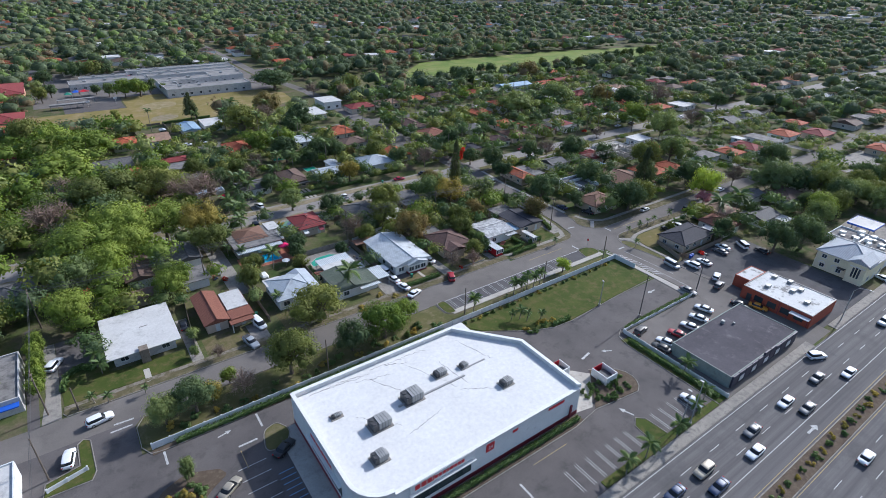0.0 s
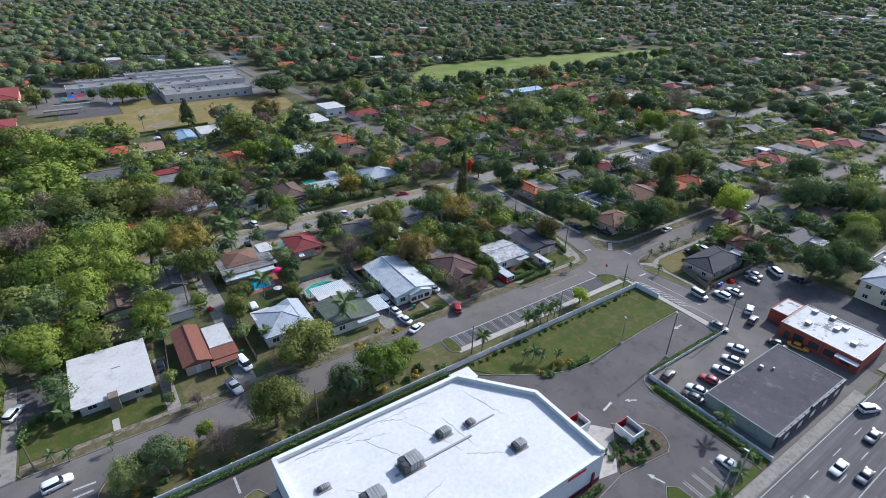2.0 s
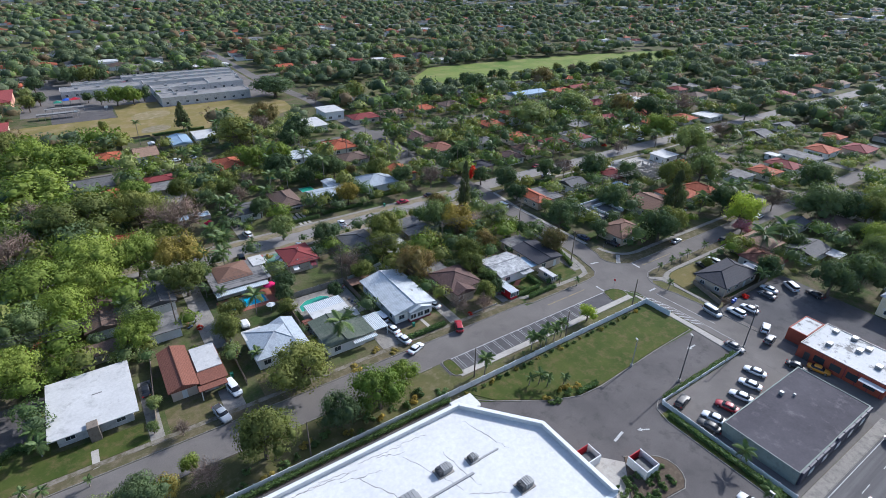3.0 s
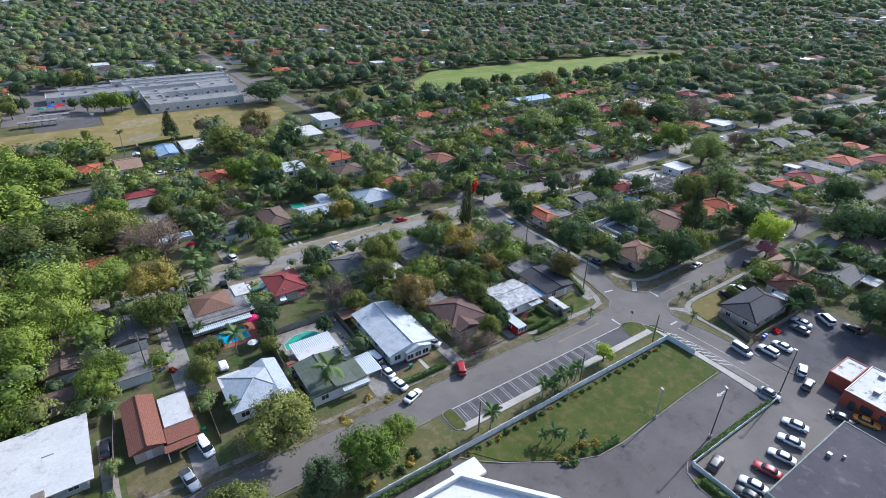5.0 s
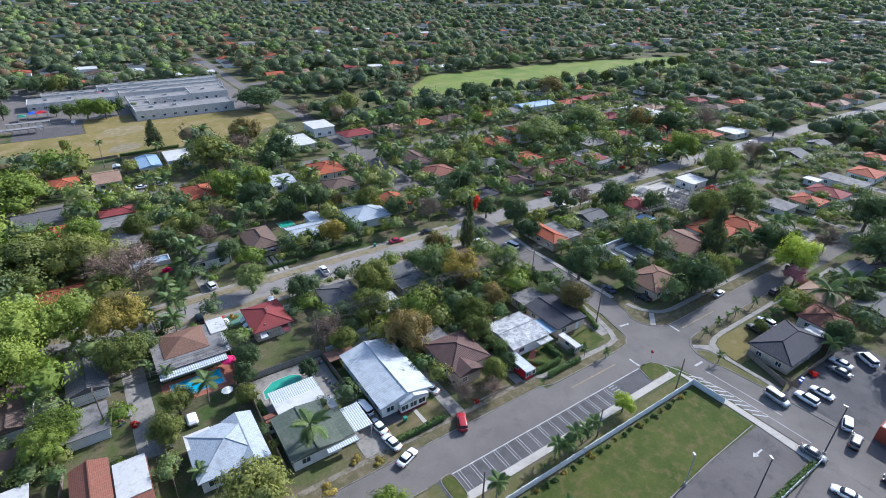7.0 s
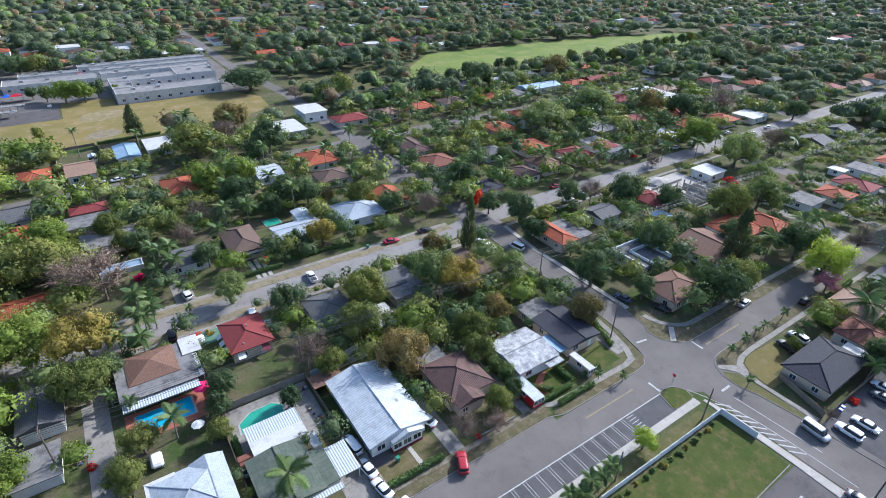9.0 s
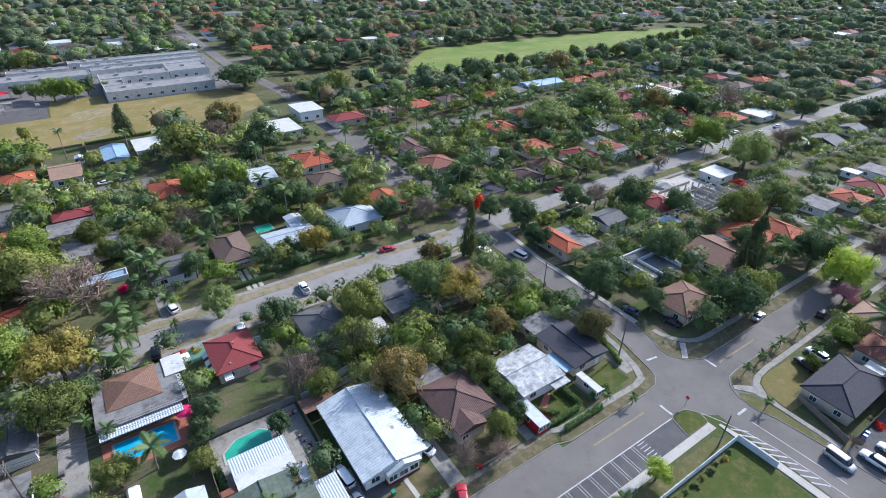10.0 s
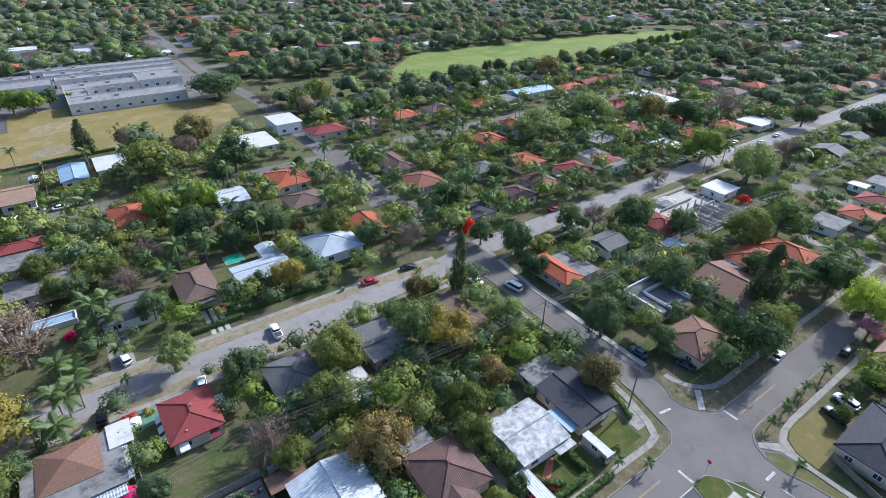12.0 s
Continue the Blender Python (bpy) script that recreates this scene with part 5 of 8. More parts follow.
house(179.0, 190.0, 190.0, 203.2, "hip", "shingle_rust", "brown hip-roofed house with pale walls", 2.9, 0.32)
house(196.8, 209.0, 190.2, 203.6, "hip", "tile_red", "dull red-roofed house among palms", 2.9, 0.32)
s = house(214.8, 226.4, 189.4, 208.0, "flat", "gravel_roof", "wide house with grey flat roof and red tiled middle", 2.9, walls="white_stucco")
part("hip_roof", roof_mesh(-4.6, 4.6, -5.6, 3.0, 3.0, "hip", 0.22)[0], M["tile_red"], s, "dull red tiled roof middle")
house(250.8, 262.0, 188.0, 199.8, "flat", "old_membrane", "white flat-roofed house with carport", 2.9, walls="white_stucco")
house(144.6, 156.4, 186.4, 195.4, "hip", "shingle_dark", "dark grey-roofed house behind trees", 2.9, 0.32)
house(272.0, 285.0, 190.6, 203.6, "hip", "tile_orange", "orange-roofed house beside the street", 2.9, 0.32)

# near side of the middle street, east of the cross street
s = house(143.6, 150.6, 145.6, 160.2, "hip", "tile_orange", "house with orange tile roof and grey flat wing", 3.0, 0.34, "beige_stucco")
house(150.7, 157.0, 146.0, 158.0, "flat", "gravel_roof", "grey flat wing of a house", 2.8)
house(165.8, 175.4, 150.4, 159.0, "gable_x", "shingle_grey", "pale house with dark grey gable roof", 2.9, 0.3, "white_stucco")
s = house(153.2, 164.8, 124.6, 135.6, "flat", "gravel_roof", "grey flat-roofed house round a court", 2.8, walls="white_stucco")
patch(s, -5.8, -2.4, -5.4, 5.4, 3.4, "shingle_grey", "raised slate-grey roof edge")
patch(s, -2.3, 5.6, 2.6, 5.4, 3.35, "shingle_grey")
for a0, a1, b0, b1 in ((-5.9, 5.9, 5.5, 5.8), (-5.9, -5.6, -5.5, 5.45), (-2.35, -2.05, -5.5, 2.5), (5.65, 5.95, -5.5, 5.45), (-2.0, 5.6, 2.3, 2.55)):
    part("parapet", boxed(a0, a1, b0, b1, 2.9, 4.1), M["white_wall"], s, "whitewashed roof parapet")
house(172.6, 188.6, 114.0, 130.2, "gable_y", "shingle_rust", "long house with pinkish brown roof", 2.9, 0.26, "white_stucco")
house(190.6, 204.6, 119.0, 131.4, "hip", "tile_orange", "house with large red-orange hip roof", 3.0, 0.34)
house(205.0, 214.4, 115.8, 128.8, "hip", "tile_orange", "red-orange roofed house wing", 3.0, 0.34)
house(228.6, 239.0, 152.8, 161.8, "flat", "old_membrane", "small house with bright white flat roof", 3.0, walls="white_stucco")
house(247.6, 259.0, 115.0, 125.6, "hip", "tile_orange", "house with orange tile roof", 2.9, 0.3)
house(263.6, 275.0, 113.6, 127.0, "hip", "tile_red", "house with dull pink roof", 2.9, 0.3, "white_stucco")
house(302.0, 316.0, 116.0, 127.6, "hip", "tile_orange", "white house with salmon-orange roof", 2.9, 0.3, "white_stucco")
house(284.4, 294.6, 114.2, 130.8, "flat", "gravel_roof", "white-walled flat-roofed house with porch columns", 2.9, walls="white_stucco")
house(234.0, 244.4, 119.4, 128.4, "flat", "gravel_roof", "grey flat-roofed annex with clutter", 2.8, walls="white_stucco")
house(333.0, 343.4, 124.0, 134.0, "hip", "tile_orange", "orange-roofed house among far gardens", 2.9, 0.3)
house(331.6, 342.0, 149.6, 158.8, "gable_x", "shingle_grey", "grey gable-roofed house among far gardens", 2.9, 0.3)
house(369.0, 385.0, 190.6, 206.0, "hip", "tile_red", "dull red-roofed house beside the far street", 2.9, 0.3)
house(411.0, 429.0, 189.0, 203.6, "hip", "tile_red", "wide dull red-roofed house beside the far street", 2.9, 0.3)
house(228.4, 232.0, 128.8, 133.4, "flat", "old_membrane", "small white garden shed", 2.2, walls="white_stucco", category="shed", name="shed")
house(278.0, 283.0, 128.0, 134.0, "flat", "old_membrane", "small white-roofed garden annex", 2.4, walls="white_stucco", category="shed", name="shed")
house(302.4, 313.2, 146.0, 158.8, "gable_x", "shingle_grey", "long grey gable-roofed house", 2.9, 0.3)
house(182.6, 189.0, 140.6, 145.6, "gable_y", "metal_blue", "small garden house with pale blue roof", 2.4, 0.2, category="shed", name="shed")
house(188.0, 198.0, 147.0, 158.0, "hip", "tile_red", "small house with dull red roof", 2.9, 0.3)

# around the back street
house(55.0, 66.2, 239.4, 254.0, "hip", "tile_orange", "house with bright orange-red hip roof", 3.0, 0.34)
house(27.6, 38.4, 239.6, 246.4, "hip", "tile_red", "house with dark red hip roof", 2.8, 0.3)
house(26.0, 38.4, 229.6, 238.6, "flat", "gravel_roof", "grey flat rear roof of a house", 2.7)
house(10.0, 20.0, 228.0, 240.0, "hip", "tile_orange", "house with orange roof behind a palm", 2.9, 0.3)
house(85.2, 94.8, 237.6, 249.6, "gable_x", "metal_white", "house with white metal roof", 2.8, 0.2, "white_stucco")
house(104.0, 117.6, 240.0, 255.0, "hip", "tile_orange", "house with orange-brown hip roof", 2.9, 0.3)
house(102.6, 115.0, 222.6, 233.8, "hip", "shingle_brown", "house with dull brown roof", 2.9, 0.3)
house(13.6, 24.4, 275.0, 287.6, "hip", "tile_orange", "house with orange roof beside the field", 2.9, 0.3)
house(-1.6, 10.4, 277.8, 288.0, "gable_x", "tile_orange", "low house with faded orange roof beside the field", 2.8, 0.25)
house(-42, -16.4, 404.0, 441.0, "hip", "tile_red", "wide two-storey house with dull red roof and pink walls", 5.4, 0.18, "pink_stucco")
house(-40, -17.0, 395.0, 403.6, "flat", "tile_orange", "long low orange-roofed wing beside the school", 3.2, walls="pink_stucco")
house(-42, -17.4, 342.0, 365.0, "hip", "tile_red", "house with weathered red roof at the field's end", 3.2, 0.22)
house(-40, -21.0, 322.0, 338.0, "hip", "tile_orange", "house with orange roof at the field's end", 3.0, 0.26)
house(-25, -12.0, 460.0, 474.0, "hip", "tile_orange", "orange-roofed house beyond the school yard", 3.0, 0.3)
house(28.4, 38.2, 273.0, 288.0, "gable_x", "shingle_tan", "house with tan roof and pale blue walls", 3.0, 0.25, "white_stucco")
house(45.4, 54.2, 283.6, 300.0, "gable_y", "metal_blue", "house with pale blue metal roof", 3.0, 0.2, "white_stucco")
house(56.6, 67.0, 288.0, 303.0, "flat", "old_membrane", "house with white flat roof beside the field", 3.0, walls="white_stucco")
house(105.6, 121.0, 281.0, 299.0, "flat", "old_membrane", "house with wide white flat roof", 2.9, walls="white_stucco")
house(126.0, 138.0, 298.0, 313.0, "flat", "old_membrane", "white two-storey house with blue trim", 4.6, walls="white_stucco")
house(144.4, 154.6, 230.0, 249.4, "hip", "tile_brown", "house with dark brown tiled roof beside the stub street", 2.9, 0.32)
house(143.0, 156.0, 213.8, 226.8, "hip", "shingle_red", "house with worn reddish-brown roof", 2.9, 0.28)
house(169.0, 179.6, 212.4, 222.2, "hip", "shingle_grey", "grey-roofed house deep among palms", 2.9, 0.3)
house(190.8, 203.0, 232.0, 247.0, "hip", "tile_orange", "house with orange-red roof", 2.9, 0.32)
house(210.4, 219.6, 237.0, 251.0, "hip", "tile_orange", "white two-storey house with orange roof", 5.0, 0.32, "white_stucco")
house(251.6, 278.0, 281.0, 292.0, "gable_x", "metal_blue", "long pale house with blue-white roof", 3.4, 0.25, "white_stucco")
house(283.0, 301.0, 277.6, 287.6, "hip", "tile_orange", "orange-roofed house near the park", 2.9, 0.3)
house(306.0, 320.0, 228.0, 254.0, "flat", "old_membrane", "long building with white flat roof", 3.4, walls="white_stucco")
for x0, x1, rf in ((136, 152, "tile_red"), (156, 170, "shingle_tan"), (174, 190, "tile_orange"), (196, 210, "shingle_brown")):
    house(x0, x1, 282.0, 293.5, "hip", rf, "house with hip roof behind the back street", 2.9, 0.3)

# cream two-storey building by the highway
s = house(174.2, 188.6, 35.2, 49.6, "hip", "metal_pale", "cream two-storey building with pale grey hip roof", 5.6, 0.42, "cream", 0.5, "building")
part("gable_bay", boxed(-8.1, -6.6, -6.6, -2.2, 0, 6.6), M["cream"], s)
part("gable_roof", roof_mesh(-8.6, 0.0, -7.1, -1.7, 6.5, "gable_x", 0.55)[0], M["metal_pale"], s)
bm = bmesh.new()
vs = [bm.verts.new(v) for v in ((-8.1, -6.6, 6.6), (-8.1, -2.2, 6.6), (-8.1, -4.4, 7.85), (-7.9, -6.6, 6.6), (-7.9, -2.2, 6.6), (-7.9, -4.4, 7.85))]
for q in ((0, 2, 1), (3, 4, 5), (0, 3, 5, 2), (1, 2, 5, 4), (0, 1, 4, 3)):
    bm.faces.new([vs[k] for k in q])
part("gable_wall", bm, M["cream"], s)
for y in (1.2, 4.6):
    window(s, -6.72, y, 3.9, 1.2, 1.1, "w")
    for k in range(8):      # arched heads of the lower windows
        a0 = math.pi * k / 8
        part("arch_stone", boxed(-6.80, -6.70, y - 0.05 + 0.75 * math.cos(a0), y + 0.20 + 0.75 * math.cos(a0), 2.0 + 0.7 * math.sin(a0), 2.18 + 0.7 * math.sin(a0)), M["trim"], s)
for k in range(3):
    part("tall_window", boxed(-8.16, -8.10, -5.4 + 0.75 * k, -4.9 + 0.75 * k, 1.9, 4.9 + (0.4 if k == 1 else 0)), M["glass"], s)
part("bay_cornice", boxed(-8.3, -8.1, -6.3, -2.5, 5.15, 5.35), M["trim"], s)
part("entrance_roof", boxed(-8.0, -6.7, -1.6, 0.4, 2.7, 2.85, 0.03), M["dark_metal"], s)
s = flat_block("rooftop_plant_building", "flat commercial building with crowded white roof units", 190.8, 200.8, 36.2, 53.0, 4.8, "white_wall", "gravel_roof", 0.5)
for k in range(14):
    x, y = 192.2 + 2.5 * (k % 4) * 0.9, 38.0 + 3.6 * (k // 4) + 0.8 * (k % 2)
    part("roof_unit", boxed(x, x + 1.3 + 0.3 * (k % 3), y, y + 1.2 + 0.4 * (k % 2), 4.8, 5.5 + 0.25 * (k % 3), 0.05), M["trim" if k % 3 else "steel"], s)
part("roof_duct", boxed(192.0, 199.6, 44.4, 44.9, 4.8, 5.2, 0.03), M["trim"], s)
BUILT.append((190, 202, 36, 54))
s = base("forecourt_canopy", 0, 0, "white-topped forecourt canopy with blue edge band", "canopy")
part("top", boxed(210.2, 219.0, 46.4, 54.0, 3.4, 3.75, 0.03), M["old_membrane"], s)
for q in ((209.95, 210.15, 46.2, 54.2), (219.05, 219.25, 46.2, 54.2), (210.2, 219.0, 46.15, 46.35), (210.2, 219.0, 54.05, 54.25)):
    part("edge_band", boxed(*q, 3.2, 3.8), M["blue_plastic"], s, "blue edge band")
for x in (211.5, 217.7):
    for y in (47.6, 52.8):
        part("post", boxed(x - 0.15, x + 0.15, y - 0.15, y + 0.15, 0, 3.4), M["steel"], s)
BUILT.append((209, 220, 45, 55))
for q in ([(203, 36), (228, 36), (232, 58), (203, 56)], [(237, 73.5), (262, 75), (262, 81.5), (239, 82)], [(279, 77), (320, 75), (322, 90), (281, 90)]):
    slab("pale_lot", q, -0.1, 0.055, M["old_concrete"], "pale worn concrete lot between trees", "parking lot")

# left edge stores
s = flat_block("west_store", "low store with blue awning at the street corner", -40, -21.6, 109.8, 126.4, 3.4, "school_wall", "gravel_roof", 0.3)
part("awning", boxed(-25.2, -21.9, 108.2, 109.75, 2.5, 2.75, 0.03), M["blue_plastic"], s, "blue awning")
flat_block("west_kiosk", "small white building beside the lot entry", -34, -22.4, 80, 92, 3.6, "white_wall", "old_membrane", 0.3)
slab("west_drive", rect(-21.4, -19.4, 103.2, 140), -0.1, 0.034, M["asphalt_dark"], "dark asphalt drive", "driveway")

# school
for x0, x1, y0, y1, h in ((56, 108, 376, 390, 4.8), (56, 66, 390.3, 408, 4.3), (56, 91, 408.3, 420, 4.4), (91.3, 113, 409, 430, 4.6), (54, 116, 433, 441, 4.0), (50, 117, 446, 453, 4.0), (44, 118, 459, 466, 4.0), (7, 53, 425, 440, 4.0), (14, 44, 447, 454, 3.8)):
    s = flat_block("school_block", "grey flat-roofed school building", x0, x1, y0, y1, h, "school_wall", "school_roof", 0.4, "school building")
    for k in range(int((x1 - x0) / 5.5)):
        window(s, x0 + 3 + 5.5 * k, y0 - 0.003, 1.2, 1.5, 1.2, "s")
    BUILT.append((x0, x1, y0, y1))
    for k in range(2):
        part("roof_unit", boxed(x0 + 8 + 12 * k, x0 + 10 + 12 * k, (y0 + y1) / 2, (y0 + y1) / 2 + 1.6, h, h + 1.0, 0.05), M["steel"], s)

# front lawns
slab("front_lawn", [(-15.3, 106.8), (8.6, 106.8), (8.6, 112.4), (-6.6, 113.0), (-6.6, 116.3), (-9.0, 116.2), (-12.0, 117.6), (-14.4, 116.2), (-15.4, 112)], -0.1, 0.06, M["lawn"], "green front lawn ringed by a low hedge", "lawn")
for x0, x1, y0, y1 in ((12.4, 21.8, 106.8, 113.6), (30.5, 45, 106.8, 114.4), (65, 76.8, 106.8, 112.6), (82.6, 94.2, 106.8, 113.2), (100.2, 111.4, 106.8, 113.6), (114.6, 123, 106.8, 112.4)):
    slab("front_lawn", rect(x0, x1, y0, y1), -0.1, 0.03, M["lawn" if x0 > 99 else "lawn_dry"], "front garden lawn of a house", "lawn")
# ---- gardens: drives, pools, patios, fences ----
slab("house_forecourt", [(-15.6, 113.0), (-14.9, 116.8), (-12.0, 118.2), (-6.6, 116.6), (-6.6, 131.0), (-15.8, 131.0)], -0.1, 0.055, M["asphalt_dark"], "dark asphalt forecourt beside the white-roofed house", "driveway")
slab("drive_apron", [(-19.2, 103.3), (-15.9, 103.3), (-15.7, 112), (-15.9, 131), (-18.0, 131), (-18.2, 112)], -0.1, 0.06, M["old_concrete"], "pale concrete drive apron", "driveway")
for q in ((8.9, 11.4, 105, 125), (22.6, 26.6, 103.5, 113.5), (58.4, 65.2, 104, 119), (24.0, 28.4, 128, 163), (77.6, 80.6, 104, 122), (94.6, 96.6, 104, 124), (123.6, 127.2, 108, 119), (112.2, 113.4, 107, 112.6), (26.6, 29.4, 165, 180), (46.0, 50.6, 178, 192), (243.8, 247.2, 102.6, 118), (260.0, 263.2, 102.6, 120), (276.4, 283.0, 102.6, 120), (296.0, 300.6, 102.6, 118), (225.6, 231.0, 102.6, 126), (216.0, 220.0, 102.6, 118)):
    drive(*q)
drive(49.5, 55.5, 163.0, 168.2, "concrete")
slab("green_carport_floor", rect(47.0, 54.6, 160.4, 165.1), -0.1, 0.06, M["green_paving"], "green painted concrete carport floor", "paving")
for k in range(3):
    slab("drive_strip", rect(66.2 + 1.6 * k, 67.2 + 1.6 * k, 180, 190), -0.1, 0.05, M["concrete"], "pale concrete drive strip", "driveway")
slab("patio_terracotta", rect(30.5, 46.2, 139.6, 147.2), -0.1, 0.08, M["terracotta"], "terracotta pool terrace", "terrace")
slab("patio_concrete", rect(46.5, 62.5, 123.4, 138.0), -0.1, 0.08, M["old_concrete"], "weathered concrete pool terrace", "terrace")
slab("front_patio", [(101.2, 109.0), (102.2, 107.2), (103.4, 107.6), (102.8, 110.2), (106.4, 112.6), (105.6, 113.6), (101.4, 111.0)], -0.1, 0.07, M["terracotta"], "terracotta garden path", "path")
slab("house_path", [(71.8, 107.0), (72.7, 107.0), (72.5, 112.3), (71.7, 112.3)], -0.1, 0.07, M["concrete"], "pale concrete garden path", "path")
slab("front_patio", rect(65.0, 68.9, 111.2, 114.6), -0.1, 0.06, M["bay_asphalt"], "dark grey paved front patio", "terrace")
slab("house_path", rect(-0.6, 0.6, 104, 110), -0.1, 0.07, M["concrete"], "pale concrete garden path", "path")


def pool(pts, material, label):
    s = base("swimming_pool", 0, 0, label, "pool")
    slab("rim", pts, 0.0, 0.16, M["concrete"], parent=s)
    c = Vector((sum(p[0] for p in pts) / len(pts), sum(p[1] for p in pts) / len(pts)))
    slab("water", [tuple(c + (Vector(p) - c) * 0.92) for p in pts], 0.0, 0.165, M[material], parent=s)


pool(rect(32.0, 42.5, 141.0, 146.2), "water_blue", "rectangular pool with bright blue water")
pool([(47.6, 131.0), (56.4, 131.0), (56.8, 134.4), (55.0, 135.8), (50.5, 135.6), (47.8, 133.6)], "water_teal", "kidney-shaped pool with teal water")
pool(rect(77.2, 82.4, 206.8, 211.4), "water_teal", "small teal pool behind a white house")
pool(rect(70.2, 76.4, 226.6, 230.4), "water_teal", "teal pool among trees")


def fence(x0, y0, x1, y1, h=1.6, material="wood", label="weathered wooden garden fence", step=2.4):
    d = math.dist((x0, y0), (x1, y1))
    n = max(1, round(d / step))
    f = base("garden_fence", x0, y0, label, "fence", "", "", 0, math.degrees(math.atan2(y1 - y0, x1 - x0)))
    s = d / n
    pm = part("panel", boxed(0.05, s - 0.05, -0.03, 0.03, 0.05, h), M[material], f)
    qm = part("post", boxed(-0.06, 0.06, -0.06, 0.06, 0, h + 0.12), M[material], f)
    for k in range(1, n + 1):
        again("post", qm.data, f, pose(k * s, 0, 0))
        if k < n:
            again("panel", pm.data, f, pose(k * s, 0, 0))


fence(28.4, 112, 28.4, 138)
fence(45.4, 112, 45.4, 138)
fence(46.0, 138.4, 62.8, 138.4, 1.8, "old_concrete", "grey block garden wall")
fence(63.0, 112, 63.0, 138)
fence(69.2, 137.2, 78.2, 137.8, 2.0, "white_wall", "white block wall behind a garden shed")
fence(10.6, 110, 12.6, 132)
fence(99.8, 116, 99.8, 127)
fence(80.8, 120, 80.8, 137)
fence(46.4, 140, 46.4, 160, 1.4, "steel", "grey chain-link garden fence")
fence(64, 137.8, 76, 140.5, 2.0, "white_wall", "white garden wall behind a house")
fence(83.4, 106.9, 92.6, 106.8, 0.5, "concrete", "low pale garden edging wall")
fence(144.6, 73.4, 166, 73.4, 1.7)
fence(143.4, 74, 147.0, 84.5, 1.5)
fence(88, 163.6, 104, 164.0, 0.7, "white_wall", "low white garden wall")
fence(88, 163.6, 87.6, 158, 0.7, "white_wall", "low white garden wall")
fence(-13, 311.6, 40, 315.0, 1.1, "wood", "low weathered fence along the field")
LATE_HEDGES = [(41, 315.2, 66, 316.8)]
fence(118.5, 140, 131, 140.5, 1.5)
fence(26.0, 313, 26.0, 272, 1.6)
fence(41.0, 314, 41.0, 274, 1.6)
house(36.5, 39.5, 294.0, 297.5, "gable_y", "metal_white", "small pale garden shed", 2.1, 0.3, "white_stucco", 0.2, "shed", True, "shed")
house(97.0, 99.6, 106.2, 113.2, "flat", "metal_white", "long white garden shed with red end", 2.2, 0.1, "red_sign", 0.15, "shed", False, "shed")
house(112.6, 114.3, 106.4, 112.4, "flat", "old_membrane", "low pergola-like shed roof", 2.0, 0.1, "beige_stucco", 0.15, "shed", False, "shed")
house(45.5, 48.3, 121.6, 124.8, "gable_x", "shingle_red", "small shed with faded red roof", 2.0, 0.2, "white_stucco", 0.15, "shed", False, "shed")
# odds and ends lying about in the gardens, seen as small boxes, boards and tubs
JUNK = random.Random(9)
for cx, cy, n, wx, wy in ((59.6, 136.3, 16, 2.4, 0.9), (29.8, 126.0, 9, 0.6, 4.0), (79.6, 131.0, 8, 0.7, 4.0), (88.0, 128.6, 9, 3.0, 1.0), (23.4, 141.5, 9, 1.2, 3.0), (60.6, 128.0, 7, 1.2, 3.6), (49.6, 189.4, 8, 3.0, 0.8), (41.2, 190.5, 9, 1.6, 2.0), (106.0, 128.4, 8, 3.0, 1.2)):
    bm = bmesh.new()
    for k in range(n):
        w, d, h = JUNK.uniform(0.25, 0.8), JUNK.uniform(0.2, 0.7), JUNK.uniform(0.2, 0.9)
        x, y = JUNK.uniform(-wx, wx), JUNK.uniform(-wy, wy)
        box(bm, x - w / 2, x + w / 2, y - d / 2, y + d / 2, 0.0, h, 0.03)
    ob = part("garden_clutter", bm, M["clutter"], None)
    ob.matrix_basis = pose(cx, cy, 0.08, 0, 0, JUNK.uniform(-12, 12))
    tagged(ob, "boxes, boards and tubs stored in a yard", "clutter", "", "stuff")
# unfinished house: slab, block walls and columns
s = base("building_site", 0, 0, "roofless grey concrete house shell under construction", "building site")
slab("floor_slab", rect(203, 227, 142.5, 166), 0.0, 0.4, M["concrete"], parent=s)
for k in range(6):
    part("partition", boxed(204 + 4.2 * k, 204.2 + 4.2 * k, 143, 156 - (k % 3) * 2, 0.4, 1.5 + 0.6 * (k % 2)), M["concrete"], s)
    for j in range(4):
        part("column", boxed(204 + 4.2 * k - 0.15, 204.3 + 4.2 * k, 143.2 + 4.2 * j, 143.55 + 4.2 * j, 0.4, 3.3), M["concrete"], s)
for k in range(4):
    part("partition", boxed(203.2, 226.0 - 5 * (k % 2), 143.2 + 5.5 * k, 143.4 + 5.5 * k, 0.4, 1.4), M["concrete"], s)
bm = bmesh.new()
bmesh.ops.create_icosphere(bm, subdivisions=3, radius=1.0)
for v in bm.verts:
    v.co *= 1 + 0.22 * noise.noise(v.co * 2.3)
part("rubble_mound", bm, M["concrete"], s, "pale heap of sand and rubble").matrix_basis = pose(211, 163, 0.3) @ Matrix.Diagonal((5.0, 3.4, 2.0, 1))
BUILT.append((203, 227, 142, 166))


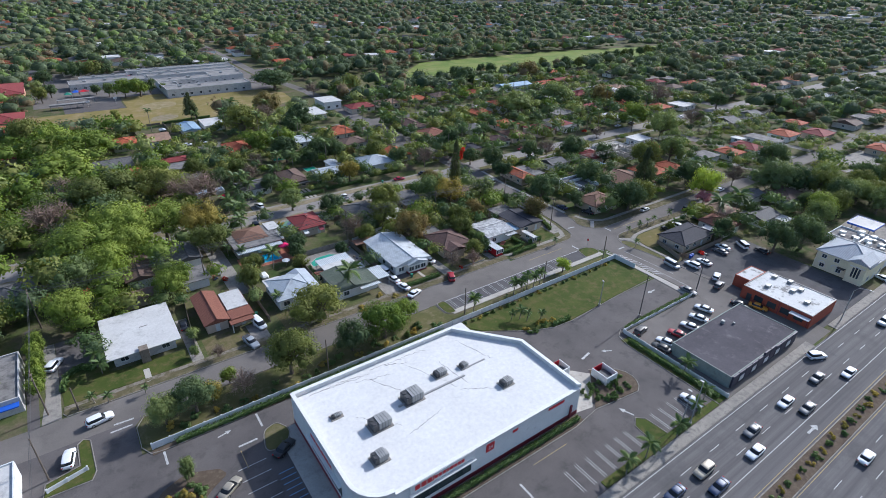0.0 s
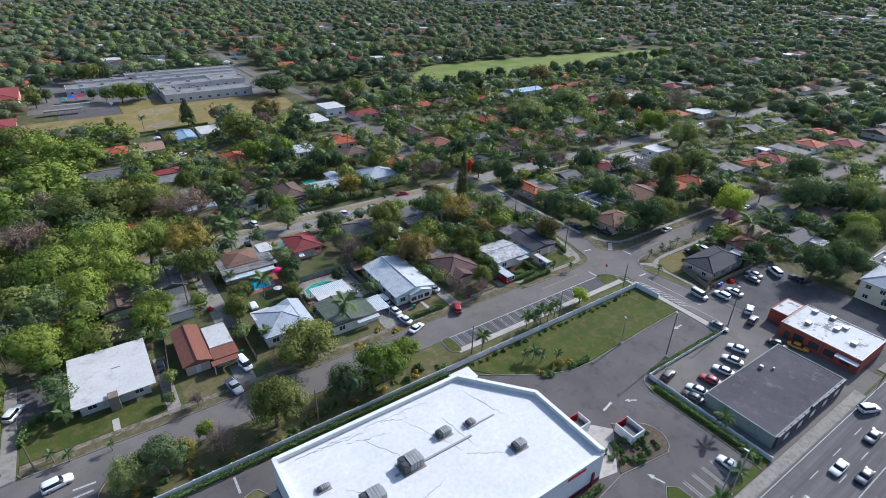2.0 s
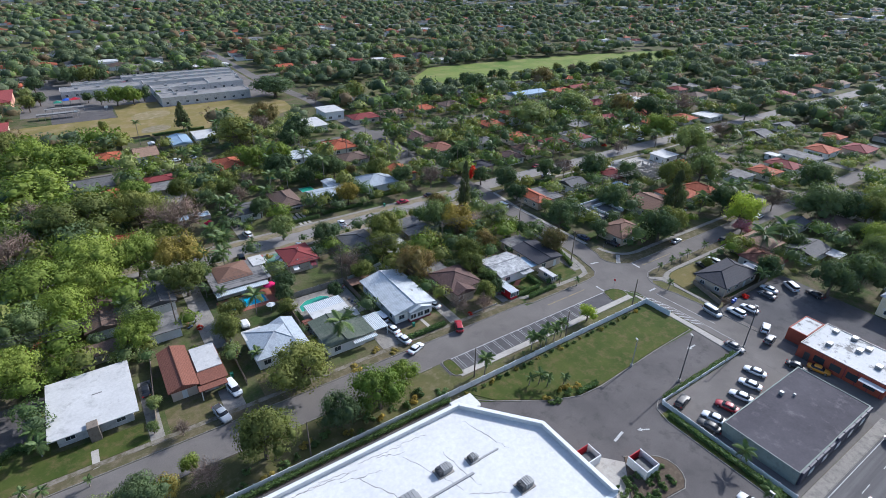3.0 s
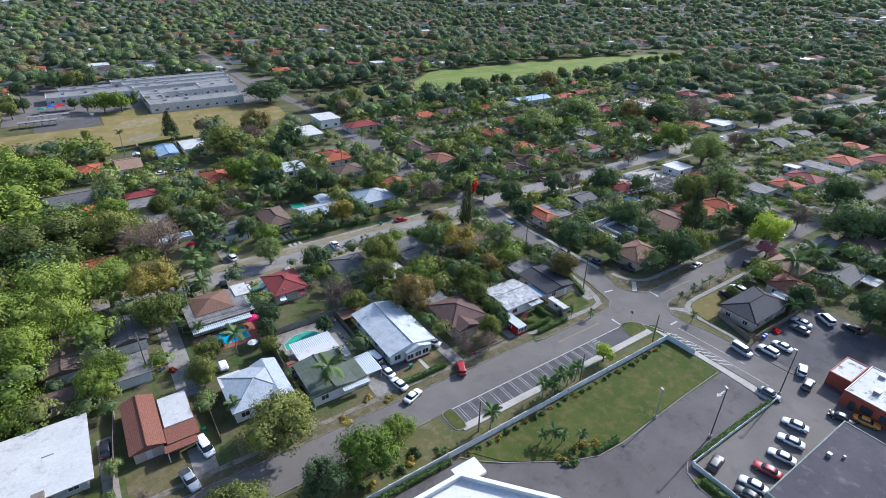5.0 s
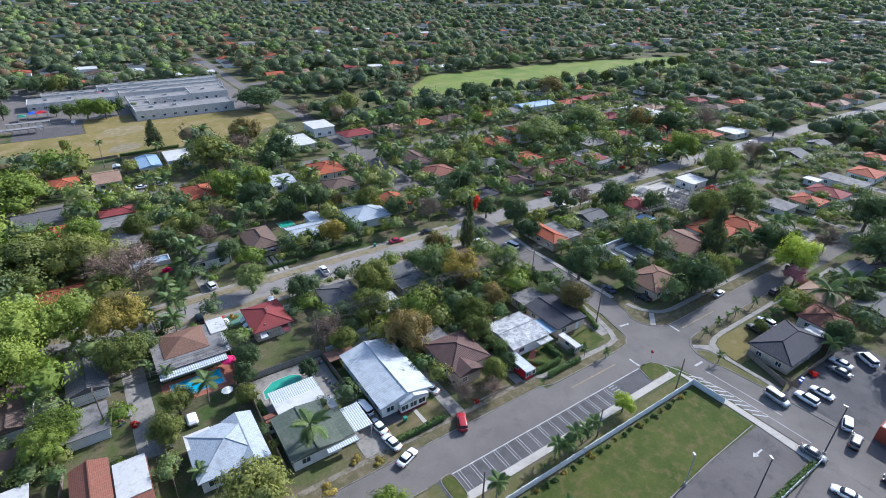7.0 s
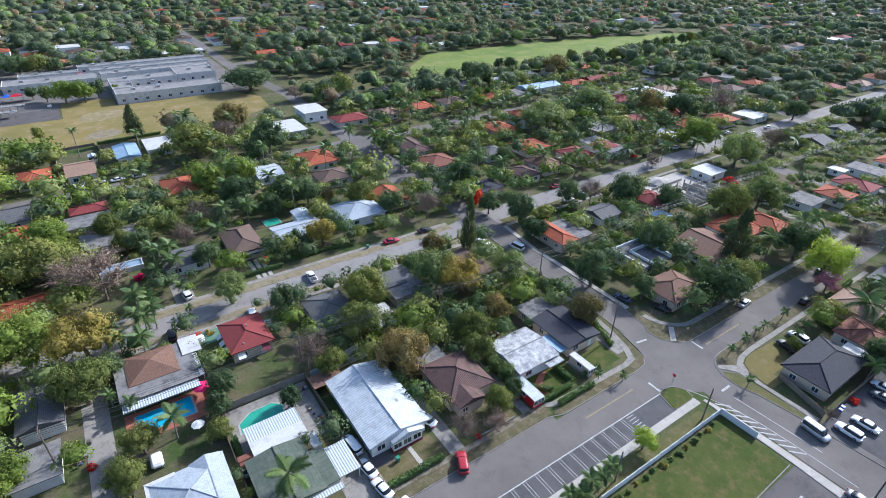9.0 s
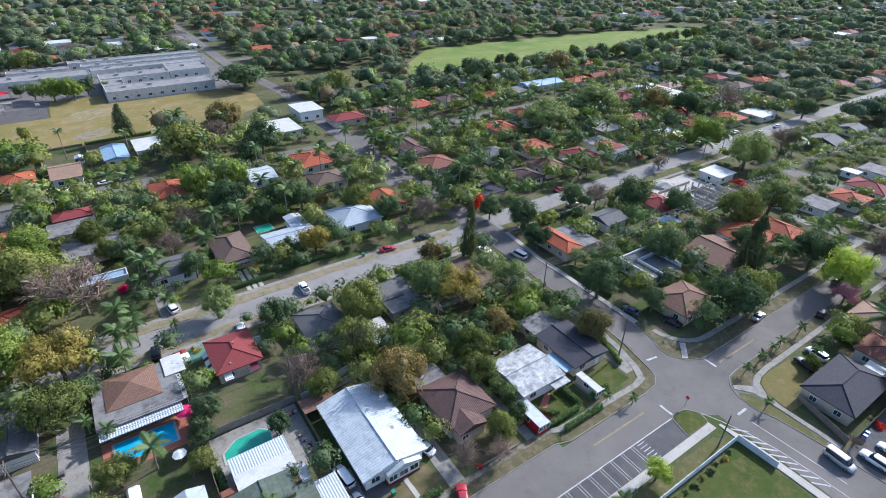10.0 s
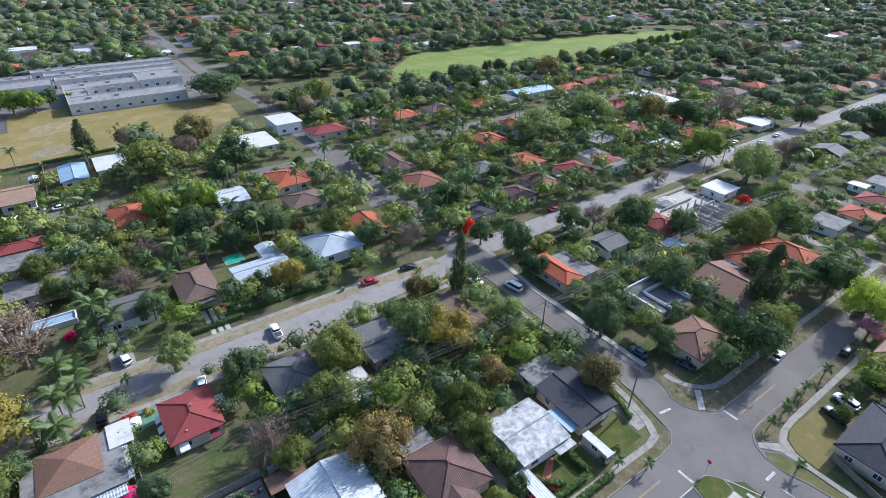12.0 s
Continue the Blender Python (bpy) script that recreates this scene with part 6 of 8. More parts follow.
# ---- vehicles ----
# side profiles: (x along the car, half width, z of sill, z of belt or bonnet); cabin: (x0 base, x0 top, x1 top, x1 base, roof height)
SHAPES = {
    "sedan": dict(L=4.75, W=1.82, belt=[(-2.37, 0.62), (-2.25, 0.92), (-1.5, 0.98), (0.75, 0.93), (1.9, 0.82), (2.3, 0.66), (2.37, 0.5)], cabin=(-1.75, -0.95, 0.35, 1.15), roof=1.44, belt_z=0.95),
    "suv": dict(L=4.75, W=1.92, belt=[(-2.37, 0.70), (-2.32, 1.08), (-1.5, 1.10), (0.85, 1.08), (1.95, 0.98), (2.3, 0.80), (2.37, 0.55)], cabin=(-2.25, -1.95, 0.30, 1.05), roof=1.74, belt_z=1.08),
    "van": dict(L=5.1, W=1.98, belt=[(-2.55, 0.70), (-2.50, 1.15), (-1.5, 1.18), (1.25, 1.15), (2.15, 1.0), (2.5, 0.8), (2.55, 0.5)], cabin=(-2.46, -2.36, 0.95, 1.75), roof=2.0, belt_z=1.15),
    "pickup": dict(L=5.5, W=1.95, belt=[(-2.75, 0.75), (-2.72, 1.12), (-0.9, 1.14), (1.05, 1.10), (2.35, 1.02), (2.7, 0.85), (2.75, 0.55)], cabin=(-0.85, -0.65, 0.65, 1.30), roof=1.78, belt_z=1.12),
}
CARS = {}


def car_meshes(kind, colour):
    if (kind, colour) in CARS:
        return CARS[kind, colour]
    q = SHAPES[kind]
    L, W = q["L"], q["W"] / 2
    body = bmesh.new()
    rings = []
    n = 15
    for k in range(n):
        x = -L / 2 * math.cos(math.pi * k / (n - 1))
        top = float(np.interp(x, [p[0] for p in q["belt"]], [p[1] for p in q["belt"]]))
        end = (abs(x) / (L / 2)) ** 7
        w = W * (1 - 0.20 * end)
        low = 0.26 + 0.16 * end
        rings.append([body.verts.new((x, y, z)) for y, z in ((-w * 0.93, low), (-w, low + 0.18), (-w, top - 0.24), (-w * 0.95, top - 0.07), (-w * 0.80, top), (0, top + 0.035), (w * 0.80, top), (w * 0.95, top - 0.07), (w, top - 0.24), (w, low + 0.18), (w * 0.93, low))])
    for u, v in zip(rings, rings[1:]):
        for k in range(11):
            body.faces.new((u[k], u[(k + 1) % 11], v[(k + 1) % 11], v[k]))
    body.faces.new(rings[0])
    body.faces.new(rings[-1][::-1])
    a0, a1, b1, b0 = q["cabin"]
    bz, rz = q["belt_z"] - 0.05, q["roof"]

    def loop(bm, x0, x1, half, z, bow):
        """Rounded outline of the cabin at one height, bowed at front and back."""
        pts = [(x0 + bow, -half), ((x0 + x1) / 2, -half * 1.02), (x1 - bow, -half), (x1 - bow * 0.3, -half * 0.72), (x1, 0), (x1 - bow * 0.3, half * 0.72), (x1 - bow, half), ((x0 + x1) / 2, half * 1.02), (x0 + bow, half), (x0 + bow * 0.3, half * 0.72), (x0, 0), (x0 + bow * 0.3, -half * 0.72)]
        return [bm.verts.new((x, y, z)) for x, y in pts]
    roof, glass = bmesh.new(), bmesh.new()
    loops = [loop(roof, a1 - 0.12, b1 + 0.14, W * 0.76, rz - 0.10, 0.16), loop(roof, a1 - 0.02, b1 + 0.02, W * 0.70, rz - 0.035, 0.14), loop(roof, a1 + 0.20, b1 - 0.25, W * 0.48, rz, 0.12)]
    panes = [loop(glass, a0, b0, W * 0.90, bz, 0.30), loop(glass, (a0 + a1) / 2 - 0.05, (b0 + b1) / 2 + 0.05, W * 0.845, (bz + rz) / 2, 0.22), loop(glass, a1 - 0.06, b1 + 0.08, W * 0.745, rz - 0.09, 0.16)]
    for bm, stack in ((roof, loops), (glass, panes)):
        for u, v in zip(stack, stack[1:]):
            for k in range(12):
                bm.faces.new((u[k], u[(k + 1) % 12], v[(k + 1) % 12], v[k]))
        bm.faces.new(stack[-1])
    for bm in (body, roof, glass):
        for fc in bm.faces:
            fc.smooth = True
    made = []
    for nm, bm, mt in (("body", body, M["car_" + colour]), ("roof", roof, M["car_" + colour]), ("cabin_glass", glass, M["car_glass"])):
        bmesh.ops.recalc_face_normals(bm, faces=bm.faces)
        me = bpy.data.meshes.new(nm)
        bm.to_mesh(me)
        bm.free()
        me.materials.append(mt)
        made.append((nm, me))
    if kind == "pickup":
        bm = boxed(-2.62, -0.98, -W * 0.78, W * 0.78, 1.13, 1.175)
        me = bpy.data.meshes.new("cargo_bed")
        bm.to_mesh(me)
        bm.free()
        me.materials.append(M["dark_metal"])
        made.append(("cargo_bed", me))
    CARS[kind, colour] = made
    return made


def small_mesh(name, bm, material):
    me = bpy.data.meshes.new(name)
    bm.to_mesh(me)
    bm.free()
    me.materials.append(material)
    return me


bm = bmesh.new()
bmesh.ops.create_cone(bm, cap_ends=True, segments=16, radius1=0.34, radius2=0.34, depth=0.22)
WHEEL = small_mesh("wheel", bm, M["tyre"])
bm = bmesh.new()
bmesh.ops.create_cone(bm, cap_ends=True, segments=12, radius1=0.22, radius2=0.20, depth=0.02)
RIM = small_mesh("rim", bm, M["rim"])
HEADLIGHT = small_mesh("headlight", boxed(-0.12, 0.1, -0.2, 0.2, -0.08, 0.08, 0.03), M["lamp_glass"])
TAILLIGHT = small_mesh("taillight", boxed(-0.08, 0.1, -0.18, 0.18, -0.1, 0.1, 0.03), M["tail_glass"])
MIRROR = small_mesh("mirror", boxed(-0.08, 0.08, -0.12, 0.12, -0.07, 0.07, 0.03), M["dark_metal"])
WORDS = {"sedan": "sedan car", "suv": "sport utility car", "van": "van", "pickup": "pickup truck"}


def car(kind, colour, x, y, turn, where="parked in the lot", z=0.035):
    """turn: where the bonnet points, degrees from +x."""
    s = base(WORDS[kind].split()[0] + "_car" if kind == "sedan" else {"suv": "utility_car", "van": "van", "pickup": "pickup_truck"}[kind], x, y, colour + " " + WORDS[kind] + " " + where, "car" if kind != "van" else "van", "", "", z, turn)
    for nm, me in car_meshes(kind, colour):
        again(nm, me, s, pose(0, 0, 0))
    q = SHAPES[kind]
    L, W = q["L"], q["W"] / 2
    for wx in (-L * 0.29, L * 0.31):
        for sy in (-1, 1):
            w = again("wheel", WHEEL, s, pose(wx, sy * (W - 0.10), 0.34, 90, 0, 0))
            again("rim", RIM, w, pose(0, 0, -sy * 0.115))
    zl = q["belt"][-2][1] + 0.02
    for sy in (-1, 1):
        again("headlight", HEADLIGHT, s, pose(L / 2 - 0.17, sy * W * 0.62, zl - 0.12))
        again("taillight", TAILLIGHT, s, pose(-L / 2 + 0.03, sy * W * 0.72, q["belt"][1][1] - 0.18))
        again("mirror", MIRROR, s, pose(q["cabin"][3] - 0.25, sy * (W + 0.05), q["belt_z"] + 0.05))
    return s


HW, ST, LOT, DR = "on the highway", "on the street", "parked in a lot", "parked beside a house"
for kind, colour, x, y, turn in (("suv", "white", 128.6, 28.4, -25), ("sedan", "grey", 120.6, 24.9, 180), ("sedan", "white", 128.4, 21.6, 180), ("sedan", "white", 107.0, 25.2, 180), ("sedan", "grey", 108.9, 21.8, 180),
                                 ("sedan", "grey", 93.4, 25.1, 180), ("sedan", "white", 88.8, 22.1, 180), ("suv", "gold", 76.9, 25.2, 180), ("sedan", "blue", 68.4, 25.4, 180), ("sedan", "blue", 76.0, 21.8, 180),
                                 ("sedan", "white", 104.8, 9.7, 0), ("suv", "silver", 158.0, 24.8, 180), ("sedan", "white", 186.0, 21.6, 180)):
    car(kind, colour, x, y, turn, HW)
for kind, colour, x, y, turn, wh in (
        ("suv", "white", -9.8, 98.4, 8, ST), ("suv", "white", -15.4, 91.0, 80, LOT), ("van", "white", 25.6, 111.8, -80, DR), ("pickup", "silver", 21.7, 105.9, -78, DR),
        ("sedan", "white", 90.9, 36.6, 92, LOT), ("sedan", "black", 100.8, 50.6, 100, LOT), ("sedan", "white", 103.6, 51.3, 104, LOT), ("sedan", "red", 108.8, 51.6, 104, LOT),
        ("sedan", "white", 114.2, 51.7, 104, LOT), ("sedan", "white", 119.4, 52.6, 104, LOT), ("sedan", "white", 124.4, 54.2, 104, LOT), ("suv", "black", 102.2, 57.6, 10, LOT),
        ("van", "silver", 137.8, 72.9, -96, ST), ("suv", "white", 143.1, 69.4, 88, LOT), ("sedan", "white", 147.8, 68.4, 88, LOT), ("suv", "white", 142.6, 61.4, 20, ST), ("sedan", "grey", 128.9, 61.6, -88, ST),
        ("sedan", "white", 162.0, 70.6, 90, LOT), ("sedan", "grey", 158.6, 69.4, 90, LOT), ("van", "white", 168.6, 67.8, 60, LOT), ("sedan", "black", 170.4, 62.2, 80, LOT),
        ("sedan", "black", 134.4, 49.8, -75, LOT), ("sedan", "yellow", 137.4, 46.6, -75, LOT), ("suv", "grey", 138.8, 58.4, 10, LOT), ("sedan", "white", 183.4, 33.9, 70, LOT),
        ("sedan", "white", 64.6, 102.4, 20, ST), ("sedan", "white", 64.0, 107.0, 100, DR), ("sedan", "white", 63.7, 111.8, 98, DR), ("van", "white", 63.5, 117.6, 96, DR),
        ("suv", "red", 78.0, 103.8, 62, ST), ("sedan", "white", 78.0, 115.4, 104, DR), ("sedan", "grey", 97.2, 111.4, 30, DR),
        ("suv", "black", 158.0, 88.4, 80, LOT), ("suv", "white", 163.4, 88.6, 80, LOT), ("suv", "grey", 175.4, 87.5, 86, LOT), ("suv", "black", 180.2, 95.0, 4, LOT), ("sedan", "blue", 141.2, 121.2, 96, ST),
        ("sedan", "black", 146.0, 113.2, 100, DR), ("sedan", "silver", 165.6, 103.0, 4, ST), ("pickup", "white", 78.2, 172.4, 86, ST), ("sedan", "white", 60.2, 165.2, 80, DR), ("suv", "black", 42.8, 167.0, 84, DR), ("suv", "white", 48.8, 181.6, 100, DR),
        ("sedan", "crimson", 105.4, 178.0, -6, ST), ("sedan", "black", 117.4, 178.2, -6, ST), ("sedan", "white", 128.4, 163.0, 100, DR), ("van", "white", 134.9, 155.4, 100, ST),
        ("suv", "silver", 37.4, 270.4, 5, ST), ("sedan", "white", 43.6, 269.4, 5, ST), ("sedan", "silver", 50.4, 269.4, 5, ST), ("sedan", "white", 32.0, 270.2, 60, ST),
        ("sedan", "red", 176.0, 181.0, 2, ST), ("sedan", "silver", 171.6, 170.4, 2, ST), ("suv", "black", 232.0, 184.0, 4, ST), ("sedan", "white", 250.8, 183.4, 4, ST), ("sedan", "grey", 262.0, 183.0, 4, ST),
        ("sedan", "white", 300.0, 176.4, 2, ST), ("sedan", "white", 316.0, 177.4, 2, ST), ("sedan", "silver", 290.0, 183.0, 4, ST), ("sedan", "black", 10.2, 121.4, 88, DR), ("suv", "white", -16.2, 121.6, 60, DR),
        ("sedan", "gold", 6.4, 69.0, 35, LOT), ("sedan", "black", 17.0, 72.0, 30, LOT), ("sedan", "white", 208.6, 98.6, 4, ST), ("suv", "grey", 198.6, 99.6, 4, ST), ("sedan", "white", 206.4, 44.0, 90, LOT), ("sedan", "silver", 224.0, 52.0, 90, LOT)):
    car(kind, colour, x, y, turn, wh)


# ---- poles, lamps, wires, small street things ----
def pole(x, y, h, arms=1, lean=0.0, label="weathered wooden utility pole"):
    s = base("utility_pole", x, y, label, "utility pole", "utility poles")
    part("shaft", tube(bmesh.new(), [(0, 0, 0), (lean, 0, h)], [0.17, 0.11], 8), M["pole_wood"], s)
    for k in range(arms):
        part("crossarm", boxed(lean - 0.06, lean + 0.06, -1.2, 1.2, h - 0.5 - 0.9 * k, h - 0.36 - 0.9 * k), M["pole_wood"], s)
    return s


def wire(pts, radius=0.035, name="power_line"):
    cu = bpy.data.curves.new(name, "CURVE")
    cu.dimensions, cu.bevel_depth, cu.bevel_resolution = "3D", radius, 0
    for a, b3 in zip(pts, pts[1:]):
        sp = cu.splines.new("POLY")
        sp.points.add(10)
        for k in range(11):
            f = k / 10
            p = Vector(a).lerp(Vector(b3), f)
            sp.points[k].co = (p.x, p.y, p.z - 1.0 * 4 * f * (1 - f) * (Vector(a) - Vector(b3)).length / 45, 1)
    cu.materials.append(M["dark_metal"])
    return tagged(new(name, cu), "thin dark overhead power line", "power line", "power lines", "thing")


LINE = [(-18.0, 139.5), (20, 139.8), (63.2, 139.9), (95.8, 137.8), (126.8, 137.2), (168.0, 138.0), (215.0, 137.4), (262.0, 137.0), (320, 136.5)]
for x, y in LINE:
    pole(x, y, 11.0, 2)
for off, z in ((-1.1, 10.8), (-0.5, 10.8), (0.5, 10.8), (1.1, 10.8), (-0.5, 9.9), (0.5, 9.9), (0.0, 8.2)):
    wire([(x, y + off, z) for x, y in LINE])
pole(126.6, 112.6, 10.5), pole(32.6, 86.9, 9.0, 0), pole(-18.0, 106.0, 11.0, 2), pole(-18.6, 88.4, 10.0, 1), pole(122.6, 86.6, 8.5, 0), pole(70.6, 87.7, 8.0, 0), pole(98.0, 86.9, 7.5, 0)
wire([(126.6, 112.6, 10.0), (126.8, 137.2, 10.0)])
wire([(-18, 139.5, 10), (-18, 106, 10.6), (-18.6, 88.4, 9.7), (-19.4, 20, 10)])
wire([(-18.4, 139.5, 9.2), (-18.4, 106, 9.8), (-19.0, 88.4, 9.0), (-19.9, 20, 9)])


def lot_lamp(x, y, h, turn=0, label="tall grey steel parking lot lamp", wood=False):
    s = base("lot_lamp", x, y, label, "street lamp", "lot lamps", "", 0.03, turn)
    part("footing", tube(bmesh.new(), [(0, 0, 0), (0, 0, 0.7)], [0.3, 0.3], 10), M["concrete"], s)
    part("pole", tube(bmesh.new(), [(0, 0, 0.6), (0, 0, h)], [0.13, 0.09], 8), M["dark_metal"] if wood else M["steel"], s)
    part("lamp_head", boxed(-0.1, 0.7, -0.2, 0.2, h - 0.05, h + 0.12, 0.03), M["steel"], s)


lot_lamp(102.8, 71.0, 7.5, 60)
lot_lamp(107.6, 62.0, 12.5, 60, "tall dark lamp pole beside the drive", True)
lot_lamp(131.0, 60.6, 12.0, 100, "tall dark lamp pole at the corner", True)
lot_lamp(83.4, 34.0, 9.0, 90)
lot_lamp(85.2, 33.2, 11.0, 90, "tall grey pole beside the pavement")
for x in (150.0, 196.0):
    s = base("street_lamp", x, 31.6, "grey highway street lamp with curved arm", "street lamp", "", "", 0.14)
    part("pole", tube(bmesh.new(), [(0, 0, 0), (0, 0, 9.0), (0, -0.8, 10.2), (0, -3.0, 10.8)], [0.14, 0.10, 0.08, 0.06], 8), M["steel"], s)
    part("lamp_head", boxed(-0.15, 0.15, -3.7, -2.9, 10.7, 10.86, 0.03), M["steel"], s)
pole(-13.0, 104.0, 6.0, 0)
s = base("stop_sign", 126.4, 95.9, "red octagonal stop sign on a steel post", "sign")
part("post", tube(bmesh.new(), [(0, 0, 0), (0, 0, 2.2)], [0.04, 0.04], 6), M["steel"], s)
bm = bmesh.new()
bmesh.ops.create_cone(bm, cap_ends=True, segments=8, radius1=0.4, radius2=0.4, depth=0.03)
part("plate", bm, M["red_sign"], s).matrix_basis = pose(-0.06, 0, 2.2, 90, 0, 90)
s = base("stop_sign", 141.4, 112.8, "grey back of a stop sign on its post", "sign")
part("post", tube(bmesh.new(), [(0, 0, 0), (0, 0, 2.2)], [0.04, 0.04], 6), M["steel"], s)


def bin_tub(x, y, material, label):
    s = base("wheeled_bin", x, y, label, "bin", "", "", 0.05)
    bm = bmesh.new()
    bmesh.ops.create_cone(bm, cap_ends=True, segments=4, radius1=0.36, radius2=0.46, depth=1.0)
    part("tub", bm, M[material], s).matrix_basis = pose(0, 0, 0.5, 0, 0, 45)
    part("lid", boxed(-0.36, 0.36, -0.38, 0.36, 1.0, 1.08, 0.03), M[material], s)


for x, y, mt in ((0.8, 129.3, "blue_plastic"), (1.8, 129.4, "blue_plastic"), (69.0, 110.6, "green_plastic"), (26.4, 116.4, "green_plastic"), (98.0, 178.8, "green_plastic"), (47.8, 163.2, "green_plastic"), (148.4, 72.8, "blue_plastic"), (147.2, 72.7, "blue_plastic")):
    bin_tub(x, y, mt, mt.split("_")[0] + " wheeled bin beside a house")


def sail(x, y, w, d, h, material, label):
    """A square shade canopy, raised in the middle, on four posts."""
    s = base("shade_canopy", x, y, label, "shade canopy", "playground canopies", "", 0.03)
    bm = bmesh.new()
    c = [bm.verts.new((sx * w / 2, sy * d / 2, h)) for sx, sy in ((-1, -1), (1, -1), (1, 1), (-1, 1))]
    top = bm.verts.new((0, 0, h + 1.1))
    for k in range(4):
        bm.faces.new((c[k], c[(k + 1) % 4], top))
    part("canopy", bm, M[material], s)
    for sx in (-1, 1):
        for sy in (-1, 1):
            part("post", tube(bmesh.new(), [(sx * w * 0.48, sy * d * 0.48, 0), (sx * w * 0.48, sy * d * 0.48, h)], [0.07, 0.07], 6), M["steel"], s)


sail(13.4, 407.0, 5.5, 5.0, 3.2, "red_sign", "red pyramid shade canopy in the school playground")
sail(9.2, 409.0, 4.0, 5.0, 2.8, "blue_plastic", "blue pyramid shade canopy in the school playground")
sail(4.6, 405.0, 4.0, 4.4, 2.6, "green_plastic", "green pyramid shade canopy in the school playground")
sail(44.0, 444.0, 4.0, 4.0, 3.0, "red_sign", "small red shade canopy between school blocks")
for x0, x1, y0, y1 in ((-2, 17, 386, 389), (-6, 14, 374.5, 378)):
    s = base("covered_walk", 0, 0, "grey flat roof of a covered school walkway", "walkway roof")
    part("roof", boxed(x0, x1, y0, y1, 2.8, 3.0, 0.03), M["school_roof"], s)
    for k in range(7):
        for y in (y0 + 0.3, y1 - 0.3):
            part("post", boxed(x0 + 0.4 + (x1 - x0 - 0.8) * k / 6 - 0.07, x0 + 0.4 + (x1 - x0 - 0.8) * k / 6 + 0.07, y - 0.07, y + 0.07, 0, 2.8), M["steel"], s)
for x, y in ((12.5, 373.5), (27.0, 376.5)):
    s = base("basketball_hoop", x, y, "white basketball backboard on a steel post", "hoop", "", "", 0.04)
    part("post", tube(bmesh.new(), [(0, 0, 0), (0, 0, 3.4)], [0.08, 0.07], 6), M["steel"], s)
    part("backboard", boxed(-0.9, 0.9, -0.12, -0.05, 2.9, 4.0, 0.02), M["trim"], s)


def parasol(x, y, h, r, material, label):
    s = base("parasol", x, y, label, "parasol", "", "", 0.05)
    part("pole", tube(bmesh.new(), [(0, 0, 0), (0, 0, h)], [0.04, 0.03], 6), M["steel"], s)
    bm = bmesh.new()
    bmesh.ops.create_cone(bm, cap_ends=False, segments=8, radius1=r, radius2=0.03, depth=r * 0.4)
    part("canopy", bm, M[material], s).matrix_basis = pose(0, 0, h - r * 0.1)


parasol(44.4, 145.6, 2.4, 1.7, "pink_fabric", "magenta parasol beside the blue pool")
parasol(41.7, 136.2, 2.2, 1.2, "white_fabric", "white garden parasol on the lawn")
parasol(77.8, 127.8, 2.2, 1.3, "green_plastic", "green garden parasol beside a house")
for x, y, w, d in ((34.0, 133.0, 2.0, 3.2), (47.6, 161.8, 2.0, 2.6), (82.6, 196, 1.5, 1.5)):
    s = base("covered_boat", x, y, "small boat or trailer under white cover", "boat", "", "", 0.05)
    part("cover", boxed(-w / 2, w / 2, -d / 2, d / 2, 0.25, 1.3, 0.35), M["white_fabric"], s)
    part("trailer", boxed(-w / 2 + 0.2, w / 2 - 0.2, -d / 2, d / 2 + 0.4, 0.0, 0.25, 0.03), M["dark_metal"], s)


# ---- trees ----
TREES = []      # (x, y, radius) of all that is planted


def rounded(me, normals):
    """Leaves take the light as the rounded mass that they belong to."""
    me.polygons.foreach_set("use_smooth", np.ones(len(me.polygons), dtype=bool))
    normals = np.asarray(normals, dtype=np.float32)
    normals /= np.linalg.norm(normals, axis=1)[:, None] + 1e-9
    me.normals_split_custom_set_from_vertices(normals.tolist())


SHAPE_CACHE = {}


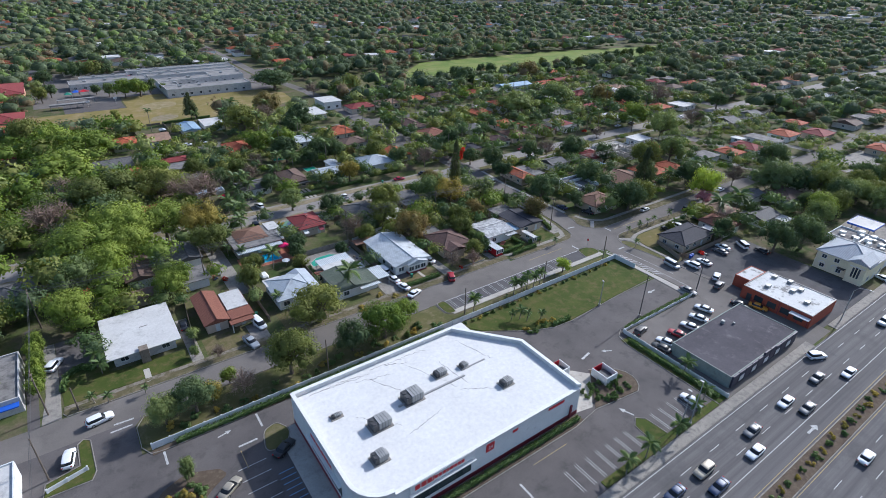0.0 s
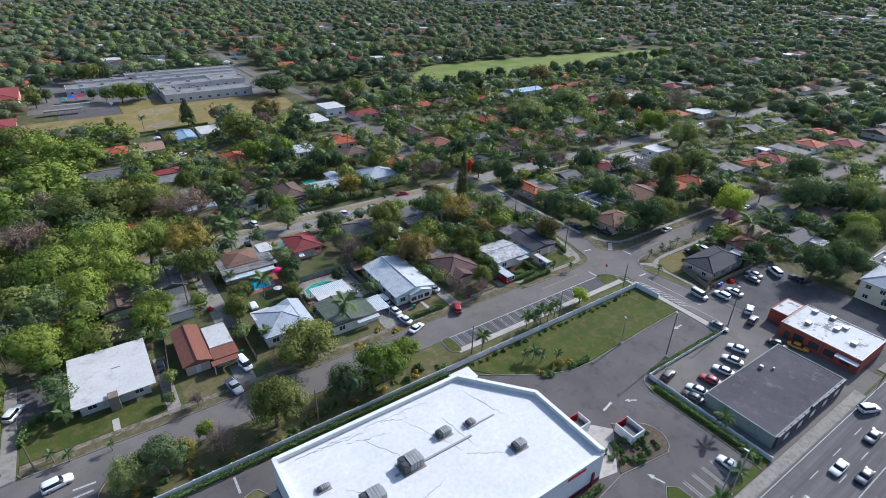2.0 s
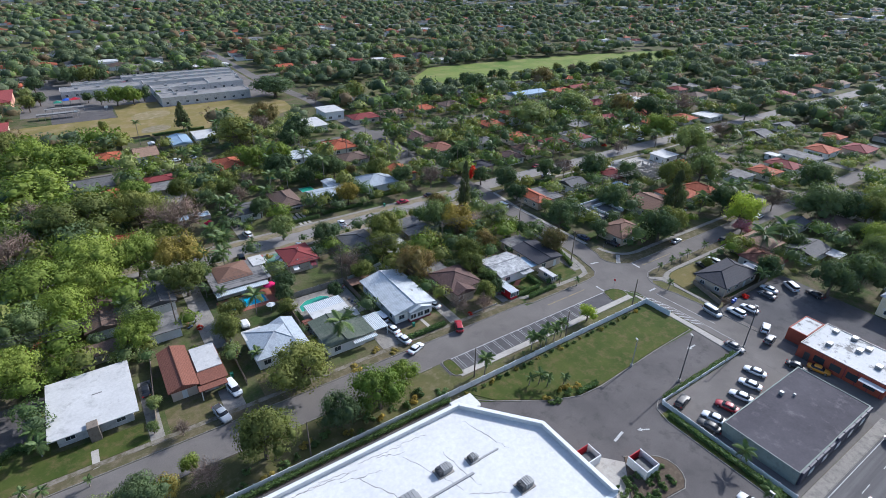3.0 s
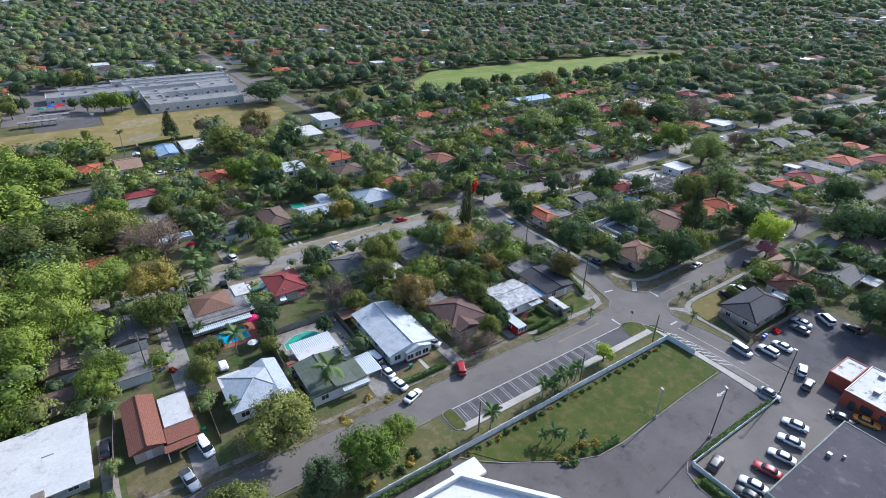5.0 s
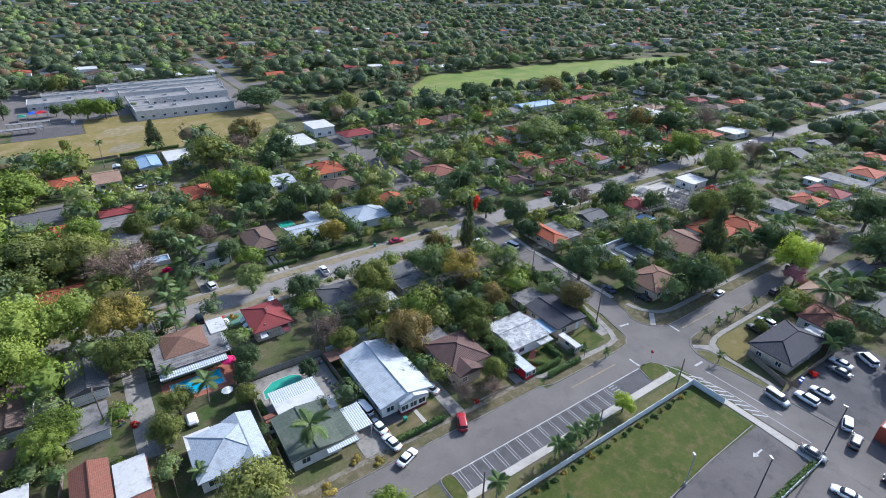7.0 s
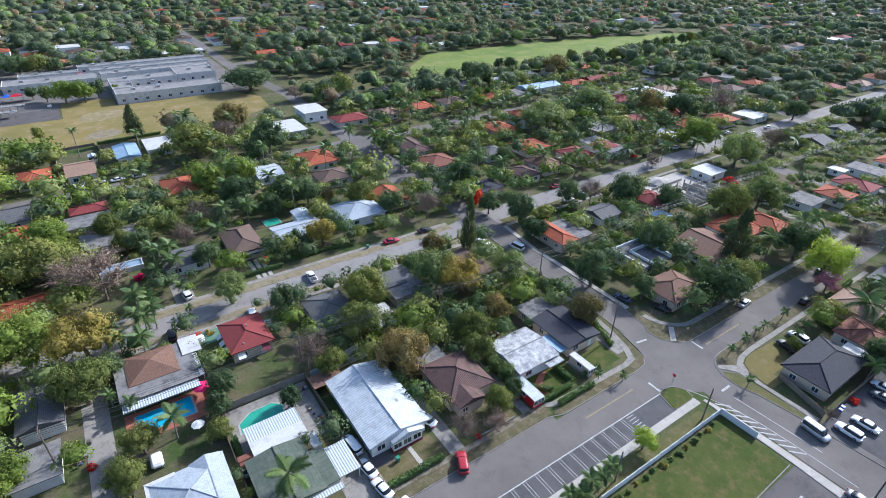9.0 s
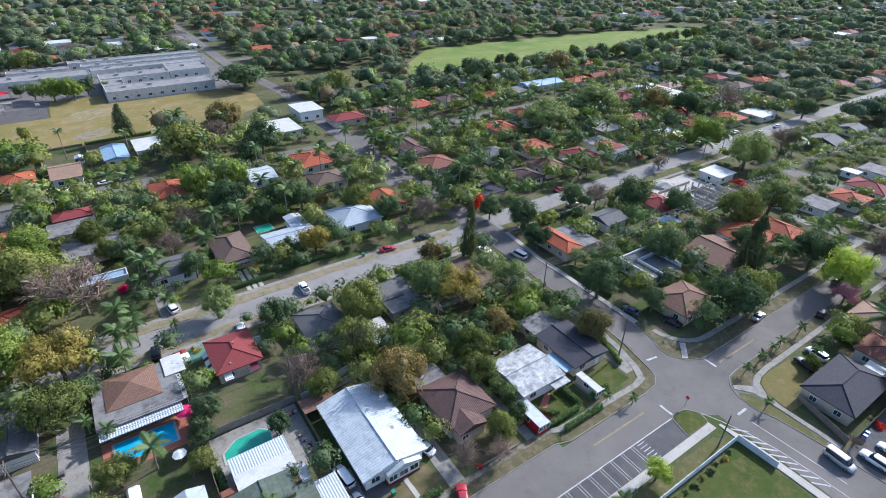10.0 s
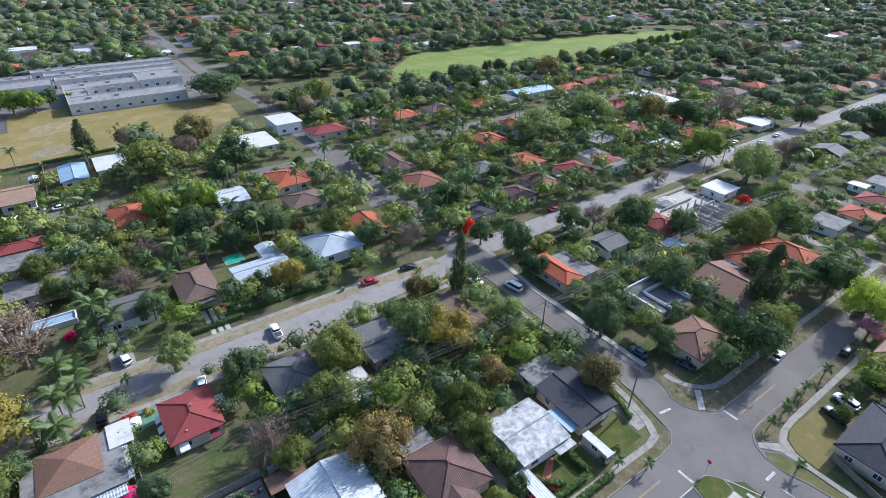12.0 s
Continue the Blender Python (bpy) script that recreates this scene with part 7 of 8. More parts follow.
def leaf_mesh(name, material, seed, blobs, leaves, size, flat=1.0, sparse=0.0, cone=False, core=0.56):
    """A crown of many small bent leaf clumps round a number of branch ends; radius 1, from z 0.24 to 1."""
    rnd = np.random.RandomState(seed)
    cen = []
    for k in range(blobs):
        a, u = rnd.uniform(0, 2 * math.pi), rnd.uniform(-0.6, 1.0)
        rr = math.sqrt(max(0.0, 1 - 0.72 * u * u)) * rnd.uniform(0.25, 0.72) if not cone else (1 - ((u + 0.6) / 1.6) ** 2.2) * 0.6 + 0.03
        cen.append((rr * math.cos(a), rr * math.sin(a), 0.53 + 0.30 * u * flat if not cone else 0.16 + 0.78 * (u + 0.6) / 1.6))
    cen = np.array(cen)
    rad = rnd.uniform(0.22, 0.42, blobs) if not cone else 0.40 * (1.25 - cen[:, 2]) + 0.10
    pick = rnd.randint(0, blobs, leaves)
    d = rnd.normal(size=(leaves, 3))
    d[:, 2] = np.abs(d[:, 2]) * np.where(rnd.rand(leaves) < 0.78, 1, -1)
    d /= np.linalg.norm(d, axis=1)[:, None]
    r = rad[pick] * rnd.uniform(0.70 - sparse * 0.45, 1.12, leaves)
    zs = 0.60 if not cone else 0.25
    p = cen[pick] + d * r[:, None] * np.array([1, 1, zs])
    # each leaf spray is a small pointed blade, turned mostly outwards
    n = d + rnd.normal(scale=0.45, size=(leaves, 3))
    n /= np.linalg.norm(n, axis=1)[:, None]
    t = np.cross(n, rnd.normal(size=(leaves, 3)))
    t /= np.linalg.norm(t, axis=1)[:, None] + 1e-9
    b2 = np.cross(n, t)
    s = (size * rnd.uniform(0.6, 1.35, leaves))[:, None]
    sq = np.array([1, 1, zs + 0.15])
    v = np.stack([p - t * s * sq, p + t * s * 0.6 * sq - b2 * s * 0.7 * sq, p + t * s * 0.6 * sq + b2 * s * 0.7 * sq], 1).reshape(-1, 3)
    f = np.arange(leaves * 3).reshape(-1, 3).tolist()
    v = v.tolist()
    whole = (p - np.array([0, 0, 0.42])) * np.array([1, 1, 1.3])
    soft_n = np.repeat(0.65 * d + 0.65 * n + 0.40 * whole, 3, 0).tolist()
    if core:        # lumpy inner masses of the branch ends, hidden behind the outer leaves
        for c, rr in zip(cen, rad):
            o, ph = len(v), rnd.uniform(0, 6, 3)
            for i in range(4):
                for j in range(6):
                    th, fi = math.pi * (i + 0.35) / 3.7, 2 * math.pi * (j + 0.5 * (i % 2)) / 6
                    q = core * rr * (1 + 0.22 * math.sin(3 * fi + ph[0]) * math.cos(2.5 * th + ph[1]))
                    v.append((c[0] + q * math.sin(th) * math.cos(fi), c[1] + q * math.sin(th) * math.sin(fi), c[2] + q * zs * math.cos(th)))
                    soft_n.append((math.sin(th) * math.cos(fi), math.sin(th) * math.sin(fi), math.cos(th)))
            f += [[o + i * 6 + j, o + i * 6 + 6 + j, o + i * 6 + 6 + (j + 1) % 6, o + i * 6 + (j + 1) % 6] for i in range(3) for j in range(6)]
            f.append([o + j for j in range(6)])
    me = bpy.data.meshes.new(name)
    me.from_pydata(v, [], f)
    rounded(me, soft_n)
    me.materials.append(material)
    return me, cen


def trunk_mesh(seed, cen, twigs=0, material=None):
    rnd = random.Random(seed)
    bm = bmesh.new()
    tube(bm, [(0, 0, 0), (rnd.uniform(-.03, .03), rnd.uniform(-.03, .03), 0.2), (rnd.uniform(-.06, .06), rnd.uniform(-.06, .06), 0.45), (0, 0, 0.7)], [w * (0.55 if twigs else 1.0) for w in (0.07, 0.05, 0.036, 0.016)], 7)
    for c in cen[:10]:
        tube(bm, [(0, 0, rnd.uniform(0.22, 0.4)), (c[0] * 0.55, c[1] * 0.55, 0.36 + 0.4 * (c[2] - 0.36)), tuple(c)], [0.015, 0.011, 0.006] if twigs else [0.03, 0.02, 0.008], 5)
    for k in range(twigs):
        c = cen[k % len(cen)]
        e = Vector(c) + Vector((rnd.uniform(-.42, .42), rnd.uniform(-.42, .42), rnd.uniform(-.1, .22)))
        tube(bm, [(c[0] * 0.6, c[1] * 0.6, 0.42 + 0.3 * (c[2] - 0.42)), tuple(Vector(c) * 0.6 + e * 0.4), tuple(e)], [0.008, 0.006, 0.003], 3)
    me = bpy.data.meshes.new("trunk")
    bm.to_mesh(me)
    bm.free()
    me.materials.append(material or M["bark"])
    return me


KINDS = {
    # leaf material, blobs, leaves, leaf size, number of shapes, label
    "oak": ("oak", 34, 6600, 0.029, 4, "broad olive-green shade tree"),
    "dark": ("dark", 34, 6600, 0.029, 4, "dense dark green leafy tree"),
    "light": ("light", 34, 6200, 0.027, 3, "airy light green tree"),
    "bright": ("bright", 34, 6600, 0.029, 3, "bright spring-green leafy tree"),
    "lime": ("lime", 26, 4600, 0.030, 1, "airy lime-green tree"),
    "yellow": ("yellow", 32, 6400, 0.029, 3, "yellow-green leafy tree"),
    "blossom": ("blossom", 32, 6400, 0.029, 3, "olive tree with russet new growth"),
    "bare": ("", 22, 1900, 0.022, 3, "nearly leafless pale-branched tree"),
    "pine": ("pine", 44, 3600, 0.058, 2, "tall narrow dark conifer"),
    "red": ("red", 14, 1000, 0.075, 1, "shrub covered in red blossom"),
    "pink": ("pink", 16, 1600, 0.06, 1, "tree covered in pink blossom"),
    "magenta": ("magenta", 8, 600, 0.10, 1, "magenta flowering shrub"),
    "shrub": ("hedge", 8, 600, 0.11, 3, "rounded green garden shrub"),
    "dry_shrub": ("yellow", 8, 560, 0.105, 2, "yellowish garden shrub"),
}
GROW = random.Random(11)


def tree(kind, x, y, h, r, where="in a garden"):
    leaf, blobs, leaves, size, shapes, label = KINDS[kind]
    k = GROW.randrange(shapes)
    if (r < 3.2 or y > 235) and leaves > 3700:       # small trees carry fewer, relatively larger leaf clumps
        k, leaves, size = -1 - k % 2, leaves // 2, size * 1.4
    if (kind, k) not in SHAPE_CACHE:
        me, cen = leaf_mesh("crown", LEAF[leaf] if leaf else BARE, 7 * len(SHAPE_CACHE) + 3, blobs, leaves, size, sparse=1.0 if kind == "bare" else 0.0, cone=kind == "pine", core=0.0 if kind == "bare" else 0.44)
        SHAPE_CACHE[kind, k] = me, trunk_mesh(len(SHAPE_CACHE), cen if kind != "pine" else cen[:4], 260 if kind == "bare" else 0, BARE if kind == "bare" else None)
    crown, trunk = SHAPE_CACHE[kind, k]
    low = kind in ("shrub", "red", "magenta", "dry_shrub")
    s = base("flowering_shrub" if kind in ("red", "magenta") else "shrub" if low else "conifer" if kind == "pine" else "tree", x, y, label + " " + where, "shrub" if low else "tree")
    s.matrix_basis = pose(x, y, -0.34 * h if low else 0.0, 0, 0, GROW.uniform(0, 360)) @ Matrix.Diagonal((1.12 * r, 1.12 * r * GROW.uniform(0.9, 1.1), h * (1.2 if low else 1.08), 1))
    again("crown", crown, s, pose(0, 0, 0))
    if not low:
        again("trunk", trunk, s, pose(0, 0, 0))
    TREES.append((x, y, r))
    return s


def oak(x, y, h, r): tree("oak", x, y, h, r)
def dark(x, y, h, r): tree("dark", x, y, h, r)
def light(x, y, h, r): tree("light", x, y, h, r)
def bright(x, y, h, r): tree("bright", x, y, h, r)
def lime(x, y, h, r): tree("lime", x, y, h, r, "beside the street")
def yellow(x, y, h, r): tree("yellow", x, y, h, r)
def blossom(x, y, h, r): tree("blossom", x, y, h, r)
def bare(x, y, h, r): tree("bare", x, y, h, r)
def pine(x, y, h, r): tree("pine", x, y, h * 1.05, r * 0.82)


def frond_mesh(seed):
    """One arching palm frond, length 1 along +x, with separate leaflets on both sides."""
    rnd = random.Random(seed)
    bm = bmesh.new()
    mid = []
    for k in range(9):
        f = k / 8
        mid.append(Vector((f * (1 - 0.12 * f), 0, 0.42 * f - 0.78 * f * f)))
    tube(bm, mid[::2], [0.018, 0.015, 0.012, 0.008, 0.004], 3)
    for k in range(1, 26):
        f = 0.12 + 0.88 * k / 26
        i = min(7, int(f * 8))
        p = mid[i].lerp(mid[i + 1], f * 8 - i)
        l = 0.30 * math.sin(math.pi * (0.12 + 0.80 * f)) * rnd.uniform(0.8, 1.15)
        for sy in (-1, 1):
            q = [p + Vector((-0.024, 0, 0)), p + Vector((0.034, 0, 0)), p + Vector((0.20 * l + 0.05, sy * l, -0.35 * l + rnd.uniform(-.02, .02)))]
            bm.faces.new([bm.verts.new(v) for v in q])
    me = bpy.data.meshes.new("frond")
    bm.to_mesh(me)
    bm.free()
    me.materials.append(LEAF["palm"])
    return me


FRONDS = [frond_mesh(k) for k in range(4)]
bm = tube(bmesh.new(), [(0, 0, 0), (0.012, 0, 0.3), (0.03, 0.01, 0.7), (0.03, 0.02, 1.0)], [0.024, 0.017, 0.015, 0.019], 8)
PALM_TRUNK = small_mesh("trunk", bm, M["palm_bark"])


def palm(x, y, h, r, n=13):
    s = base("palm_tree", x, y, "green feathery palm tree with slender trunk", "palm", "palms", "", 0.0, GROW.uniform(0, 360))
    th = max(0.9, h * 0.86)
    again("trunk", PALM_TRUNK, s, Matrix.Diagonal((min(9.0, 4 + h * 0.5), min(9.0, 4 + h * 0.5), th, 1)))
    kx = min(9.0, 4 + h * 0.5)
    for k in range(n):
        up = 8 - 55 * (k % 3) / 2 + GROW.uniform(-8, 8)
        again("frond", FRONDS[k % 4], s, pose(0.03 * kx, 0.02 * kx, th, 0, 0, 360 * k / n + GROW.uniform(-9, 9)) @ pose(0, 0, 0, 0, up, 0) @ Matrix.Scale(r * GROW.uniform(0.9, 1.15), 4))
    TREES.append((x, y, r * 0.8))


def hedge(x0, y0, x1, y1, h=1.3, w=1.0, label="clipped green garden hedge", leaf="hedge"):
    d = math.dist((x0, y0), (x1, y1))
    rnd = np.random.RandomState(int(abs(x0 * 13 + y0 * 7)))
    n = int(70 * d * (h + w) * 0.45)
    side = rnd.rand(n)
    p = np.stack([rnd.uniform(0, d, n), rnd.uniform(-w / 2, w / 2, n), rnd.uniform(0.05, h, n)], 1)
    p[side < 0.45, 2] = h
    k = side >= 0.45
    p[k, 1] = np.where(rnd.rand(k.sum()) < 0.5, -w / 2, w / 2)
    p += rnd.normal(scale=0.07, size=(n, 3))
    p[:, 2] = np.maximum(p[:, 2], 0.05)
    t, b2 = rnd.normal(size=(n, 3)), rnd.normal(size=(n, 3))
    t /= np.linalg.norm(t, axis=1)[:, None]
    b2 /= np.linalg.norm(b2, axis=1)[:, None]
    sz = rnd.uniform(0.10, 0.22, n)[:, None]
    v = np.stack([p - t * sz, p - b2 * sz, p + t * sz, p + b2 * sz], 1).reshape(-1, 3)
    me = bpy.data.meshes.new("leaves")
    me.from_pydata(v.tolist(), [], np.arange(n * 4).reshape(-1, 4).tolist())
    me.materials.append(LEAF[leaf])
    s = base("hedge", x0, y0, label, "hedge", "", "", 0.0, math.degrees(math.atan2(y1 - y0, x1 - x0)))
    again("leaves", me, s, pose(0, 0, 0))
    part("core", boxed(0.1, d - 0.1, -w / 2 + 0.15, w / 2 - 0.15, 0, h - 0.15, 0.1), LEAF[leaf], s)


# the larger trees, one by one
yellow(26.6, 167.7, 11.1, 6.8)
oak(25.4, 154.6, 9.8, 5.9)
bright(22.0, 219.6, 11.0, 6.7)
bare(32.2, 190.5, 12.5, 8.4)
bare(26.4, 196.8, 10.9, 6.6)
light(57.7, 172.5, 7.7, 4.6)
dark(66.9, 160.7, 7.9, 4.7)
oak(84.4, 153.3, 10.0, 6.0)
blossom(80.5, 129.2, 10.1, 6.2)
bare(66.6, 141.8, 8.4, 5.0)
oak(68.2, 136.6, 6.2, 3.6)
dark(30.1, 159.5, 5.7, 3.3)
dark(47.6, 142.3, 5.8, 3.3)
dark(46.1, 137.7, 5.0, 2.9)
light(77.8, 125.6, 4.0, 2.2)
blossom(111.9, 165.6, 6.5, 3.8)
light(104.1, 151.1, 10.4, 6.3)
yellow(87.6, 187.3, 8.2, 4.9)
dark(80.5, 191.7, 4.7, 2.6)
bare(53.9, 207.4, 7.8, 4.7)
dark(57.0, 192.7, 6.8, 4.0)
oak(39.5, 212.8, 6.8, 4.0)
yellow(107.2, 145.5, 10.2, 6.2)
light(121.1, 143.0, 8.8, 5.3)
oak(98.9, 129.3, 7.6, 4.5)
blossom(108.0, 132.1, 6.6, 3.9)
oak(95.9, 123.1, 6.7, 3.9)
blossom(125.0, 119.9, 8.2, 4.9)
dark(125.7, 133.1, 5.2, 3.0)
dark(138.5, 129.8, 9.6, 5.8)
dark(145.4, 118.8, 6.3, 3.7)
pine(121.1, 160.6, 17.0, 2.6)
dark(142.0, 155.4, 7.4, 4.4)
light(145.3, 143.7, 5.0, 2.8)
dark(166.3, 132.2, 9.9, 6.0)
dark(190.8, 121.8, 8.3, 5.0)
dark(199.3, 107.4, 10.6, 6.4)
oak(157.5, 87.5, 3.7, 2.0)
light(97.3, 115.6, 4.4, 2.4)
light(97.4, 119.0, 3.8, 2.1)
bright(34.0, 391.5, 10.5, 6.2)
bright(42.5, 389.0, 10.5, 6.4)
dark(49.0, 396.0, 9.0, 4.6)
light(26.0, 399.0, 8.0, 4.4)
dark(-4.0, 412.0, 8.0, 4.6)
oak(-9.0, 398.0, 9.0, 5.0)
light(-10.0, 425.0, 8.0, 4.6)
dark(-6.0, 452.0, 10.0, 6.0)
bright(58.0, 399.0, 5.0, 2.8)
dark(15.0, 466.0, 12.5, 7.6)
oak(24.5, 462.0, 12.0, 7.0)
dark(33.0, 465.0, 10.0, 5.6)
dark(121.7, 369.5, 12.5, 15.0)
blossom(94.5, 302.9, 12.5, 7.9)
bare(87.3, 288.7, 9.6, 5.8)
oak(73.8, 277.2, 12.5, 10.5)
pine(55.7, 313.0, 14.0, 3.9)
dark(99.2, 268.7, 12.5, 8.6)
dark(92.1, 260.3, 8.3, 5.0)
bright(69.2, 242.7, 9.9, 6.0)
bright(80.9, 243.8, 9.4, 5.7)
dark(74.7, 222.9, 10.6, 6.5)
dark(89.3, 221.0, 8.6, 5.2)
dark(94.3, 215.1, 8.9, 5.4)
oak(107.9, 203.9, 8.7, 5.2)
yellow(110.8, 202.3, 5.2, 2.9)
blossom(100.5, 212.0, 5.0, 2.9)
dark(114.7, 194.9, 8.0, 4.8)
bare(122.7, 185.4, 8.3, 5.0)
dark(120.0, 259.6, 4.6, 2.6)
bare(135.9, 336.7, 9.5, 5.7)
oak(146.8, 323.0, 10.1, 6.1)
oak(161.6, 335.6, 11.6, 7.1)
dark(82.0, 212.6, 6.9, 4.1)
oak(51.5, 213.6, 8.1, 4.8)
oak(36.6, 223.2, 8.0, 4.8)
dark(43.1, 210.7, 6.8, 4.0)
light(258.8, 240.5, 12.5, 11.6)
light(213.4, 231.0, 12.5, 11.6)
light(250.6, 156.6, 12.5, 8.0)
bare(279.5, 157.5, 11.6, 7.1)
dark(287.8, 207.4, 12.5, 9.0)
blossom(281.6, 221.6, 12.5, 7.9)
bare(318.2, 205.7, 12.5, 10.7)
dark(243.1, 315.2, 12.5, 10.2)
dark(263.4, 311.5, 9.7, 5.9)
blossom(299.1, 308.3, 12.5, 8.7)
bare(176.4, 165.0, 8.2, 4.9)
dark(185.9, 158.6, 10.2, 6.2)
dark(169.6, 169.4, 8.1, 4.8)
dark(193.8, 145.7, 9.4, 5.7)
oak(206.1, 133.4, 11.3, 6.9)
light(221.0, 130.9, 11.1, 6.8)
dark(146.5, 167.5, 9.0, 5.4)
dark(141.8, 177.4, 6.8, 4.0)
dark(147.3, 199.5, 8.8, 5.3)
dark(175.0, 208.9, 6.8, 4.0)
bare(222.1, 174.1, 6.6, 3.8)
bright(259.3, 180.4, 12.0, 7.4)
pine(178.8, 114.5, 17.0, 4.3)
dark(340.4, 177.9, 9.4, 5.7)
bright(-8.2, 241.1, 12.5, 14.1)
oak(4.1, 205.6, 12.5, 13.7)
bright(6.8, 173.5, 12.5, 10.3)
bright(-5.1, 166.9, 12.5, 9.7)
bright(16.3, 172.3, 11.7, 7.2)
light(-9.9, 149.6, 11.0, 6.6)
bright(-1.2, 154.0, 10.7, 6.5)
bright(-11.5, 136.0, 9.5, 5.4)
for k in range(7):
    bright(-19.2 + 0.5 * (k % 2), 112.5 + 3.1 * k, 4.6 + 0.5 * (k % 3), 1.9)
light(1.2, 75.2, 4.6, 1.7)
bright(10.9, 136.1, 7.2, 4.2)
bare(-7.1, 214.7, 11.1, 6.7)
bare(-13.1, 190.1, 12.3, 7.5)
bright(-7.9, 280.5, 12.5, 10.3)
bright(4.0, 265.2, 12.5, 11.6)
oak(-16.7, 303.2, 12.5, 8.8)
bright(4.3, 162.9, 10.7, 6.5)
palm(-10.0, 161.0, 9.0, 3.6)
palm(-6.4, 158.0, 8.0, 3.4)
palm(-13.4, 157.0, 9.0, 3.6)
palm(-8.6, 166.5, 8.5, 3.4)
oak(-13.0, 170.0, 9.0, 5.6)
dark(6.1, 90.4, 7.5, 4.4)
yellow(9.5, 92.0, 4.3, 2.4)
light(0.6, 90.7, 6.6, 3.8)
oak(25.8, 91.0, 10.4, 6.3)
bare(15.4, 90.7, 5.9, 3.4)
oak(38.6, 105.2, 9.6, 8.0)
bright(48.8, 90.6, 8.6, 5.6)
dark(40.1, 90.6, 7.7, 4.6)
bright(56.1, 93.6, 6.0, 3.5)
bright(13.8, 95.3, 3.7, 2.0)
light(10.9, 114.7, 3.3, 1.8)
light(9.8, 108.4, 2.8, 1.4)
bare(14.3, 104.7, 3.9, 2.1)
dark(223.9, 86.4, 12.5, 9.8)
dark(247.4, 99.0, 12.5, 8.2)
dark(229.9, 79.2, 10.9, 6.6)
oak(233.2, 74.2, 10.9, 6.7)
dark(172.9, 60.1, 10.1, 6.2)
dark(183.5, 56.6, 10.6, 6.4)
dark(192.8, 78.0, 5.7, 3.3)
bare(218.5, 99.2, 8.5, 5.1)
light(245.0, 75.1, 11.4, 7.0)
light(203.4, 60.5, 10.4, 5.6)
bright(212.0, 63.6, 10.0, 6.0)
oak(221.6, 62.4, 9.6, 5.8)
dark(231.0, 65.0, 10.4, 6.2)
light(240.0, 62.0, 10.0, 6.0)
oak(252.0, 66.0, 10.0, 6.0)
light(237.0, 54.0, 9.6, 5.6)
dark(246.0, 50.0, 10.0, 6.2)
oak(246.0, 59.0, 9.0, 5.4)
light(258.0, 56.0, 10.0, 6.0)
dark(264.0, 68.0, 10.0, 6.0)
oak(272.0, 62.0, 10.0, 6.4)
dark(216.0, 70.0, 7.0, 4.0)
bare(143.0, 72.9, 3.1, 1.6)
oak(90.7, 110.0, 5.9, 3.5)
oak(32.6, 136.4, 6.4, 3.7)
oak(29.6, 129.3, 6.8, 4.0)
bright(13.3, 140.3, 7.5, 4.4)
bare(82.3, 109.3, 5.7, 3.3)
bare(87.7, 106.1, 5.4, 3.1)
dark(96.1, 111.3, 4.1, 2.3)
lime(107.3, 88.6, 4.6, 2.7)
oak(78.2, 143.8, 8.8, 5.3)
dark(57.9, 132.9, 4.5, 2.5)
oak(44.8, 132.3, 4.4, 2.5)
oak(20.8, 204.4, 12.5, 8.6)
palm(47.2, 194.8, 6.7, 3.2)
palm(49.1, 191.8, 6.5, 3.1)
palm(44.1, 191.8, 5.4, 2.6)
palm(48.3, 182.0, 4.2, 2.0)
palm(38.3, 169.8, 6.8, 3.2)
palm(36.9, 162.5, 7.0, 3.3)
palm(31.2, 170.3, 6.3, 3.0)
palm(32.7, 166.0, 6.1, 2.9)
palm(37.8, 180.2, 6.7, 3.2)
palm(48.1, 173.5, 2.7, 1.3)
palm(29.2, 151.3, 3.6, 1.7)
palm(38.0, 136.8, 6.3, 3.0)
palm(114.2, 105.1, 2.2, 1.1)
palm(63.0, 203.3, 6.4, 3.0)
palm(193.0, 112.3, 7.6, 3.6)
palm(208.6, 111.4, 9.3, 4.4)
palm(216.3, 111.6, 8.5, 4.1)
palm(44.9, 259.4, 7.6, 3.6)
palm(50.9, 257.6, 6.7, 3.2)
palm(76.3, 310.9, 9.5, 4.5)
palm(34.0, 303.0, 12.5, 2.5)
oak(21.6, 329.0, 6.8, 3.0)
dark(11.7, 312.0, 6.0, 3.2)
dark(20.8, 312.0, 3.8, 2.6)
palm(136.5, 245.7, 8.7, 4.1)
palm(145.3, 245.9, 8.0, 3.8)
palm(134.8, 223.2, 6.4, 3.0)
palm(187.1, 309.0, 5.9, 2.8)
palm(192.2, 306.1, 5.9, 2.8)
palm(195.6, 300.6, 5.9, 2.8)
palm(143.7, 230.3, 5.0, 2.4)
palm(187.7, 188.4, 7.4, 3.5)
palm(201.2, 183.6, 8.5, 4.0)
palm(193.6, 184.6, 7.4, 3.5)
palm(184.0, 197.7, 8.3, 4.0)
palm(215.5, 182.4, 8.0, 3.8)
palm(232.0, 177.0, 7.5, 3.5)
palm(247.0, 171.5, 8.7, 4.2)
palm(232.5, 187.9, 8.6, 4.1)
palm(264.0, 173.4, 8.3, 3.9)
palm(282.3, 154.0, 10.0, 5.6)
palm(191.8, 252.5, 7.6, 3.6)
palm(179.2, 243.6, 7.1, 3.4)
palm(213.7, 259.3, 7.6, 3.6)
palm(317.6, 238.0, 10.0, 5.1)
palm(73.7, 212.8, 7.4, 3.5)
palm(116.7, 173.0, 3.0, 1.4)
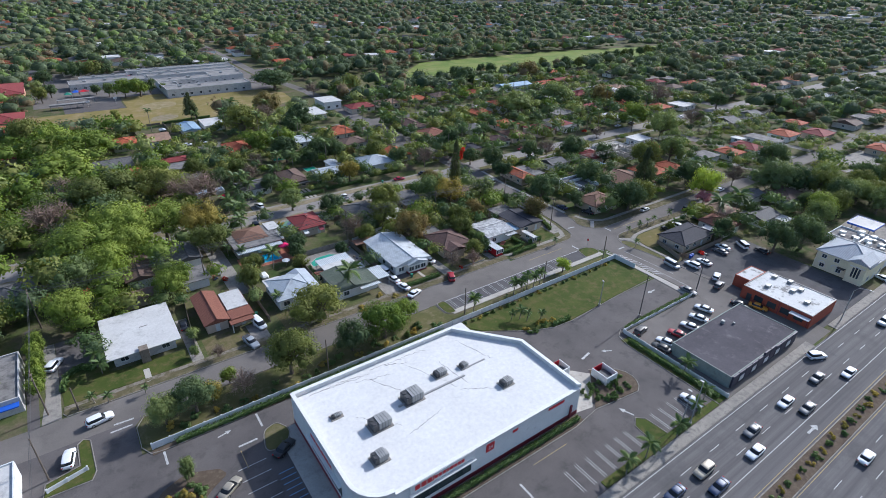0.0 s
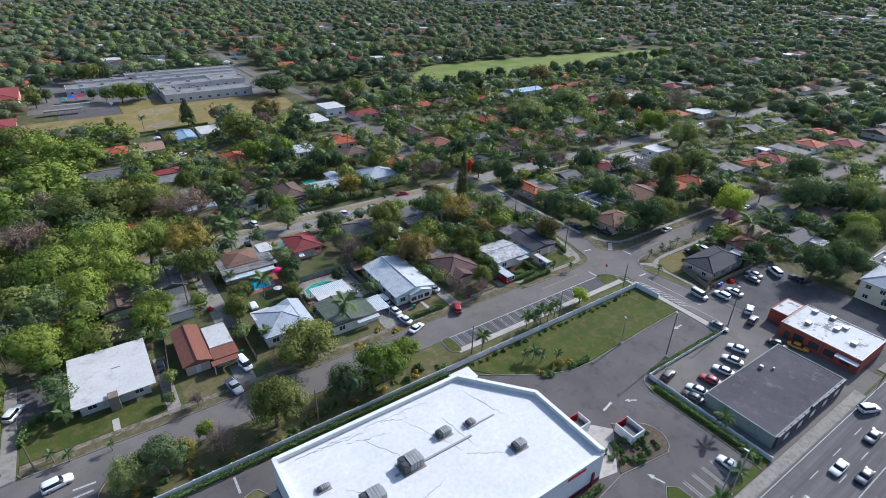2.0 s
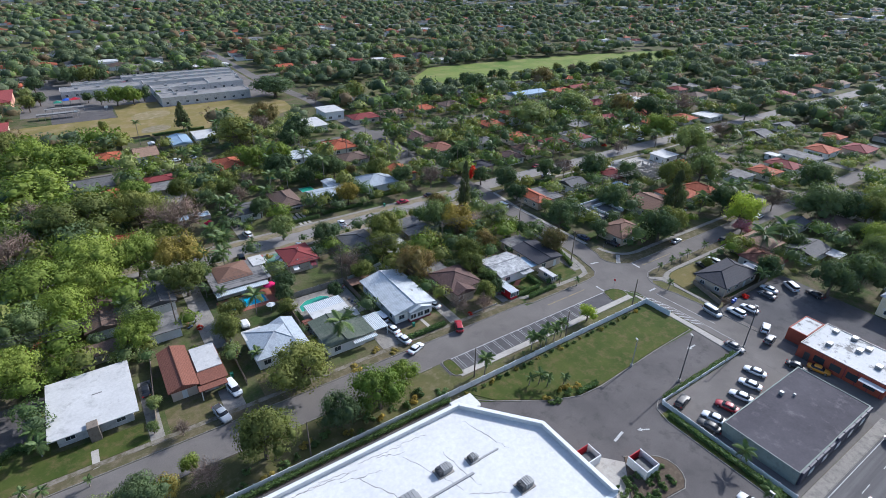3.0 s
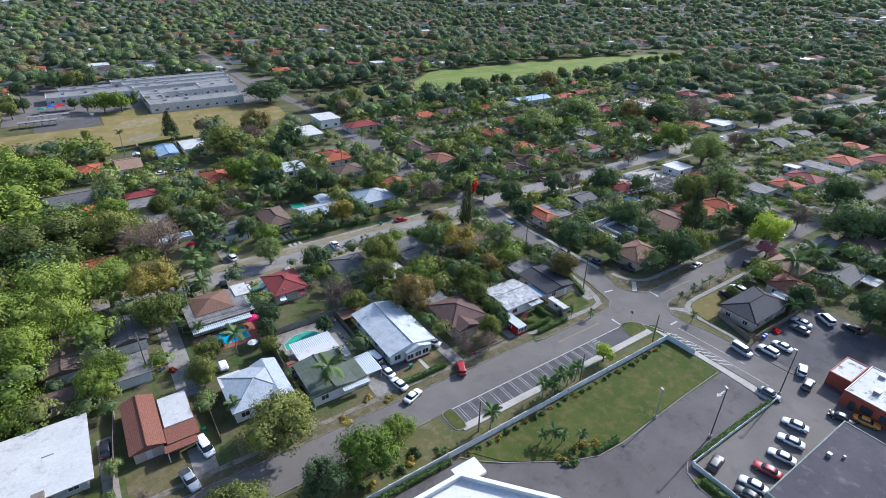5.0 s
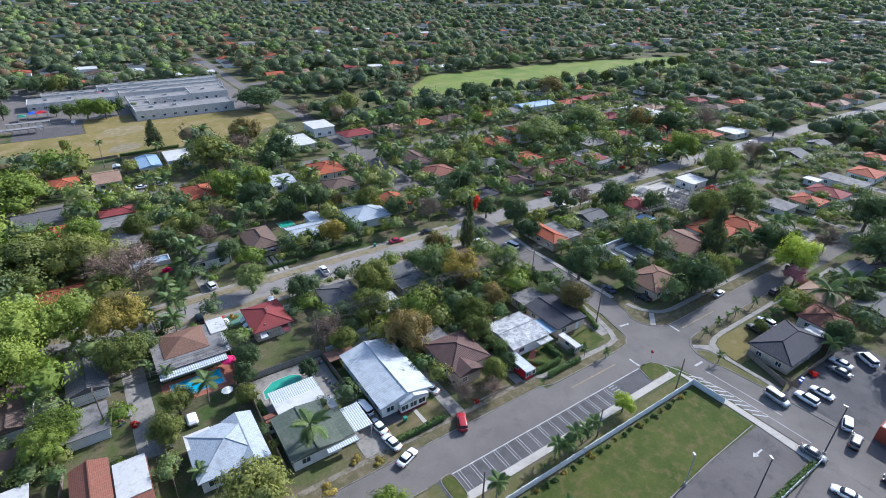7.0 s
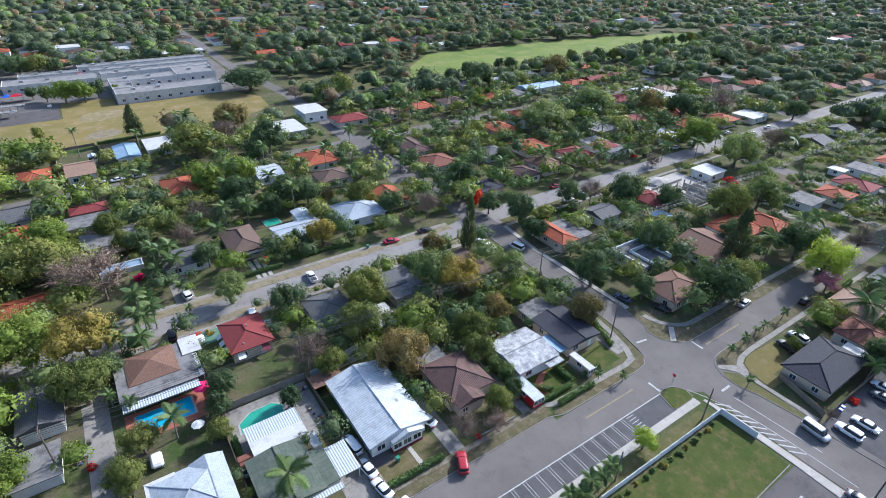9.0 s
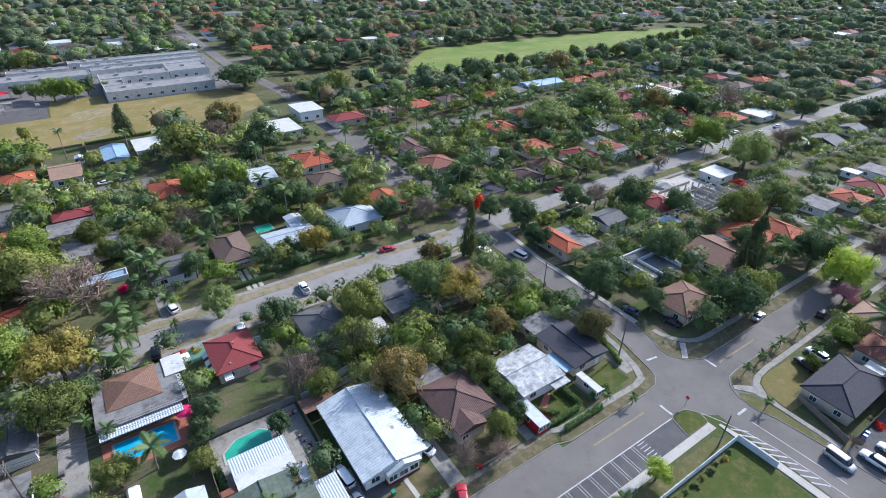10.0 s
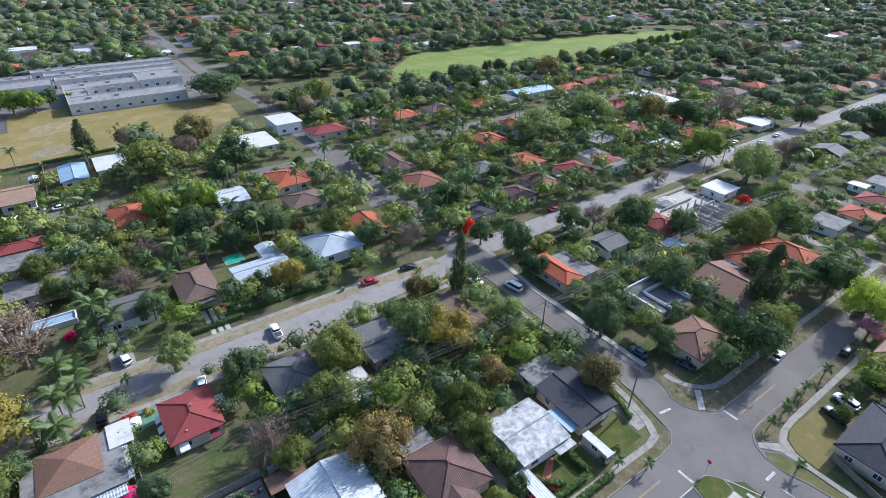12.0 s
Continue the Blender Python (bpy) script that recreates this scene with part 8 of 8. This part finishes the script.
palm(51.0, 113.6, 8.1, 3.9)
palm(32.4, 117.0, 4.1, 2.0)
palm(72.8, 86.9, 5.4, 2.1, 17)
palm(87.3, 87.6, 5.0, 2.0, 17)
palm(89.1, 86.3, 5.0, 2.0, 17)
palm(91.6, 87.2, 5.2, 2.0, 17)
palm(94.4, 87.4, 4.6, 1.8, 17)
palm(97.0, 87.6, 4.8, 1.8, 17)
palm(78.9, 79.1, 2.6, 1.2)
palm(82.0, 76.7, 3.0, 1.4)
palm(85.1, 75.0, 3.0, 1.4)
palm(40.8, 177.5, 6.0, 2.8)
palm(10.6, 150.5, 6.2, 3.0)
palm(188.5, 81.5, 10.0, 5.0)
palm(138.8, 86.7, 2.7, 1.3)
palm(162.4, 88.6, 3.1, 1.5)
palm(117.7, 101.8, 2.5, 1.2)
palm(83.7, 86.3, 2.2, 0.6)
palm(177.4, 82.5, 10.0, 5.0)
palm(161.9, 73.8, 5.2, 2.5)
palm(-6.2, 203.3, 9.2, 4.4)
palm(-12.9, 146.1, 7.0, 3.3)
palm(-10.2, 104.6, 2.5, 1.2)
palm(-7.9, 103.1, 2.5, 1.2)
palm(-1.3, 101.8, 2.2, 0.9)
palm(80.9, 78.2, 3.5, 1.7)
palm(-16.0, 233.7, 8.7, 4.1)
palm(32.5, 147.3, 3.8, 1.8)
palm(52.2, 93.0, 2.2, 0.5)
palm(97.3, 42.6, 4.3, 2.1)
palm(93.4, 35.4, 3.7, 1.7)
palm(87.9, 34.0, 4.0, 1.9)
palm(80.1, 32.7, 4.3, 2.0)
palm(71.0, 33.1, 4.5, 2.2)
palm(65.0, 32.8, 4.4, 2.1)
palm(59.4, 51.5, 2.2, 0.9)
palm(-8.6, 116.6, 4.2, 2.3)
palm(-7.9, 113.6, 3.6, 2.0)

dark(160.4, 106.6, 11.0, 6.6)
oak(167.6, 107.6, 10.5, 5.2)
palm(144.6, 94.4, 2.6, 1.2)
palm(151.0, 94.6, 2.7, 1.3)
palm(155.6, 94.6, 2.6, 1.2)
palm(159.2, 94.5, 2.8, 1.3)
palm(167.6, 94.6, 3.0, 1.4)
palm(37.2, 169.8, 8.5, 3.0, 11)
palm(40.4, 172.0, 7.6, 2.8, 11)
palm(45.8, 193.4, 10.0, 3.0, 11)
palm(48.8, 195.2, 9.4, 3.0, 11)
palm(44.6, 197.0, 9.0, 2.8, 11)
light(220.5, 233.0, 13.0, 8.0)
light(257.7, 160.0, 13.0, 6.8)
light(234.0, 140.0, 11.0, 6.0)
lime(194.0, 97.6, 11.5, 6.6)
dark(166.9, 74.6, 7.5, 4.0)
bare(60.5, 222.0, 7.0, 4.6)

# shrubs, blossom and hedges that stand out
for kind, x, y, h, r in (("red", 46.8, 163.4, 2.6, 2.3), ("dry_shrub", 50.0, 163.8, 1.8, 1.6), ("magenta", 72.8, 196.6, 1.8, 1.4), ("magenta", 71.0, 188.6, 1.4, 1.1),
                         ("magenta", 136.2, 306, 3.0, 3.0), ("red", 24.6, 138.0, 1.5, 1.2), ("red", 84.0, 107.0, 1.2, 0.9), ("red", 158.2, 143.0, 2.2, 2.2), ("red", 236.0, 149.0, 4.0, 3.6), ("red", 153.0, 72.4, 1.5, 1.5),
                         ("magenta", 40.6, 196.0, 2.2, 2.6), ("dry_shrub", 56.6, 107.2, 1.0, 1.6), ("dry_shrub", 60.0, 104.6, 0.8, 1.8), ("dry_shrub", 50.0, 104.4, 0.9, 2.2), ("red", 226.0, 186.0, 2.0, 2.0)):
    tree(kind, x, y, 0.8 * h, 0.72 * r, "beside a house")
for k in range(26):
    tree("dark" if k % 3 else "oak", 215 + 13.0 * k + GROW.uniform(-4, 4), (332 if k < 10 else 325 + 1.5 * (k - 10)) - GROW.uniform(0, 6), GROW.uniform(7, 11), GROW.uniform(4, 6), "at the edge of the park")
for x, y in ((20, 408), (121, 368)):
    tree("dark", x, y, 6.5 if x < 100 else 12.0, 3.5 if x < 100 else 9.0, "beside the school")
tree("pink", 189.6, 94.6, 5.2, 3.2, "beside the street")
tree("red", 142.2, 184.2, 7.4, 1.9, "beside the street")
for q in ((98.4, 112.6, 103.6, 107.6), (99.0, 106.8, 108.0, 106.8), (108.8, 112.8, 108.8, 107.2), (111.4, 107.4, 117.0, 107.4), (124.4, 110.4, 128.4, 121), (102.0, 104.4, 112.0, 104.6), (64.6, 106.8, 76.0, 106.8),
          (-15.2, 111.4, -14.3, 116.2), (-14.3, 116.2, -11.9, 117.7), (-11.9, 117.7, -8.9, 116.3), (62.0, 182.4, 74, 182.4), (76, 184, 92, 184), (30, 46.6, 68, 46.6), (100.4, 60.5, 127, 60.5), (97.0, 34, 97.0, 57),
          (142.0, 128.0, 142.0, 142.0), (145.4, 166, 170, 166), (97, 187.6, 112, 187.6), (46.4, 126.0, 46.4, 131.0), (186, 92.6, 200, 92.6), (104.4, 166.0, 119, 166.2), (1.0, 84.7, 62, 84.7), (86.0, 71.6, 92.0, 71.4), *LATE_HEDGES):
    hedge(*q, h=0.9 if q[1] < 90 else 1.2, w=0.9)
for k in range(24):
    tree("shrub" if k % 3 else "dry_shrub", 1 + 2.6 * k + GROW.uniform(-1, 1), 87.6 + GROW.uniform(-0.8, 2.5), GROW.uniform(0.7, 1.8), GROW.uniform(0.8, 1.6), "on the verge")
for k in range(70):
    x = 30 + 2.6 * k
    tree("dry_shrub" if k % 2 else "shrub", x, 15.1 + GROW.uniform(-0.5, 0.5), GROW.uniform(0.7, 1.2), GROW.uniform(0.7, 1.1), "on the highway median")
for k in range(16):
    tree("dry_shrub" if k % 3 else "shrub", 79 + GROW.uniform(0, 12), 73.6 + GROW.uniform(-1.6, 1.4), GROW.uniform(0.6, 1.1), GROW.uniform(0.6, 1.0), "at the lawn's edge")
for k in range(26):
    tree("shrub" if k % 3 else "dry_shrub", 66 + 2.3 * k, 84.4 + GROW.uniform(-0.3, 0.2), GROW.uniform(0.5, 1.2), GROW.uniform(0.5, 0.9), "along the white wall")
for k in range(34):
    tree("shrub", 74 + GROW.uniform(0, 11), 47.4 + GROW.uniform(-1, 4.5), GROW.uniform(0.7, 1.3), GROW.uniform(0.6, 1.0), "on the planted island")
for k in range(18):
    tree("shrub" if k % 2 else "dry_shrub", GROW.uniform(-4, 3), GROW.uniform(66, 74), GROW.uniform(0.8, 1.6), GROW.uniform(0.8, 1.5), "on the parking island")

# streets and open ground where nothing grows
OPEN = [(-70, 128, 94, 107), (128, 700, 94, 102), (128, 235, 90.5, 106.5), (141, 167, 73, 94), (74, 86, 200, 214), (128.5, 142, 30, 172), (-80, 700, 167, 182), (-120, 800, 259, 269), (127, 137, 210, 262), (-14, 123, 312, 376), (27, 44, 290, 312), (45, 68, 303, 320), (345, 353, 60, 312), (125, 141, 268, 620),
        (128, 900, 439, 448), (-30, 131, -10, 95), (131, 174, 30, 74), (262, 270, 60, 172), (-14, 124, 367, 472), (146, 202, 344, 384), (-3, 9, 106, 112), (26, 30, 106, 114), (56, 66, 104, 120), (77, 83, 104, 114), (95, 130, 104, 114),
        (141, 158, 74, 94), (-25, -13, 100, 140), (30, 63, 123, 147), (203, 232, 36, 57), (238, 262, 74, 82), (280, 321, 76, 90), (-13, 130, 104, 114.5), (10, 30, 104, 117), (47, 56, 160, 168), (200, 228, 140, 168), (46, 64, 139.5, 149), (14, 30, 130, 136), (23.5, 29, 128, 164), (142, 146, 100, 170), (109.8, 114.8, 111, 122)]
PARK = [(205, 335), (262, 330), (350, 330), (480, 318), (560, 378), (420, 405), (268, 412), (225, 372)]


def inside(x, y, poly):
    hit = False
    for (xa, ya), (xb, yb) in zip(poly, poly[1:] + poly[:1]):
        if (ya > y) != (yb > y) and x < (xb - xa) * (y - ya) / (yb - ya) + xa:
            hit = not hit
    return hit


def free(x, y, r, gap=0.7):
    if any(x0 - r * gap < x < x1 + r * gap and y0 - r * gap < y < y1 + r * gap for x0, x1, y0, y1 in BUILT):
        return False
    if any(x0 - r * 0.3 < x < x1 + r * 0.3 and y0 - r * 0.3 < y < y1 + r * 0.3 for x0, x1, y0, y1 in OPEN):
        return False
    return not inside(x, y, PARK)


# houses of the further blocks, along their streets
ROOFS = ["shingle_grey", "shingle_grey", "shingle_brown", "shingle_tan", "old_membrane", "old_membrane", "gravel_roof", "tile_orange", "tile_orange", "tile_red", "shingle_dark"]
TOWN = random.Random(5)
ROOF_WORDS = {"shingle_grey": "grey", "shingle_brown": "brown", "shingle_tan": "tan", "old_membrane": "white flat", "gravel_roof": "grey flat", "tile_orange": "orange tiled", "tile_red": "dull red", "shingle_dark": "charcoal"}


def lot_row(x0, x1, y, step=21.0):
    x = x0
    while x < x1:
        w, d = TOWN.uniform(11, 15), TOWN.uniform(9.5, 13)
        xa, ya = x + TOWN.uniform(0, 4), y + TOWN.uniform(-2, 2)
        x += step
        if not free(xa + w / 2, ya, 6, 1.0) or TOWN.random() < 0.12:
            continue
        rf = TOWN.choice(ROOFS)
        kind = "flat" if "membrane" in rf or "gravel" in rf else TOWN.choice(("hip", "hip", "gable_x"))
        house(xa, xa + w, ya - d / 2, ya + d / 2, kind, rf, "house with " + ROOF_WORDS[rf] + " roof among trees", 2.9, 0.32, near=False)


lot_row(292, 480, 192)
lot_row(300, 470, 156)
lot_row(232, 420, 113)
lot_row(232, 330, 84)
lot_row(160, 330, 215, 23)
lot_row(215, 420, 246)
lot_row(215, 420, 284)
lot_row(330, 470, 226, 24)
lot_row(-60, 10, 283, 24)
lot_row(-70, 14, 250, 24)
lot_row(128, 200, 325, 24)
lot_row(200, 330, 312, 24)
lot_row(135, 330, 430)
lot_row(-40, 70, 200, 24)
lot_row(130, 330, 458)
lot_row(-60, 115, 490)

# smaller trees and shrubs that fill the gardens, joined by leaf colour
rs = np.random.RandomState(3)


def woods(pts, r, leaves, size, material, tall=0.65, core=0.80, rows=4, cols=7):
    """Loose crowns of small leaf sprays, joined."""
    n = len(pts)
    d = rs.normal(size=(n, leaves, 3))
    d[..., 2] = np.abs(d[..., 2]) - 0.15
    d /= np.linalg.norm(d, axis=2)[..., None]
    lump = 1 + 0.30 * np.sin(d[..., :1] * 4 + rs.uniform(0, 6, (n, 1, 1))) * np.cos(d[..., 1:2] * 4 + rs.uniform(0, 6, (n, 1, 1)))
    hgt = r * rs.uniform(tall * 0.85, tall * 1.2, n)
    c = np.stack([pts[:, 0], pts[:, 1], hgt * 1.35 + 0.5], 1)
    p = c[:, None, :] + d * lump * np.stack([r, r, hgt], 1)[:, None, :] * rs.uniform(0.78, 1.06, (n, leaves, 1))
    p = p.reshape(-1, 3)
    nn = d.reshape(-1, 3) + rs.normal(scale=0.6, size=p.shape)
    nn /= np.linalg.norm(nn, axis=1)[:, None]
    t = np.cross(nn, rs.normal(size=p.shape))
    t /= np.linalg.norm(t, axis=1)[:, None]
    b2 = np.cross(nn, t)
    s = (np.repeat(r, leaves) * size * rs.uniform(0.6, 1.35, len(p)))[:, None]
    v = np.stack([p - t * s, p + t * s * 0.6 - b2 * s * 0.8, p + t * s * 0.6 + b2 * s * 0.8], 1).reshape(-1, 3)
    f = np.arange(len(v)).reshape(-1, 3).tolist()
    # lumpy inner mass of each crown
    th, fi = np.meshgrid(np.pi * (np.arange(rows) + 0.25) / (rows * 1.32), 2 * np.pi * np.arange(cols) / cols, indexing="ij")
    th, fi = th.reshape(1, -1, 1), fi.reshape(1, -1, 1)
    u = np.concatenate([np.sin(th) * np.cos(fi), np.sin(th) * np.sin(fi), np.cos(th)], 2)
    ph = rs.uniform(0, 6, (4, n, 1, 1))
    lum = core * (1 + 0.16 * np.sin(3 * fi + ph[0]) * np.cos(3 * th + ph[1]) + 0.13 * np.sin(5 * fi + ph[2]) * np.sin(6 * th + ph[3]) + rs.uniform(-0.09, 0.09, (n, rows * cols, 1)))
    w = (c[:, None, :] + u * lum * np.stack([r, r, hgt], 1)[:, None, :]).reshape(-1, 3)
    o, q = len(v), rows * cols
    cellf = [[i * cols + j, i * cols + cols + j, i * cols + cols + (j + 1) % cols, i * cols + (j + 1) % cols] for i in range(rows - 1) for j in range(cols)]
    f += [[o + q * k + e for e in quad] for k in range(n) for quad in cellf] + [[o + q * k + j for j in range(cols)] for k in range(n)]
    un = u * (1 + 1.6 * (lum / core - 1)) + np.array([0, 0, 0.15])
    me = bpy.data.meshes.new("woods")
    me.from_pydata(np.concatenate([v, w]).tolist(), [], f)
    rounded(me, np.concatenate([np.repeat(0.75 * d.reshape(-1, 3) + 0.65 * nn, 3, 0), un.reshape(-1, 3)]))
    me.materials.append(material)
    return me


FILL = random.Random(21)
GARDEN = {}
count = 0
for k in range(40000):
    x, y = FILL.uniform(-75, 345), FILL.uniform(70, 302)
    a = math.degrees(math.atan2(y + 5, x + 5))
    if not 12 < a < 108 or count > 2300:
        continue
    r = FILL.choice((1.1, 1.4, 1.8, 2.2, 2.6, 3.2, 3.8))
    thick = x < 28 and y > 131
    if thick:
        r *= 1.35
    gap = 0.40 if thick else 0.55
    if x > 185 and 100 < y < 168 and (r > 2.7 or FILL.random() < 0.40):
        continue        # open, built-up gardens
    if y > 180 and r > 1.9 and FILL.random() < 0.5 and any(x0 - 1 < x < x1 + 1 and y0 - 11 < y < y0 for x0, x1, y0, y1 in BUILT):
        continue        # the fronts of the further houses stay open
    if not free(x, y, r, 0.35) or any((x - u) ** 2 + (y - v) ** 2 < (gap * (r + q)) ** 2 for u, v, q in TREES):
        continue
    leaf = FILL.choice(("bright", "bright", "light", "oak", "dark")) if thick else FILL.choice(("dark", "dark", "dark", "oak", "oak", "hedge", "light", "light", "bright"))
    GARDEN.setdefault((leaf, math.hypot(x, y) > 215), []).append((x, y, r * 1.1))
    TREES.append((x, y, r))
    count += 1
for (leaf, further), rows in GARDEN.items():
    q = np.array(rows)
    tagged(new("garden_greenery", woods(q[:, :2], q[:, 2], 150 if further else 350, 0.132 if further else 0.088, LEAF[leaf], 0.72, 0.56)), "small leafy garden trees and shrubs between houses", "trees", "", "stuff")

# palms that stand out of the gardens of the further blocks
FAR_CROWNS = []
for k in range(3):
    bm = bmesh.new()
    for j in range(13):
        one = FRONDS[(j + k) % 4].copy()
        one.transform(pose(0, 0, 0, 0, 0, 360 * j / 13 + GROW.uniform(-9, 9)) @ pose(0, 0, 0, 0, 8 - 55 * (j % 3) / 2 + GROW.uniform(-8, 8), 0) @ Matrix.Scale(GROW.uniform(0.9, 1.15), 4))
        bm.from_mesh(one)
        bpy.data.meshes.remove(one)
    FAR_CROWNS.append(small_mesh("crown", bm, LEAF["palm"]))
planted = 0
for k in range(600):
    x, y = FILL.uniform(55, 300), FILL.uniform(184, 300)
    if planted >= 75 or (x < 140 and k % 3) or not free(x, y, 1.2, 0.3):
        continue
    h, r = FILL.uniform(7.5, 12.0), FILL.uniform(2.6, 3.4)
    s = base("palm_tree", x, y, "tall green palm tree standing out of a garden", "palm", "palms", "", 0.0, GROW.uniform(0, 360))
    again("trunk", PALM_TRUNK, s, Matrix.Diagonal((9, 9, h, 1)))
    again("crown", FAR_CROWNS[k % 3], s, pose(0.27, 0.18, h) @ Matrix.Scale(r, 4))
    planted += 1

# ---- far woods and far roofs ----
m, nt, b = mat("far_canopy", 0.8)
at = place(nt)
isl = nt.nodes.new("ShaderNodeNewGeometry").outputs["Random Per Island"]
cells = node(nt, "ShaderNodeTexVoronoi", Scale=0.11)
cells.voronoi_dimensions = "2D"
nt.links.new(at, cells.inputs["Vector"])
one = nt.nodes.new("ShaderNodeSeparateColor")
nt.links.new(cells.outputs["Color"], one.inputs["Color"])
# both greens lean a little blue: distance haze put into the leaf colour
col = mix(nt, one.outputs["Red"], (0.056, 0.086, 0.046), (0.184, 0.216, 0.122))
col = mix(nt, span(nt, one.outputs["Green"], 0.84, 0.90), col, (0.22, 0.155, 0.090))
col = mix(nt, span(nt, one.outputs["Blue"], 0.82, 0.90), col, (0.20, 0.265, 0.080))
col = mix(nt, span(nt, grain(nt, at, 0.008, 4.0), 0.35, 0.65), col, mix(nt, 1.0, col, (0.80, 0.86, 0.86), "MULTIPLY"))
col = mix(nt, span(nt, isl, 0.5, 1.8), col, (0.180, 0.190, 0.095))
nt.links.new(col, b.inputs["Base Color"])
b.inputs["Specular IOR Level"].default_value = 0.15
relief(nt, b, grain(nt, at, 0.9, 5.0, 0.7), 0.5, 0.5)
tr = nt.nodes.new("ShaderNodeBsdfTranslucent")
nt.links.new(mix(nt, 1.0, col, (1.25, 1.35, 0.7), "MULTIPLY"), tr.inputs["Color"])
sh = nt.nodes.new("ShaderNodeMixShader")
sh.inputs[0].default_value = 0.25
nt.links.new(b.outputs[0], sh.inputs[1])
nt.links.new(tr.outputs[0], sh.inputs[2])
nt.links.new(sh.outputs[0], nt.nodes["Material Output"].inputs["Surface"])
CANOPY = m


def sector(n, r0, r1, a0=8.0, a1=103.0):
    r = np.sqrt(rs.uniform(r0 * r0, r1 * r1, n))
    a = np.radians(rs.uniform(a0, a1, n))
    return np.stack([r * np.cos(a), r * np.sin(a)], 1)


# far houses: plain hip-roofed boxes, one sheet of roofs for each colour
FAR_ROOF = {}
far_spots = []
for x, y in sector(3000, 330, 1700):
    y2 = 444 + 88 * round((y - 444) / 88) + (14 if rs.rand() < 0.5 else -11)
    if not free(x, y2, 7, 1.0) or (x < 430 and y2 < 470 and x > 120) or any(abs(x - u) < 17 and abs(y2 - v) < 16 for u, v in far_spots):
        continue
    far_spots.append((x, y2))
    rf = ROOFS[rs.randint(len(ROOFS))]
    w, d = rs.uniform(5.5, 8.5), rs.uniform(5, 7)
    ro, wa = FAR_ROOF.setdefault(rf, ([], []))
    ins = min(w, d) if "membrane" not in rf and "gravel" not in rf else 0.6
    h = 3.1 + (2.0 if ins > 1 else 0.15)
    c = [(x - w, y2 - d), (x + w, y2 - d), (x + w, y2 + d), (x - w, y2 + d)]
    ro.append([(*p, 3.1) for p in c] + ([(x - w + ins, y2, h), (x + w - ins, y2, h)] if ins > 1 and w > d else [(x, y2 - d + ins, h), (x, y2 + d - ins, h)] if ins > 1 else [(*p, 3.25) for p in c[:2]]) + [w > d, ins > 1])
    wa.append((x - w + 0.5, x + w - 0.5, y2 - d + 0.5, y2 + d - 0.5))
for rf, (ro, wa) in FAR_ROOF.items():
    v, f = [], []
    for q in ro:
        o = len(v)
        v += q[:6]
        if not q[7]:
            f.append((o, o + 1, o + 2, o + 3))
        elif q[6]:
            f += [(o, o + 1, o + 5, o + 4), (o + 1, o + 2, o + 5), (o + 2, o + 3, o + 4, o + 5), (o + 3, o, o + 4)]
        else:
            f += [(o, o + 1, o + 4), (o + 1, o + 2, o + 5, o + 4), (o + 2, o + 3, o + 5), (o + 3, o, o + 4, o + 5)]
    me = bpy.data.meshes.new("roofs")
    me.from_pydata(v, [], f)
    me.materials.append(M[rf])
    s = base("distant_houses", 0, 0, "distant houses with " + ROOF_WORDS[rf] + " roofs among trees", "houses", "", "stuff")
    again("roofs", me, s, pose(0, 0, 0))
    bm = bmesh.new()
    for q in wa:
        box(bm, *q, 0, 3.02)
    part("walls", bm, M["white_stucco"], s)
spots = np.array(far_spots)


def clear_of(pts, near_all=True):
    keep = []
    for x, y in pts:
        if x < 345 and 60 < y < 302 or y < 66:
            continue
        if len(spots) and np.any((np.abs(spots[:, 0] - x) < 10.5) & (y > spots[:, 1] - 17.0) & (y < spots[:, 1] + 9.0) & (rs.rand() < 0.9)):
            continue
        if not free(x, y, 3.0, 0.6):
            continue
        keep.append((x, y))
    return np.array(keep)


pts = clear_of(sector(9000, 200, 640))
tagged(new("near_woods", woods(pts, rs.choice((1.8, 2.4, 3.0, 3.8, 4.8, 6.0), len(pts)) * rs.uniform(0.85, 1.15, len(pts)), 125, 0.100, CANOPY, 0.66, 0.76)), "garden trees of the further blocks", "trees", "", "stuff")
pts = clear_of(sector(6500, 640, 1150))
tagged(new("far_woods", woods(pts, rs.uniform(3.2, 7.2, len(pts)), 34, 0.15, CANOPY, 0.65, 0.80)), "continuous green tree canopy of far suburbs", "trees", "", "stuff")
pts = sector(3000, 1150, 2400)
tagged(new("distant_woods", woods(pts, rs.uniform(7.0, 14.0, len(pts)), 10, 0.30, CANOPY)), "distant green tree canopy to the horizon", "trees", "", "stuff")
